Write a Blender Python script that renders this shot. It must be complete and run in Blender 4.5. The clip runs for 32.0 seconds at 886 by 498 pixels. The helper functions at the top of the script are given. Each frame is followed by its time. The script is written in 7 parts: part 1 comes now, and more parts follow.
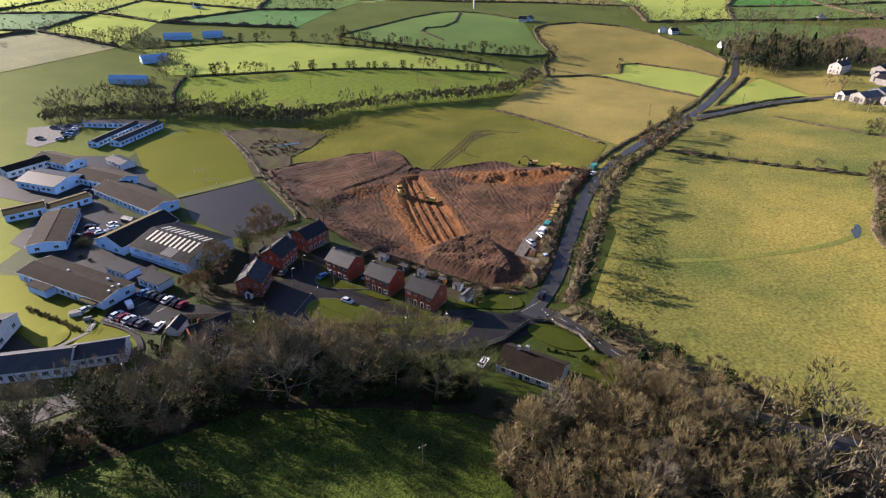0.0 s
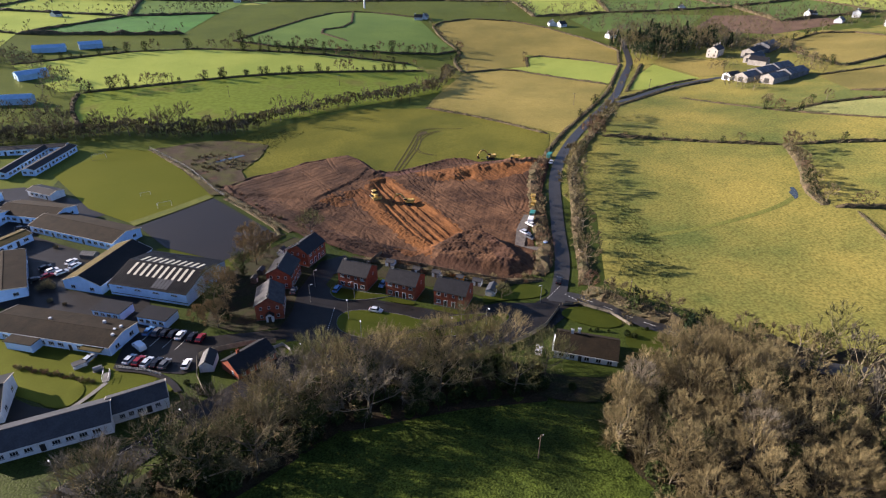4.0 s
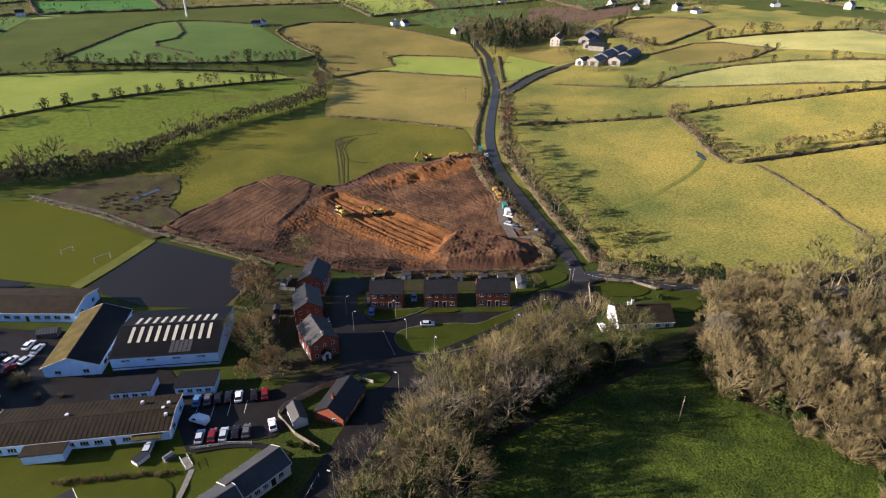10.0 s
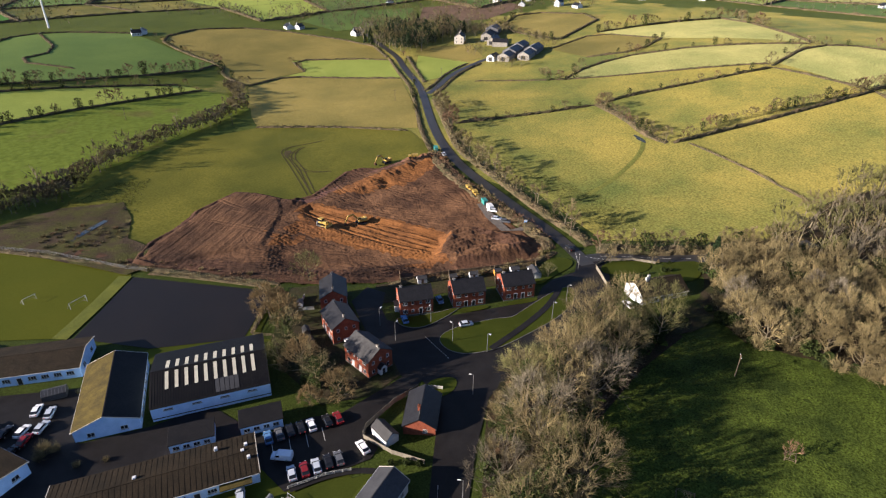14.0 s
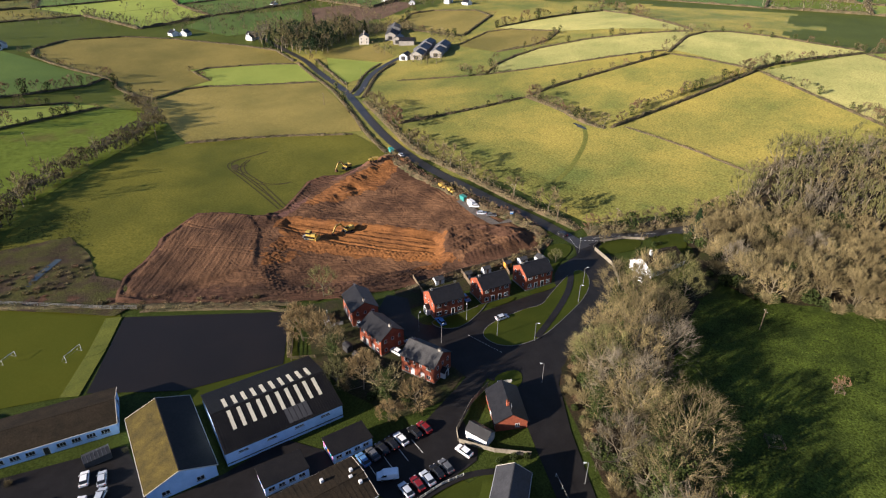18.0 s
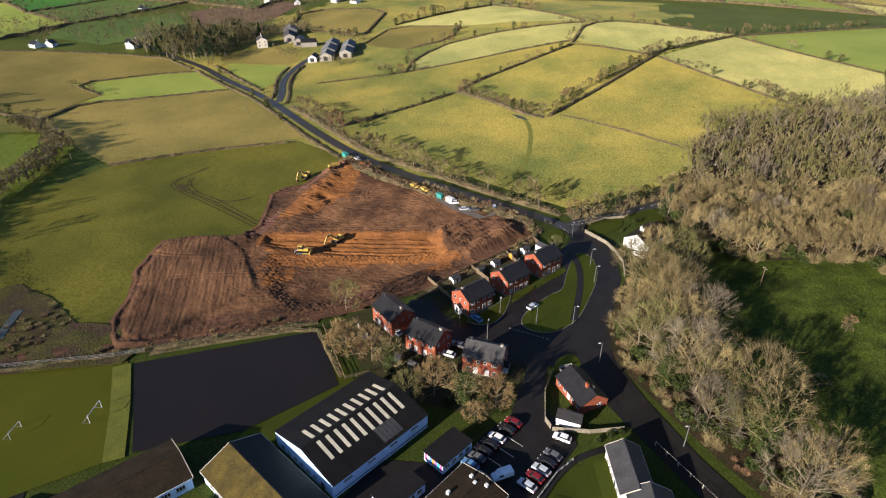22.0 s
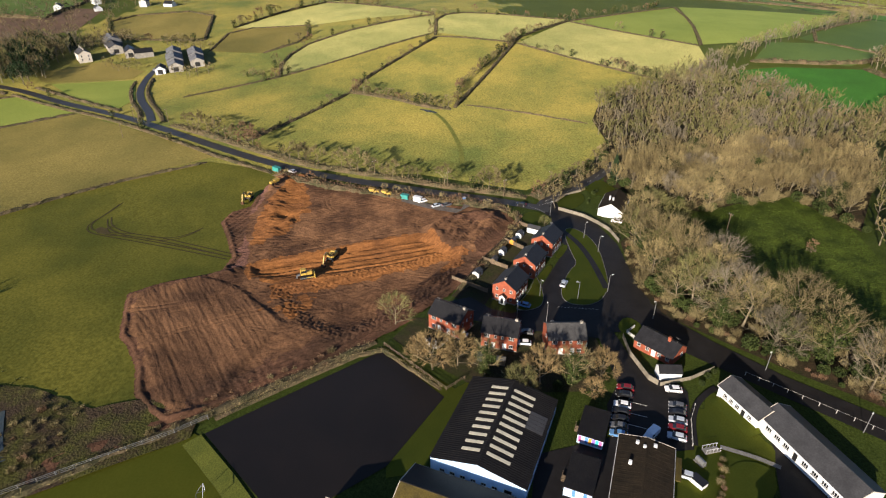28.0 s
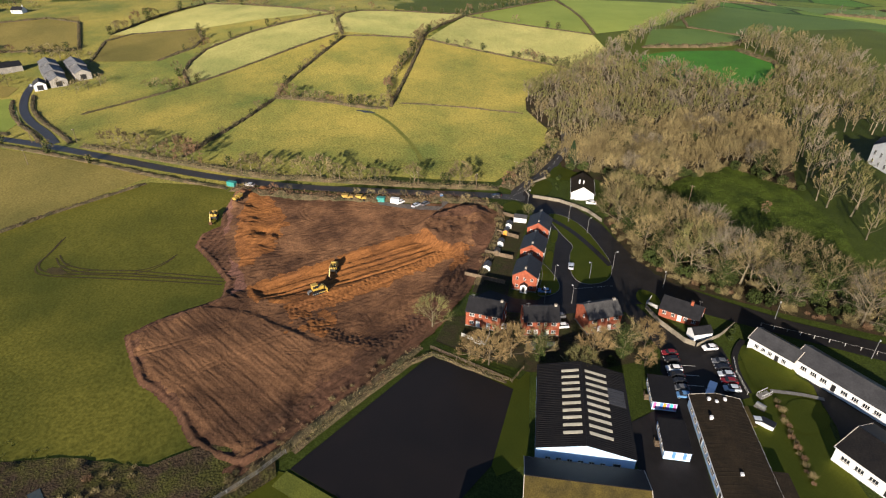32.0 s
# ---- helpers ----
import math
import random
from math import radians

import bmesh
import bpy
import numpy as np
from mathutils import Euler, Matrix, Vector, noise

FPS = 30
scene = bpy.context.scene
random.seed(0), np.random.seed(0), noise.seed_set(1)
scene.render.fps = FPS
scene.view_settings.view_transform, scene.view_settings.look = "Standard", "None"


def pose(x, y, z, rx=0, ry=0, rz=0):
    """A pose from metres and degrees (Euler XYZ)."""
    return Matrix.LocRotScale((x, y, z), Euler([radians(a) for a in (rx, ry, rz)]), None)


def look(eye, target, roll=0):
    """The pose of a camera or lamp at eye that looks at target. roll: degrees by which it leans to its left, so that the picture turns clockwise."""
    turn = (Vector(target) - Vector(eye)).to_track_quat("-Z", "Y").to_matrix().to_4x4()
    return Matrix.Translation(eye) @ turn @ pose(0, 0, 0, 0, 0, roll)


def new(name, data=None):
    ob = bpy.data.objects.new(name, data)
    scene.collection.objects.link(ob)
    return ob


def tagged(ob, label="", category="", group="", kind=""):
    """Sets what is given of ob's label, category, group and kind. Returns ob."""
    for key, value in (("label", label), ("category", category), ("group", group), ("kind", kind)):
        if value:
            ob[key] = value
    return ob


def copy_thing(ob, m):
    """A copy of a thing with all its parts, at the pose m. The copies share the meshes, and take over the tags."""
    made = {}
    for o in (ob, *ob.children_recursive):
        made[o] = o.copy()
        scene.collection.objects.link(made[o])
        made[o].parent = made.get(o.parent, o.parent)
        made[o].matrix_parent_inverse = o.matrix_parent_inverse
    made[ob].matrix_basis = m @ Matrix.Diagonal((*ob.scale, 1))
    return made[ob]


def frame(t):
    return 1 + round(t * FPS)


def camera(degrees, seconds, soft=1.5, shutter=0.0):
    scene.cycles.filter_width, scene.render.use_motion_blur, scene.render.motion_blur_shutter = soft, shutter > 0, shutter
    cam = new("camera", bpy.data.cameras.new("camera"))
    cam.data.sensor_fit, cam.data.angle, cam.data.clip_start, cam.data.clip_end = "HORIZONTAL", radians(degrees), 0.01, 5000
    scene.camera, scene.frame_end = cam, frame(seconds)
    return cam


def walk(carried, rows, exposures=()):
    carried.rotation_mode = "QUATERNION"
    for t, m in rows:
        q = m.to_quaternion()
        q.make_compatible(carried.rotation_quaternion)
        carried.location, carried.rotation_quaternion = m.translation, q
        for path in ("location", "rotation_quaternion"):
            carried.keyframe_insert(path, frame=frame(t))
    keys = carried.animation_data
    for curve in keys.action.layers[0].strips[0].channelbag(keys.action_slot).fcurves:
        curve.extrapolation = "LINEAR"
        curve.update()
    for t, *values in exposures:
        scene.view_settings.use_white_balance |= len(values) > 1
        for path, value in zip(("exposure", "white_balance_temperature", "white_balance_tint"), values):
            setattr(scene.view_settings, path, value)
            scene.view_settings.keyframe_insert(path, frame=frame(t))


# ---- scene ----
cam = camera(74.93, 32.0, soft=1.2)


def view(x, y, z, yaw, pitch, roll):
    """A camera pose from heading, tilt and lean in degrees."""
    return pose(x, y, z, 90 + pitch, 0, yaw) @ pose(0, 0, 0, 0, 0, roll)


PATH = [
    (0.0, view(-1.79, 3.22, 102.76, -0.28, -28.97, 0.54)),
    (1.0, view(-12.98, 2.69, 102.84, -3.64, -28.98, 0.55)),
    (2.0, view(-23.91, 3.32, 102.92, -6.94, -28.98, 0.55)),
    (3.0, view(-34.62, 4.92, 103.00, -10.23, -28.99, 0.55)),
    (4.0, view(-45.15, 7.34, 103.08, -13.51, -28.99, 0.54)),
    (5.0, view(-55.52, 10.46, 103.16, -16.81, -28.98, 0.53)),
    (6.0, view(-65.72, 14.21, 103.24, -20.12, -28.97, 0.51)),
    (7.0, view(-75.74, 18.51, 103.33, -23.44, -28.95, 0.49)),
    (8.0, view(-85.57, 23.32, 103.41, -26.77, -28.92, 0.47)),
    (9.0, view(-95.18, 28.62, 103.50, -30.10, -28.90, 0.44)),
    (10.0, view(-104.52, 34.38, 103.58, -33.42, -28.87, 0.41)),
    (11.0, view(-113.58, 40.61, 103.67, -36.73, -28.84, 0.38)),
    (12.0, view(-122.29, 47.30, 103.75, -40.03, -28.82, 0.35)),
    (13.0, view(-130.63, 54.44, 103.84, -43.33, -28.81, 0.32)),
    (14.0, view(-138.56, 62.04, 103.93, -46.62, -28.80, 0.29)),
    (15.0, view(-146.03, 70.10, 104.01, -49.90, -28.81, 0.26)),
    (16.0, view(-153.01, 78.61, 104.10, -53.20, -28.82, 0.24)),
    (17.0, view(-159.46, 87.56, 104.19, -56.50, -28.84, 0.21)),
    (18.0, view(-165.36, 96.93, 104.27, -59.82, -28.87, 0.19)),
    (19.0, view(-170.67, 106.70, 104.36, -63.16, -28.91, 0.17)),
    (20.0, view(-175.39, 116.84, 104.45, -66.52, -28.96, 0.15)),
    (21.0, view(-179.48, 127.31, 104.53, -69.92, -29.02, 0.14)),
    (22.0, view(-182.94, 138.07, 104.62, -73.33, -29.08, 0.14)),
    (23.0, view(-185.75, 149.07, 104.70, -76.76, -29.14, 0.14)),
    (24.0, view(-187.92, 160.26, 104.78, -80.21, -29.20, 0.14)),
    (25.0, view(-189.43, 171.57, 104.87, -83.67, -29.26, 0.15)),
    (26.0, view(-190.30, 182.95, 104.95, -87.12, -29.32, 0.17)),
    (27.0, view(-190.50, 194.34, 105.03, -90.57, -29.37, 0.19)),
    (28.0, view(-190.06, 205.69, 105.11, -94.00, -29.43, 0.23)),
    (29.0, view(-188.96, 216.95, 105.19, -97.43, -29.48, 0.27)),
    (30.0, view(-187.21, 228.07, 105.27, -100.87, -29.53, 0.32)),
    (31.0, view(-184.78, 239.04, 105.34, -104.34, -29.59, 0.38)),
    (32.0, view(-181.68, 249.83, 105.42, -107.88, -29.67, 0.45)),
]
walk(cam, PATH, [(0.0, 1.92, 5720, 21), (8.0, 1.77, 5840, 18), (16.0, 1.63, 5880, 15), (24.0, 1.45, 5950, 12), (32.0, 1.29, 6110, 11)])

# ---- light ----
SUN_AZ, SUN_EL = radians(-58.5), radians(16.5)
world = bpy.data.worlds.new("sky")
scene.world = world
world.use_nodes = True
sky = world.node_tree.nodes.new("ShaderNodeTexSky")
sky.sky_type, sky.sun_disc = "NISHITA", False
sky.sun_elevation, sky.sun_rotation = SUN_EL, SUN_AZ
sky.air_density, sky.dust_density = 0.6, 0.3
back = world.node_tree.nodes["Background"]
back.inputs["Strength"].default_value = 0.06
world.node_tree.links.new(sky.outputs["Color"], back.inputs["Color"])
sun_data = bpy.data.lights.new("sun", "SUN")
sun_data.energy, sun_data.angle, sun_data.color = 5.0, radians(0.6), (1.0, 0.83, 0.62)
sun = new("sun", sun_data)
sun_from = Vector((math.sin(SUN_AZ) * math.cos(SUN_EL), math.cos(SUN_AZ) * math.cos(SUN_EL), math.sin(SUN_EL)))
sun.matrix_world = look(sun_from * 400, (0, 0, 0))
scene.view_settings.exposure = 1.6

# ---- materials ----
def material(name, base, other=None, scale=1.0, rough=0.9, metal=0.0, grain=None, bump=0.0, bump_scale=30.0, detail=4.0, spread=(0.35, 0.65), vary=0.0, gleam=None, wet=None, dusty=0.0):
    """A surface of two tones mixed by noise of the given size (per metre), with a fine grain, relief and a shift from piece to piece."""
    m = bpy.data.materials.new(name)
    m.use_nodes = True
    n, link = m.node_tree.nodes, m.node_tree.links.new
    shader = n["Principled BSDF"]
    shader.inputs["Roughness"].default_value, shader.inputs["Metallic"].default_value = rough, metal
    shader.inputs["Specular IOR Level"].default_value = 0.1 if rough > 0.6 else 0.5
    shader.inputs["Diffuse Roughness"].default_value = dusty
    if gleam:
        shader.inputs["Specular IOR Level"].default_value, shader.inputs["Roughness"].default_value = gleam[0], gleam[1]
        shader.inputs["Specular Tint"].default_value = (*gleam[2], 1)
    where = n.new("ShaderNodeNewGeometry").outputs["Position"]
    big = n.new("ShaderNodeTexNoise")
    big.inputs["Scale"].default_value, big.inputs["Detail"].default_value, big.inputs["Roughness"].default_value = scale, detail, 0.62
    link(where, big.inputs["Vector"])
    ramp = n.new("ShaderNodeMapRange")
    ramp.inputs["From Min"].default_value, ramp.inputs["From Max"].default_value = spread
    link(big.outputs["Fac"], ramp.inputs["Value"])
    mix = n.new("ShaderNodeMix")
    mix.data_type = "RGBA"
    mix.inputs["A"].default_value = (*base, 1)
    mix.inputs["B"].default_value = (*(other or [c * 0.75 for c in base]), 1)
    link(ramp.outputs["Result"], mix.inputs["Factor"])
    colour = mix.outputs["Result"]
    fine = n.new("ShaderNodeTexNoise")
    fine.inputs["Scale"].default_value, fine.inputs["Detail"].default_value = bump_scale, 3.0
    link(where, fine.inputs["Vector"])
    if grain:
        g = n.new("ShaderNodeMapRange")
        g.inputs["From Min"].default_value, g.inputs["From Max"].default_value = 0.3, 0.7
        g.inputs["To Min"].default_value, g.inputs["To Max"].default_value = 1 - grain, 1 + grain
        link(fine.outputs["Fac"], g.inputs["Value"])
        shade = n.new("ShaderNodeVectorMath")
        shade.operation = "SCALE"
        link(colour, shade.inputs[0]), link(g.outputs["Result"], shade.inputs["Scale"])
        colour = shade.outputs["Vector"]
    if vary:
        info = n.new("ShaderNodeObjectInfo")
        v = n.new("ShaderNodeMapRange")
        v.inputs["To Min"].default_value, v.inputs["To Max"].default_value = 1 - vary, 1 + vary
        link(info.outputs["Random"], v.inputs["Value"])
        tone = n.new("ShaderNodeVectorMath")
        tone.operation = "SCALE"
        link(colour, tone.inputs[0]), link(v.outputs["Result"], tone.inputs["Scale"])
        colour = tone.outputs["Vector"]
    link(colour, shader.inputs["Base Color"])
    if bump:
        relief = n.new("ShaderNodeBump")
        relief.inputs["Strength"].default_value, relief.inputs["Distance"].default_value = 1.0, bump
        link(fine.outputs["Fac"], relief.inputs["Height"])
        link(relief.outputs["Normal"], shader.inputs["Normal"])
    if wet:
        # coloured glint of leaning blades, strongest towards the sun
        gloss, both = n.new("ShaderNodeBsdfAnisotropic"), n.new("ShaderNodeMixShader")
        gloss.inputs["Color"].default_value, gloss.inputs["Roughness"].default_value = (*wet[1], 1), 0.5
        both.inputs["Fac"].default_value = wet[0]
        link(shader.outputs["BSDF"], both.inputs[1]), link(gloss.outputs["BSDF"], both.inputs[2])
        link(both.outputs["Shader"], n["Material Output"].inputs["Surface"])
    return m


GRASS = material("meadow_grass", (0.04, 0.054, 0.011), (0.024, 0.035, 0.008), 0.09, grain=0.45, bump=0.12, bump_scale=2.4, spread=(0.3, 0.7), gleam=(0.05, 0.6, (1.0, 0.9, 0.2)))
PARK = material("parkland_grass", (0.06, 0.082, 0.014), (0.026, 0.038, 0.009), 0.13, grain=0.6, bump=0.25, bump_scale=2.2, gleam=(0.02, 0.6, (1.0, 0.9, 0.25)), detail=8.0)
OLIVE = material("winter_pasture", (0.212, 0.179, 0.044), (0.084, 0.1, 0.027), 0.018, grain=0.38, bump=0.06, bump_scale=1.1, spread=(0.35, 0.64), vary=0.08, gleam=(0.02, 0.6, (1.0, 0.9, 0.25)), detail=10.0, dusty=0.34)
STRAW = material("stubble_pasture", (0.235, 0.185, 0.055), (0.12, 0.106, 0.032), 0.016, grain=0.38, bump=0.06, bump_scale=1.3, vary=0.08, gleam=(0.02, 0.6, (1.0, 0.9, 0.25)), detail=10.0, wet=(0.15, (0.6, 0.5, 0.12)))
PALE = material("pale_pasture", (0.285, 0.27, 0.095), (0.17, 0.182, 0.06), 0.02, grain=0.36, bump=0.05, bump_scale=1.2, vary=0.1, detail=10.0, dusty=0.34)
LIME = material("fresh_pasture", (0.27, 0.295, 0.07), (0.165, 0.205, 0.048), 0.02, grain=0.24, bump=0.05, bump_scale=1.2, vary=0.15, gleam=(0.02, 0.6, (1.0, 0.9, 0.25)), detail=10.0, wet=(0.28, (0.62, 0.7, 0.1)))
GREEN = material("green_pasture", (0.092, 0.13, 0.036), (0.054, 0.086, 0.027), 0.02, grain=0.28, bump=0.05, bump_scale=1.2, vary=0.25, gleam=(0.02, 0.6, (1.0, 0.9, 0.25)), detail=10.0, wet=(0.2, (0.45, 0.6, 0.12)))
EMERALD = material("bright_crop", (0.048, 0.15, 0.02), (0.036, 0.11, 0.016), 0.03, grain=0.2, bump=0.04, bump_scale=1.5)
ROUGH = material("rough_grazing", (0.08, 0.1, 0.017), (0.075, 0.052, 0.024), 0.035, grain=0.45, bump=0.3, bump_scale=0.35, spread=(0.56, 0.66), gleam=(0.02, 0.6, (1.0, 0.9, 0.25)), detail=8.0, wet=(0.25, (0.55, 0.65, 0.08)))
LAWN = material("mown_lawn", (0.025, 0.032, 0.006), (0.015, 0.022, 0.005), 0.12, grain=0.36, bump=0.03, bump_scale=3.0, gleam=(0.02, 0.6, (1.0, 0.9, 0.25)), detail=7.0, wet=(0.11, (0.58, 0.6, 0.06)))
SPORT = material("sports_turf", (0.039, 0.04, 0.006), (0.025, 0.03, 0.0046), 0.04, grain=0.26, bump=0.03, bump_scale=2.0, gleam=(0.02, 0.6, (1.0, 0.9, 0.25)), detail=9.0, wet=(0.17, (0.62, 0.62, 0.06)))
STRIP = material("unmown_turf_strip", (0.105, 0.115, 0.02), (0.075, 0.088, 0.016), 0.2, grain=0.3, bump=0.04, bump_scale=3.0)
LITTER = material("leaf_litter", (0.042, 0.028, 0.016), (0.02, 0.02, 0.009), 0.25, grain=0.55, bump=0.15, bump_scale=3.0)
SCRUB = material("winter_scrub_ground", (0.042, 0.03, 0.019), (0.05, 0.05, 0.013), 0.11, grain=0.55, bump=0.25, bump_scale=2.0, spread=(0.42, 0.58), detail=9.0)
GARDEN = material("shaded_garden_ground", (0.034, 0.026, 0.016), (0.026, 0.031, 0.009), 0.22, grain=0.5, bump=0.1, bump_scale=2.5, detail=8.0)
ASPHALT = material("asphalt", (0.0105, 0.0095, 0.0095), (0.0155, 0.0145, 0.0145), 0.25, 0.75, grain=0.3, bump=0.01, bump_scale=8, gleam=(0.13, 0.5, (1.0, 0.92, 0.8)))
ROADTOP = material("worn_road_asphalt", (0.032, 0.031, 0.031), (0.021, 0.0205, 0.021), 0.3, 0.6, grain=0.25, bump=0.01, bump_scale=8, gleam=(0.3, 0.45, (1.0, 0.95, 0.85)))
COURT = material("play_court_asphalt", (0.0115, 0.0095, 0.0095), (0.0085, 0.0075, 0.008), 0.06, 0.85, grain=0.25, bump=0.01, bump_scale=6, gleam=(0.18, 0.5, (1.0, 0.95, 0.85)))
KERB = material("concrete_kerb", (0.19, 0.185, 0.17), (0.12, 0.115, 0.105), 0.8, grain=0.25)
PAINT = material("road_paint", (0.6, 0.6, 0.57), (0.4, 0.4, 0.38), 2.0, 0.7)


def churned(name, base, other, turn=0.0, dark=0.6, long=0.09, thin=1.1):
    """Soil combed by wheels and buckets: two tones, long wandering furrows and clods."""
    m = material(name, base, other, 0.05, 0.95, grain=0.22, bump=0.14, bump_scale=1.7, spread=(0.38, 0.62), detail=10.0, dusty=0.5)
    n, link = m.node_tree.nodes, m.node_tree.links.new
    shader = n["Principled BSDF"]
    colour, relief = shader.inputs["Base Color"].links[0].from_socket, shader.inputs["Normal"].links[0].from_socket
    place = n.new("ShaderNodeNewGeometry").outputs["Position"]
    for angle, k in ((turn, 1.0), (turn + 14, 0.4)):
        lay = n.new("ShaderNodeMapping")
        lay.vector_type = "TEXTURE"
        lay.inputs["Rotation"].default_value = (0, 0, radians(angle))
        lay.inputs["Scale"].default_value = (1 / long, 1 / (thin * k), 3.0)
        link(place, lay.inputs["Vector"])
        rut = n.new("ShaderNodeTexNoise")
        rut.inputs["Scale"].default_value, rut.inputs["Detail"].default_value, rut.inputs["Distortion"].default_value = 1.0, 9.0, 1.1
        link(lay.outputs["Vector"], rut.inputs["Vector"])
        tone = n.new("ShaderNodeMapRange")
        tone.inputs["From Min"].default_value, tone.inputs["From Max"].default_value = 0.3, 0.62
        tone.inputs["To Min"].default_value, tone.inputs["To Max"].default_value = dark, 1.08
        link(rut.outputs["Fac"], tone.inputs["Value"])
        mul = n.new("ShaderNodeVectorMath")
        mul.operation = "SCALE"
        link(colour, mul.inputs[0]), link(tone.outputs["Result"], mul.inputs["Scale"])
        colour = mul.outputs["Vector"]
        bump = n.new("ShaderNodeBump")
        bump.inputs["Distance"].default_value = 0.14 * k
        link(rut.outputs["Fac"], bump.inputs["Height"]), link(relief, bump.inputs["Normal"])
        relief = bump.outputs["Normal"]
    link(colour, shader.inputs["Base Color"]), link(relief, shader.inputs["Normal"])
    return m


SOIL = churned("bare_subsoil", (0.152, 0.08, 0.041), (0.048, 0.026, 0.016), -70, 0.8, 0.05)
ORANGE = churned("fresh_orange_clay", (0.245, 0.104, 0.033), (0.132, 0.058, 0.023), -73, 0.66, 0.05)
SPOIL = churned("dark_spoil", (0.1, 0.052, 0.032), (0.056, 0.032, 0.02), -60, 0.72)
LEVEL = churned("graded_soil", (0.147, 0.078, 0.04), (0.066, 0.036, 0.021), 30, 0.8, 0.035, 0.5)
LOAM = material("ploughed_loam", (0.13, 0.085, 0.055), (0.1, 0.066, 0.045), 0.05, grain=0.3, bump=0.1, bump_scale=1.0)
MEADOW = material("open_meadow_grass", (0.066, 0.078, 0.017), (0.038, 0.05, 0.012), 0.03, grain=0.4, bump=0.1, bump_scale=1.6, gleam=(0.02, 0.6, (1.0, 0.9, 0.25)), detail=10.0, wet=(0.12, (0.5, 0.55, 0.08)))
DRY = material("dry_bank_grass", (0.26, 0.21, 0.11), (0.15, 0.125, 0.06), 0.8, grain=0.4)
GRAVEL = material("crushed_stone", (0.13, 0.115, 0.1), (0.085, 0.075, 0.068), 0.6, grain=0.4, bump=0.04, bump_scale=4)
WORN = material("worn_muddy_grass", (0.06, 0.05, 0.018), (0.045, 0.036, 0.018), 0.3, grain=0.3)
HAUL = churned("haul_road_mud", (0.15, 0.078, 0.058), (0.11, 0.058, 0.044), -60, 0.75)
OLIVE_WET = material("wet_pasture", (0.14, 0.142, 0.03), (0.11, 0.12, 0.026), 0.1, grain=0.3, bump_scale=1.2)
DAMP = material("damp_grass", (0.105, 0.097, 0.018), (0.045, 0.05, 0.011), 0.024, grain=0.42, bump=0.1, bump_scale=1.2, spread=(0.38, 0.64), gleam=(0.02, 0.6, (1.0, 0.9, 0.25)), detail=11.0, wet=(0.13, (0.62, 0.58, 0.08)))
BARK = material("pale_bark", (0.17, 0.145, 0.1), (0.085, 0.072, 0.049), 0.7, grain=0.35, vary=0.3)
TWIG = material("winter_twigs", (0.19, 0.156, 0.078), (0.1, 0.083, 0.042), 0.16, 0.85, grain=0.4, bump_scale=3.0, vary=0.3)
TWIG_OLIVE = material("lichened_twigs", (0.16, 0.15, 0.058), (0.078, 0.078, 0.031), 0.18, 0.85, grain=0.4, bump_scale=3.0, vary=0.25)
TWIG_GREY = material("grey_twigs", (0.17, 0.146, 0.106), (0.085, 0.074, 0.053), 0.18, 0.85, grain=0.35, bump_scale=3.0, vary=0.25)
# TWIG made lighter: the glow of backlit crowns is put into the colour
TWIG_LIT = material("tan_twigs", (0.225, 0.18, 0.088), (0.118, 0.095, 0.046), 0.16, 0.85, grain=0.4, bump_scale=3.0, vary=0.25)
COPPER = material("copper_leaf_twigs", (0.2, 0.145, 0.07), (0.13, 0.095, 0.045), 0.3, 0.8, grain=0.35, bump_scale=3.0, vary=0.2)
TWIG_RED = material("russet_twigs", (0.18, 0.115, 0.07), (0.11, 0.068, 0.04), 0.4, 0.85, vary=0.2)
TWIG_DARK = material("hedge_twigs", (0.1, 0.075, 0.045), (0.045, 0.045, 0.022), 0.2, 0.9, grain=0.4, bump_scale=2.0)
IVY = material("ivy_leaves", (0.04, 0.052, 0.014), (0.018, 0.028, 0.008), 0.8, 0.95, grain=0.4, bump_scale=2.5, vary=0.3)
NEEDLE = material("conifer_needles", (0.025, 0.042, 0.016), (0.015, 0.028, 0.012), 0.5, 0.7, vary=0.2)
BRICK = material("red_brick", (0.25, 0.074, 0.04), (0.17, 0.05, 0.03), 1.2, 0.85, grain=0.3, bump_scale=9)
SLATE = material("dark_roof_tile", (0.017, 0.017, 0.019), (0.011, 0.011, 0.0125), 0.8, 0.65, grain=0.35, bump_scale=5, bump=0.03, gleam=(0.26, 0.45, (1.0, 1.0, 1.0)))
SLATE_PALE = material("weathered_roof_tile", (0.06, 0.06, 0.062), (0.035, 0.035, 0.037), 0.7, 0.7, grain=0.3, bump_scale=5, bump=0.02)
RENDER_W = material("white_render", (0.58, 0.6, 0.62), (0.47, 0.49, 0.51), 0.5, 0.85, grain=0.06)
# pale wall render with the blue of sky light put into its colour
RENDER_B = material("blue_white_render", (0.42, 0.58, 0.78), (0.34, 0.49, 0.69), 0.4, 0.85, grain=0.1)
MOSS = material("mossy_felt_roof", (0.026, 0.0195, 0.0125), (0.016, 0.013, 0.009), 0.3, 0.95, grain=0.4, bump_scale=4, bump=0.02)
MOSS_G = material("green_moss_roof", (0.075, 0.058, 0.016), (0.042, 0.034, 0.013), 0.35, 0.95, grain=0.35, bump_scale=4)
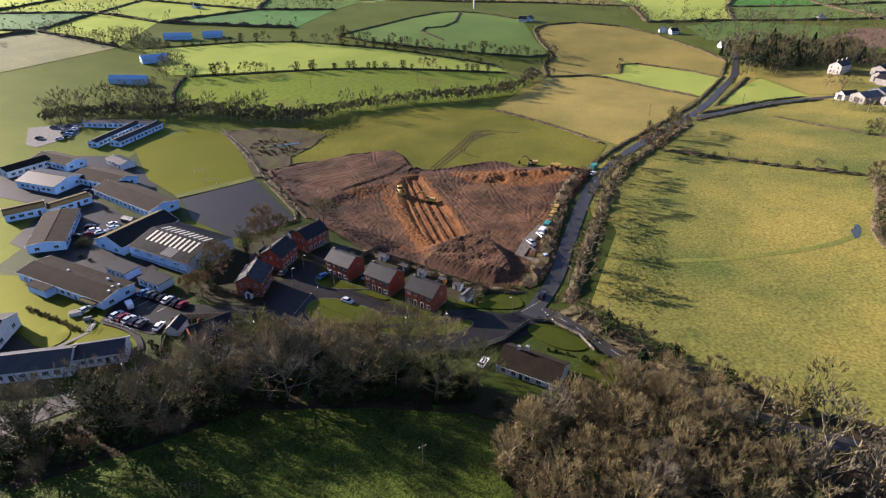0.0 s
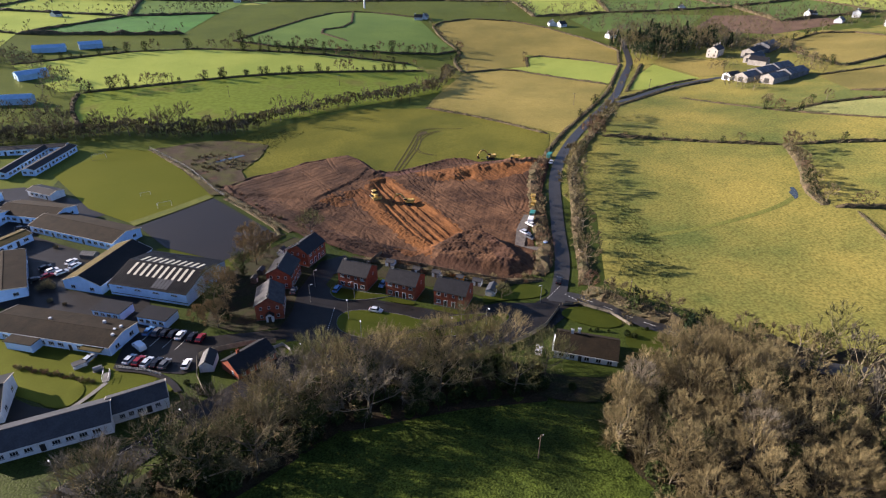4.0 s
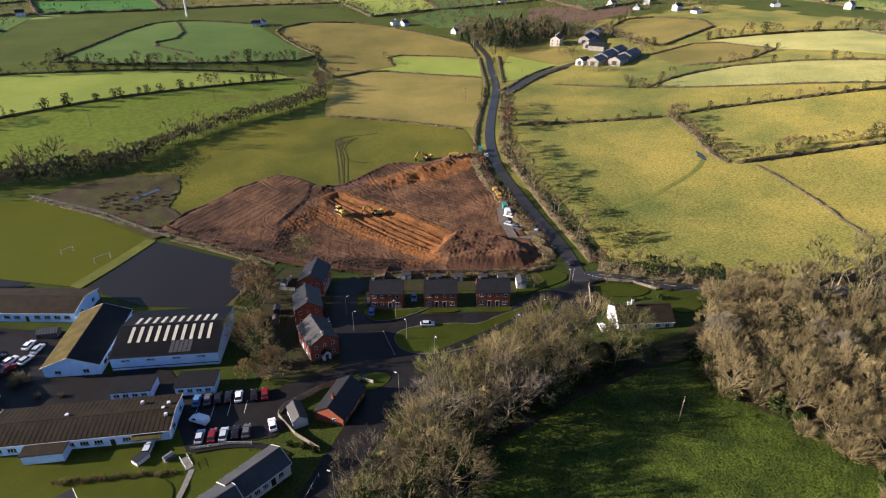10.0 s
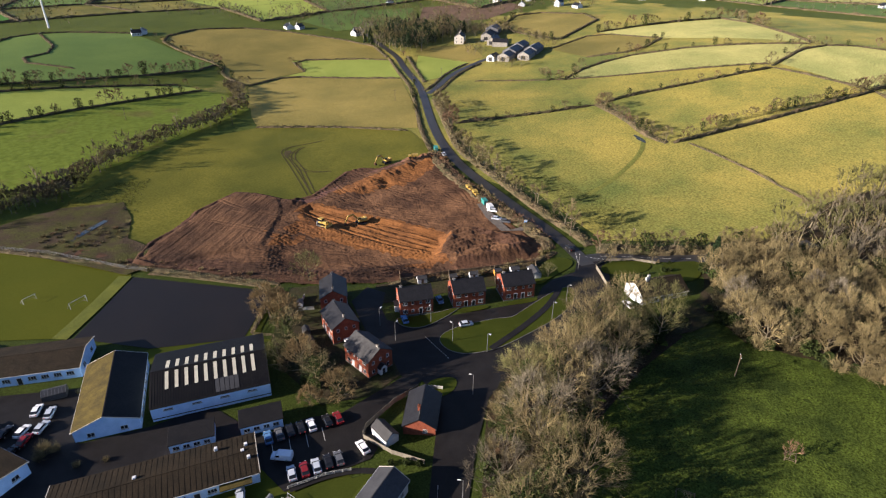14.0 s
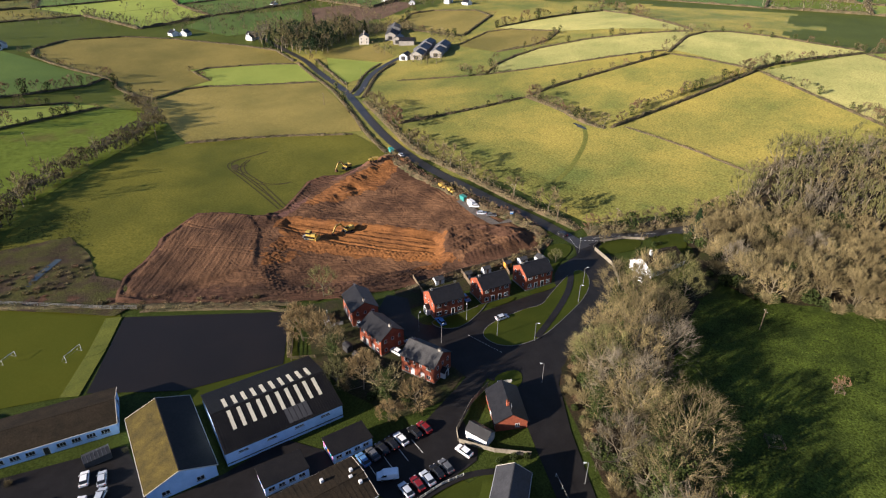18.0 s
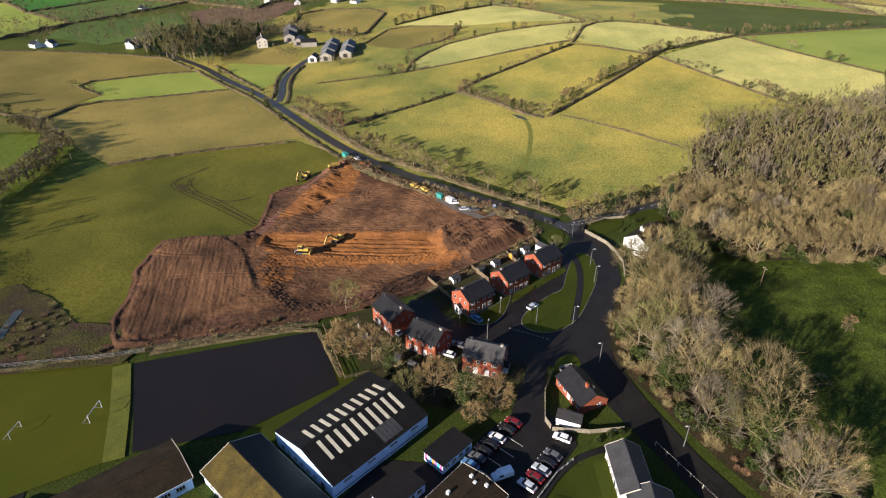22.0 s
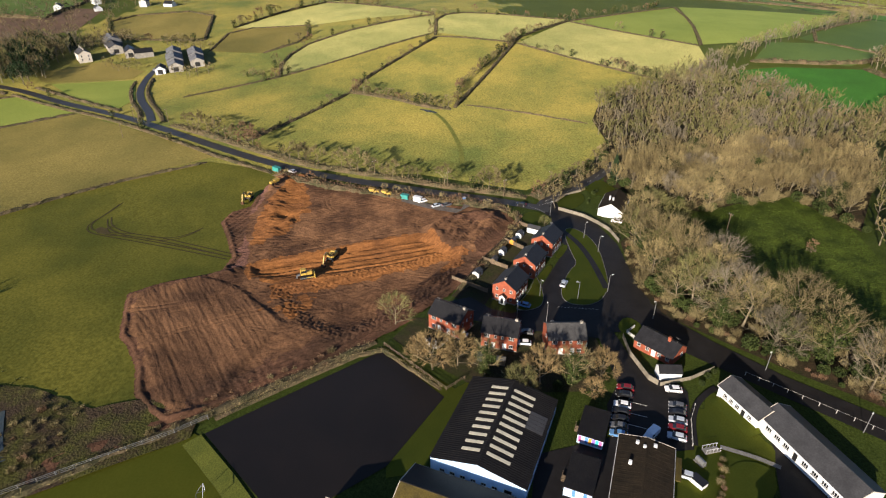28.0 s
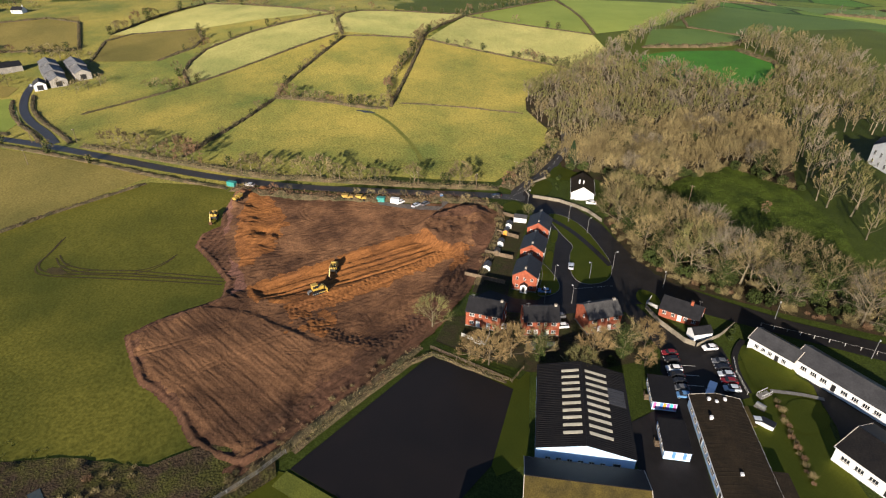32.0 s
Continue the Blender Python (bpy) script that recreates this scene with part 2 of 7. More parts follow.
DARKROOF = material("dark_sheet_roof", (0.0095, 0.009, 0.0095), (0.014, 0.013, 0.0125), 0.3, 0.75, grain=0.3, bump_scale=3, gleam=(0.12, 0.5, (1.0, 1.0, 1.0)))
GREYROOF = material("grey_sheet_roof", (0.05, 0.05, 0.053), (0.034, 0.034, 0.036), 0.35, 0.6, grain=0.2, bump_scale=3, gleam=(0.34, 0.42, (1.0, 1.0, 1.0)))
SKYLIGHT = material("yellowed_rooflight", (0.5, 0.47, 0.37), (0.4, 0.38, 0.3), 0.8, 0.5, grain=0.1)
UPVC = material("white_plastic", (0.62, 0.63, 0.64), (0.55, 0.56, 0.57), 2.0, 0.45)
GLASS = material("window_glass", (0.012, 0.014, 0.017), (0.02, 0.022, 0.026), 0.6, 0.06)
BLACK = material("black_paint", (0.012, 0.012, 0.013), None, 2.0, 0.5)
RUBBER = material("tyre_rubber", (0.015, 0.015, 0.016), None, 3.0, 0.9)
STEEL = material("galvanised_steel", (0.22, 0.225, 0.23), (0.16, 0.165, 0.17), 2.0, 0.5, 0.5)
TIMBER = material("weathered_timber", (0.135, 0.102, 0.07), (0.085, 0.066, 0.046), 1.5, 0.85, grain=0.3, bump_scale=8, vary=0.2)
FENCE_G = material("pale_fence_panel", (0.2, 0.18, 0.145), (0.13, 0.115, 0.09), 1.5, 0.85, vary=0.15)
YELLOW = material("plant_yellow", (0.42, 0.28, 0.05), (0.3, 0.2, 0.04), 1.5, 0.5, grain=0.25)
FARM_SHEET = material("weathered_farm_sheeting", (0.16, 0.165, 0.175), (0.085, 0.085, 0.09), 0.3, 0.7, grain=0.35, bump_scale=2)
CREAM = material("cream_render", (0.5, 0.46, 0.4), (0.42, 0.39, 0.34), 0.5, grain=0.1)
STONE = material("grey_stone", (0.3, 0.28, 0.25), (0.2, 0.19, 0.17), 0.8, grain=0.3, bump_scale=4)
PUDDLE = material("standing_water", (0.03, 0.045, 0.055), (0.05, 0.06, 0.06), 0.4, 0.08)


def patchwork():
    """Distant farmland: hedged fields of several greens, far beyond the near farms."""
    m = material("far_farmland", (0.1, 0.15, 0.036), (0.065, 0.11, 0.03), 0.01, grain=0.2, bump_scale=0.2)
    n, link = m.node_tree.nodes, m.node_tree.links.new
    shader = n["Principled BSDF"]
    colour = shader.inputs["Base Color"].links[0].from_socket
    lay = n.new("ShaderNodeMapping")
    lay.inputs["Scale"].default_value = (0.0085, 0.011, 0.0)
    link(n.new("ShaderNodeNewGeometry").outputs["Position"], lay.inputs["Vector"])
    cell, edge = n.new("ShaderNodeTexVoronoi"), n.new("ShaderNodeTexVoronoi")
    edge.feature = "DISTANCE_TO_EDGE"
    for v in (cell, edge):
        v.inputs["Scale"].default_value = 1.0
        link(lay.outputs["Vector"], v.inputs["Vector"])
    apart = n.new("ShaderNodeSeparateColor")
    link(cell.outputs["Color"], apart.inputs["Color"])
    ramp = n.new("ShaderNodeValToRGB")
    ramp.color_ramp.interpolation = "CONSTANT"
    tones = ((0.0, (0.8, 0.95, 0.8)), (0.2, (1.5, 1.25, 0.9)), (0.4, (1.0, 1.1, 0.9)), (0.58, (2.3, 1.6, 1.1)), (0.72, (0.9, 1.2, 0.8)), (0.88, (1.9, 1.75, 1.2)))
    ramp.color_ramp.elements[0].color = (*tones[0][1], 1)
    ramp.color_ramp.elements[1].position, ramp.color_ramp.elements[1].color = tones[1][0], (*tones[1][1], 1)
    for at, tone in tones[2:]:
        ramp.color_ramp.elements.new(at).color = (*tone, 1)
    link(apart.outputs["Red"], ramp.inputs["Fac"])
    hedge_line = n.new("ShaderNodeMapRange")
    hedge_line.inputs["From Min"].default_value, hedge_line.inputs["From Max"].default_value = 0.018, 0.03
    hedge_line.inputs["To Min"].default_value = 0.3
    link(edge.outputs["Distance"], hedge_line.inputs["Value"])
    a, b = n.new("ShaderNodeVectorMath"), n.new("ShaderNodeVectorMath")
    a.operation, b.operation = "MULTIPLY", "SCALE"
    link(colour, a.inputs[0]), link(ramp.outputs["Color"], a.inputs[1])
    link(a.outputs["Vector"], b.inputs[0]), link(hedge_line.outputs["Result"], b.inputs["Scale"])
    link(b.outputs["Vector"], shader.inputs["Base Color"])
    return m


FARLAND = patchwork()
# gentle hills: centre and height in metres
KNOLLS_SOUTH = [
    (-88, 257, 0.7), (-60, 214, 2.3), (-41, 173, 0.6), (-26, 164, -0.3), (-3, 149, -1.8), (36, 182, 0.2),
    (-72, 132, -1.7), (-65, 157, -0.4), (17, 125, -3.1), (161, 358, 1.4), (187, 239, -0.8), (152, 174, 4.4),
    (297, 115, -7.8), (308, 177, 8.3), (374, 172, 10.4), (24, 393, -1.1), (132, 494, -11.1), (178, 404, 2.0),
    (254, -24, 7.2), (174, -10, -3.9), (284, 357, -5.3), (-94, 478, 1.9),
]
KNOLLS_NORTH = [
    (-27, 483, 0.8), (53, 222, 2.4), (100, 300, -2.2), (90, 140, -0.9), (60, 100, -3.1), (0, 300, -1.1),
    (-60, 320, -0.8), (-150, 250, -0.9), (-150, 180, -0.2), (-100, 100, -3.4), (-29, 68, 2.8), (-60, 75, 0.6),
    (-40, 30, 6.7), (20, 40, 5.2), (60, 20, 2.5), (110, 60, -2.3), (-20, 105, -1.1), (-55, 100, -1.0),
    (30, 95, -2.1), (-200, 380, -2.6), (-200, 0, 2.0), (-100, 20, 0.8),
]
HILLS = [
    (304, 461, 1.1), (89, 674, 10.1), (39, 787, 5.2), (260, 566, -0.8), (375, 52, 1.9), (-300, 300, -2.9),
    (-400, 600, 12.6), (-100, 600, -4.3), (-150, 900, -0.1), (100, 900, 5.4), (300, 800, -7.1), (500, 600, -0.7),
    (600, 300, 12.7), (550, 0, 7.7), (450, -200, 12.2), (250, -200, 8.4), (60, -150, 1.1), (-400, 100, 8.5),
    (500, 900, 22.3), (0, 1300, 28.0), (800, 600, 28.4), (900, 0, 34.9), (-500, 1000, 22.4), (450, 400, 6.6),
]


def height(x, y):
    """The lie of the land at x, y (numbers or arrays)."""
    x, y = np.asarray(x, float), np.asarray(y, float)
    z = np.zeros(np.broadcast(x, y).shape)
    for hills, size in ((KNOLLS_SOUTH, 95.0), (KNOLLS_NORTH, 95.0), (HILLS, 200.0)):
        for hx, hy, up in hills:
            z = z + up * np.exp(-((x - hx) ** 2 + (y - hy) ** 2) / (2 * size * size))
    far = np.clip((np.hypot(x - 60, y - 250) - 900) / 900, 0, 1)
    return z + far * (26 + 14 * np.sin(x / 310.0) * np.cos(y / 270.0) + 9 * np.sin((x + y) / 170.0))


def ground_z(x, y):
    """The height of the land at one place."""
    return float(height(x, y))


# ---- building tools ----
def data(name, verts, faces, mat, smooth=False):
    """A mesh from points and faces (rows of an array, or lists of any length)."""
    me = bpy.data.meshes.new(name)
    v = np.asarray(verts, np.float32).reshape(-1, 3)
    sizes = np.full(len(faces), faces.shape[1]) if isinstance(faces, np.ndarray) else np.array([len(f) for f in faces])
    flat = faces.ravel() if isinstance(faces, np.ndarray) else np.array([i for f in faces for i in f])
    me.vertices.add(len(v))
    me.vertices.foreach_set("co", v.ravel())
    me.loops.add(len(flat))
    me.loops.foreach_set("vertex_index", flat.astype(np.int32))
    me.polygons.add(len(sizes))
    me.polygons.foreach_set("loop_start", np.concatenate([[0], np.cumsum(sizes)[:-1]]).astype(np.int32))
    me.polygons.foreach_set("use_smooth", np.full(len(sizes), smooth))
    for m in mat if isinstance(mat, (list, tuple)) else [mat]:
        me.materials.append(m)
    me.update(calc_edges=True)
    return me


def part(name, bm, mat, parent=None, label=""):
    """Links a bmesh (or a mesh) as one mesh object under a thing or a part."""
    if isinstance(bm, bmesh.types.BMesh):
        me = bpy.data.meshes.new(name)
        bm.to_mesh(me)
        bm.free()
        me.materials.append(mat)
    else:
        me = bm
    ob = new(name, me)
    ob.parent = parent
    return tagged(ob, label)


def thing(name, label, category, group="", at=None, kind=""):
    ob = new(name)
    if at is not None:
        ob.matrix_basis = at
    return tagged(ob, label, category, group, kind)


def box(bm, x0, y0, z0, x1, y1, z1, bevel=0.0, turn=None):
    """Adds a box; with a bevel its edges are rounded off."""
    made = bmesh.ops.create_cube(bm, size=1.0)["verts"]
    bmesh.ops.scale(bm, vec=(x1 - x0, y1 - y0, z1 - z0), verts=made)
    bmesh.ops.translate(bm, vec=((x0 + x1) / 2, (y0 + y1) / 2, (z0 + z1) / 2), verts=made)
    if bevel:
        edges = list({e for v in made for e in v.link_edges})
        made = bmesh.ops.bevel(bm, geom=edges, offset=bevel, segments=1, affect="EDGES", profile=0.5)["verts"]
    if turn is not None:
        bmesh.ops.transform(bm, matrix=turn, verts=made)
    return bm


def boxes(*rows, bevel=0.0):
    bm = bmesh.new()
    for r in rows:
        box(bm, *r, bevel=bevel)
    return bm


def tube(bm, a, b, r0, r1, sides=8):
    a, b = Vector(a), Vector(b)
    axis = b - a
    m = Matrix.Translation((a + b) / 2) @ axis.to_track_quat("Z", "Y").to_matrix().to_4x4()
    bmesh.ops.create_cone(bm, cap_ends=True, segments=sides, radius1=r0, radius2=r1, depth=axis.length, matrix=m)
    return bm


def extrude(points, y0, y1):
    """A solid of the outline points (x, z), from y0 to y1."""
    bm = bmesh.new()
    a = [bm.verts.new((x, y0, z)) for x, z in points]
    b = [bm.verts.new((x, y1, z)) for x, z in points]
    bm.faces.new(a), bm.faces.new(b[::-1])
    for i in range(len(a)):
        j = (i + 1) % len(a)
        bm.faces.new((a[i], b[i], b[j], a[j]))
    bmesh.ops.recalc_face_normals(bm, faces=bm.faces)
    return bm


def resample(line, step, closed=False):
    out = []
    n = len(line)
    for i in range(n if closed else n - 1):
        a, b = Vector(line[i]), Vector(line[(i + 1) % n])
        k = max(1, int((b - a).length / step))
        out += [a.lerp(b, j / k) for j in range(k)]
    if not closed:
        out.append(Vector(line[-1]))
    return out


def curve(line, rounds=2, closed=False):
    """Rounds the bends of a line."""
    pts = [Vector(p) for p in line]
    for _ in range(rounds):
        out = [] if closed else [pts[0]]
        for i in range(len(pts) if closed else len(pts) - 1):
            a, b = pts[i], pts[(i + 1) % len(pts)]
            out += [a.lerp(b, 0.25), a.lerp(b, 0.75)]
        pts = out if closed else out + [pts[-1]]
    return pts


def inside(poly, x, y):
    """Which of the points lie in a polygon."""
    x, y = np.asarray(x, float), np.asarray(y, float)
    hit = np.zeros(x.shape, bool)
    for (ax, ay), (bx, by) in zip(poly, [*poly[1:], poly[0]]):
        if ay != by:
            hit ^= ((ay > y) != (by > y)) & (x < (bx - ax) * (y - ay) / (by - ay) + ax)
    return hit


def drape(name, outline, mat, lift, step=12.0, rise=None, kind="structure", label="", category="", jitter=0.0):
    """A sheet with the given outline, laid over the land at a small lift; rise(x, y) adds a relief of its own."""
    from mathutils.geometry import delaunay_2d_cdt
    edge = resample(outline, step, True)
    if jitter:
        rng = random.Random(len(edge))
        edge = [p + Vector((rng.uniform(-jitter, jitter), rng.uniform(-jitter, jitter))) for p in edge]
    xs, ys = [p.x for p in edge], [p.y for p in edge]
    gx, gy = np.meshgrid(np.arange(min(xs), max(xs), step), np.arange(min(ys), max(ys), step))
    gx[1::2] += step / 2
    keep = inside([tuple(p) for p in edge], gx, gy)
    pts = edge + [Vector(p) for p in zip(gx[keep], gy[keep])]
    n = len(edge)
    flat, _, faces, *_ = delaunay_2d_cdt(pts, [(i, (i + 1) % n) for i in range(n)], [], 1, 1e-4)
    x, y = np.array([p.x for p in flat]), np.array([p.y for p in flat])
    z = height(x, y) + lift + (rise(x, y) if rise else 0)
    cx = np.array([[x[i] for i in f[:3]] for f in faces]).mean(1)
    cy = np.array([[y[i] for i in f[:3]] for f in faces]).mean(1)
    good = inside([tuple(p) for p in edge], cx, cy)
    me = data(name, np.stack([x, y, z], 1), [f for f, g in zip(faces, good) if g], mat, True)
    ob = new(name, me)
    return tagged(ob, label, category, kind=kind)


def strip(name, line, width, mat, lift, label="", rounds=2, step=3.0, kind="structure", category="", across=4):
    """A road or path of even width along a line, laid over the land."""
    pts = resample([tuple(p) for p in curve([(*p,) for p in line], rounds)], step)
    verts, faces = [], []
    for i, p in enumerate(pts):
        d = (pts[min(i + 1, len(pts) - 1)] - pts[max(i - 1, 0)]).normalized()
        side = Vector((-d.y, d.x))
        for k in range(across + 1):
            q = p + side * width * (k / across - 0.5)
            verts.append((q.x, q.y, ground_z(q.x, q.y) + lift))
    w = across + 1
    for i in range(len(pts) - 1):
        for k in range(across):
            a = i * w + k
            faces.append((a, a + w, a + w + 1, a + 1))
    ob = new(name, data(name, verts, faces, mat, True))
    return tagged(ob, label, category, kind=kind)


# ---- the land ----
SITE = [(71, 262), (51, 225), (36, 199), (31, 179), (26, 165), (17, 162), (4, 168), (-13, 178.5), (-32, 191.5), (-43, 203), (-53, 213.5), (-61, 226),
        (-72, 242), (-81, 255), (-86, 265), (-81, 271), (-75, 276.5), (-64, 280.5), (-53.5, 287), (-50, 290.5), (-37, 294.5), (-27, 297), (-21.5, 289), (-19, 283),
        (-16.5, 275), (-14.5, 270.5), (-6, 269), (8, 274), (22, 280), (31, 278), (36, 271), (46, 270.5), (59, 267)]
CUT = [(-12, 261), (-4, 238), (4.5, 217), (7.5, 201), (1.5, 193.5), (-6, 191.5), (-13, 206), (-18, 224), (-22, 250), (-19.5, 259)]
LOWER = [(-25, 252), (-20, 234), (-14, 218), (-7.5, 201), (-4, 194), (-8, 183), (-18, 187), (-32, 196), (-46, 211), (-57, 225), (-49, 238), (-36, 248)]
MOUND = [(8, 199.5), (14, 199), (20, 192), (25, 176), (25, 167), (16, 165.5), (3, 172), (-8, 179), (-11, 187), (-3, 193.5)]
BENCH = [(-18, 275), (-21, 287), (-28, 294.5), (-37, 292), (-53, 285), (-66, 277), (-78, 270), (-82, 264), (-75, 254), (-66, 252), (-46, 243), (-34, 254), (-26, 261)]
COMBED = [(-6, 269.5), (8, 273.5), (22, 279.5), (30.5, 277.5), (35, 270), (20, 268.5), (4, 267)]


def from_edge(poly, x, y):
    """How far inside a polygon each point lies; below zero outside."""
    best = np.full(x.shape, 1e9)
    for (ax, ay), (bx, by) in zip(poly, [*poly[1:], poly[0]]):
        dx, dy = bx - ax, by - ay
        t = np.clip(((x - ax) * dx + (y - ay) * dy) / (dx * dx + dy * dy), 0, 1)
        best = np.minimum(best, np.hypot(x - ax - t * dx, y - ay - t * dy))
    return np.where(inside(poly, x, y), best, -best)


def ease(v, a, b):
    t = np.clip((v - a) / (b - a), 0, 1)
    return t * t * (3 - 2 * t)


def lumps(x, y, size, seed):
    """Soft value noise from a few crossed waves."""
    rng = np.random.RandomState(seed)
    out = 0
    for _ in range(7):
        a, p, k = rng.uniform(0, 6.28), rng.uniform(0, 6.28), rng.uniform(0.6, 1.7)
        out = out + np.sin((x * np.cos(a) + y * np.sin(a)) * 6.28 * k / size + p + 0.8 * np.sin((y * np.cos(a) - x * np.sin(a)) * 4.1 / size + p))
    return out / 4.0


def wheel_ruts(x, y):
    """Depth of the curving track marks that the machines have left."""
    rng = np.random.RandomState(77)
    cut = 0.0
    for k in range(210):
        if k < 60:
            cx, cy, way, bend = rng.uniform(-80, -24), rng.uniform(245, 292), rng.normal(0.5, 0.1), rng.normal(0, 0.003)
        elif k < 140:
            cx, cy, way, bend = rng.uniform(-45, 50), rng.uniform(185, 268), rng.normal(-1.15, 0.2), rng.normal(0.006, 0.006)
        elif k < 165:
            cx, cy, way, bend = rng.uniform(-62, -16), rng.uniform(190, 240), rng.normal(2.3, 0.15), rng.normal(0, 0.006)
        else:
            cx, cy, way, bend = rng.uniform(-50, 60), rng.uniform(175, 270), rng.uniform(0, 6.3), rng.choice([-1, 1]) * rng.uniform(0.02, 0.07)
        reach = rng.uniform(12, 34)
        u = (x - cx) * np.cos(way) + (y - cy) * np.sin(way)
        v = (y - cy) * np.cos(way) - (x - cx) * np.sin(way) - bend * u * u
        mark = np.exp(-((np.abs(v) - 1.0) / 0.3) ** 2) * ease(reach - np.abs(u), 0, 4)
        cut = np.maximum(cut, mark * rng.uniform(0.06, 0.12 if k < 60 else 0.24))
    return cut


def site_rise(x, y):
    """Banks, terraces, heaps and wheel ruts of the building site."""
    edge = from_edge(SITE, x, y)
    z = 0.2 * lumps(x, y, 16, 3) + (0.07 * lumps(x, y, 5, 5) + 0.04 * lumps(x, y, 2.4, 8) + 0.028 * lumps(x, y, 1.3, 28)) * (1 - 0.6 * ease(from_edge(BENCH, x, y), 0, 4)) - wheel_ruts(x, y)
    m = from_edge(MOUND, x, y)
    z = z + 0.9 * np.exp(-((m - 3.4) / 1.5) ** 2) * ease(x + y, 186, 200)
    z = z + ease(m, -1.5, 6.0) * (2.7 + 0.4 * lumps(x, y, 11, 11) + 0.2 * np.sin((x * 0.5 + y * 0.86) * 1.9 + 1.6 * lumps(x, y, 12, 2)) + 0.14 * lumps(x, y, 1.7, 61))
    c = from_edge(CUT, x, y)
    side = (x + 8) * 0.97 + (y - 228) * 0.25
    steep = ease(side, -3, 3)
    z = z - (ease(c, -1.0, 5.5) * (1 - steep) + ease(c, -0.4, 1.9) * steep) * 1.3
    z = z + ease(c, 1, 3) * (0.24 * np.sin(side * 1.9 + 0.4 * np.sin(y * 0.12)) + 0.08 * np.sin(side * 4.7 + lumps(x, y, 9, 14)))
    low = from_edge(LOWER, x, y)
    z = z - ease(low, -0.3, 9.0) * 1.2 * ease(edge, 1, 14) + ease(low, -0.5, 1) * ease(7 - low, 0, 3) * 0.18 * lumps(x, y, 2.2, 71)
    b = from_edge(BENCH, x, y)
    z = z + ease(b, -0.8, 1.6) * 0.5 + ease(b, 0, 3) * (0.03 * np.sin((y * 0.87 - x * 0.5) * 2.0 + 1.2 * lumps(x, y, 30, 9)) + 0.03 * np.sin((y * 0.87 - x * 0.5) * 4.3 + lumps(x, y, 20, 19)))
    q = from_edge(COMBED, x, y)
    z = z + 0.1 + ease(q, 0, 2) * 0.12 * np.sin((x * 0.45 + y * 0.9) * 2.6 + lumps(x, y, 15, 6))
    north = ease(y - 0.15 * x, 258, 268) * ease(50 - x, 0, 15)
    berm = 0.3 * np.exp(-((edge - 1.5) / 0.7) ** 2) * (1 + 0.5 * lumps(x, y, 5, 21)) * north
    for hx, hy, up, wide in ((60, 262, 2.6, 3.5), (52, 266, 1.8, 2.5), (27, 256, -1.5, 1.6), (19, 253, 1.0, 2.0), (22, 260, 1.0, 3.5), (34, 262, 1.6, 4), (63, 253, 1.6, 2.2), (57, 250, 0.9, 2), (46, 262, 1.6, 3), (12, 258, 0.9, 3), (-2, 256, 0.6, 3), (-16, 268, 1.2, 3), (-84, 262, 1.2, 3)):
        z = z + up * np.exp(-((x - hx) ** 2 + (y - hy) ** 2) / (2 * wide * wide)) * (1 + 0.25 * lumps(x, y, 4, 4))
    return (z + berm) * ease(edge, 0, 1.4) + 0.22 * ease(edge, -0.5, 1.5)


def make_site():
    ob = drape("building_site", SITE, [SOIL, ORANGE, SPOIL, LEVEL, HAUL], 0.12, 0.42, site_rise, label="bare red-brown building site with wheel ruts and spoil heaps", category="building site", jitter=0.35)
    me = ob.data
    c = np.zeros(len(me.polygons) * 3)
    me.polygons.foreach_get("center", c)
    x, y = c[0::3], c[1::3]
    wob = 1.3 * lumps(x, y, 7, 31) + 0.6 * lumps(x, y, 2.5, 17)
    cut, low = from_edge(CUT, x, y), from_edge(LOWER, x, y)
    index = np.zeros(len(x), int)
    index[from_edge(BENCH, x, y) + wob > 0.0] = 3
    # east side of the mound: its shade is painted with the darker soil
    index[(from_edge(MOUND, x, y) + 2 * wob > 3) & (x > 14)] = 2
    tan = from_edge([(0, 266), (28, 266), (62, 260), (66, 252), (47, 249), (36, 245), (10, 252)], x, y)
    index[(cut + wob > -1.5) | ((np.abs(low - 3.0) + 0.8 * wob < 3.4) & (cut > -11)) | (tan + wob > 0.5) | (np.hypot(x + 36, y - 243) + 3 * wob < 5)] = 1
    haul = from_edge([(62, 266), (40, 266), (20, 270), (-2, 263), (-12, 262), (-16, 268), (-6, 268), (18, 276.5), (42, 271), (60, 270)], x, y)
    index[haul + 0.6 * wob > 0.4] = 4
    index[from_edge(COMBED, x, y) + 0.4 * wob > 0.2] = 2
    index[(from_edge(SITE, x, y) < 2.6 + wob) & (y - 0.15 * x > 262)] = 2
    index[(from_edge(SITE, x, y) < 7 + 2 * wob) & (y + 0.6 * x < 192) & (x < 8)] = 2
    index[(from_edge(SITE, x, y) < 9 + 2 * wob) & (x < -28) & (y < 262 + 0.25 * x + 20) & (y - x < 345)] = 2
    me.polygons.foreach_set("material_index", index.tolist())
    me.update()
    return ob


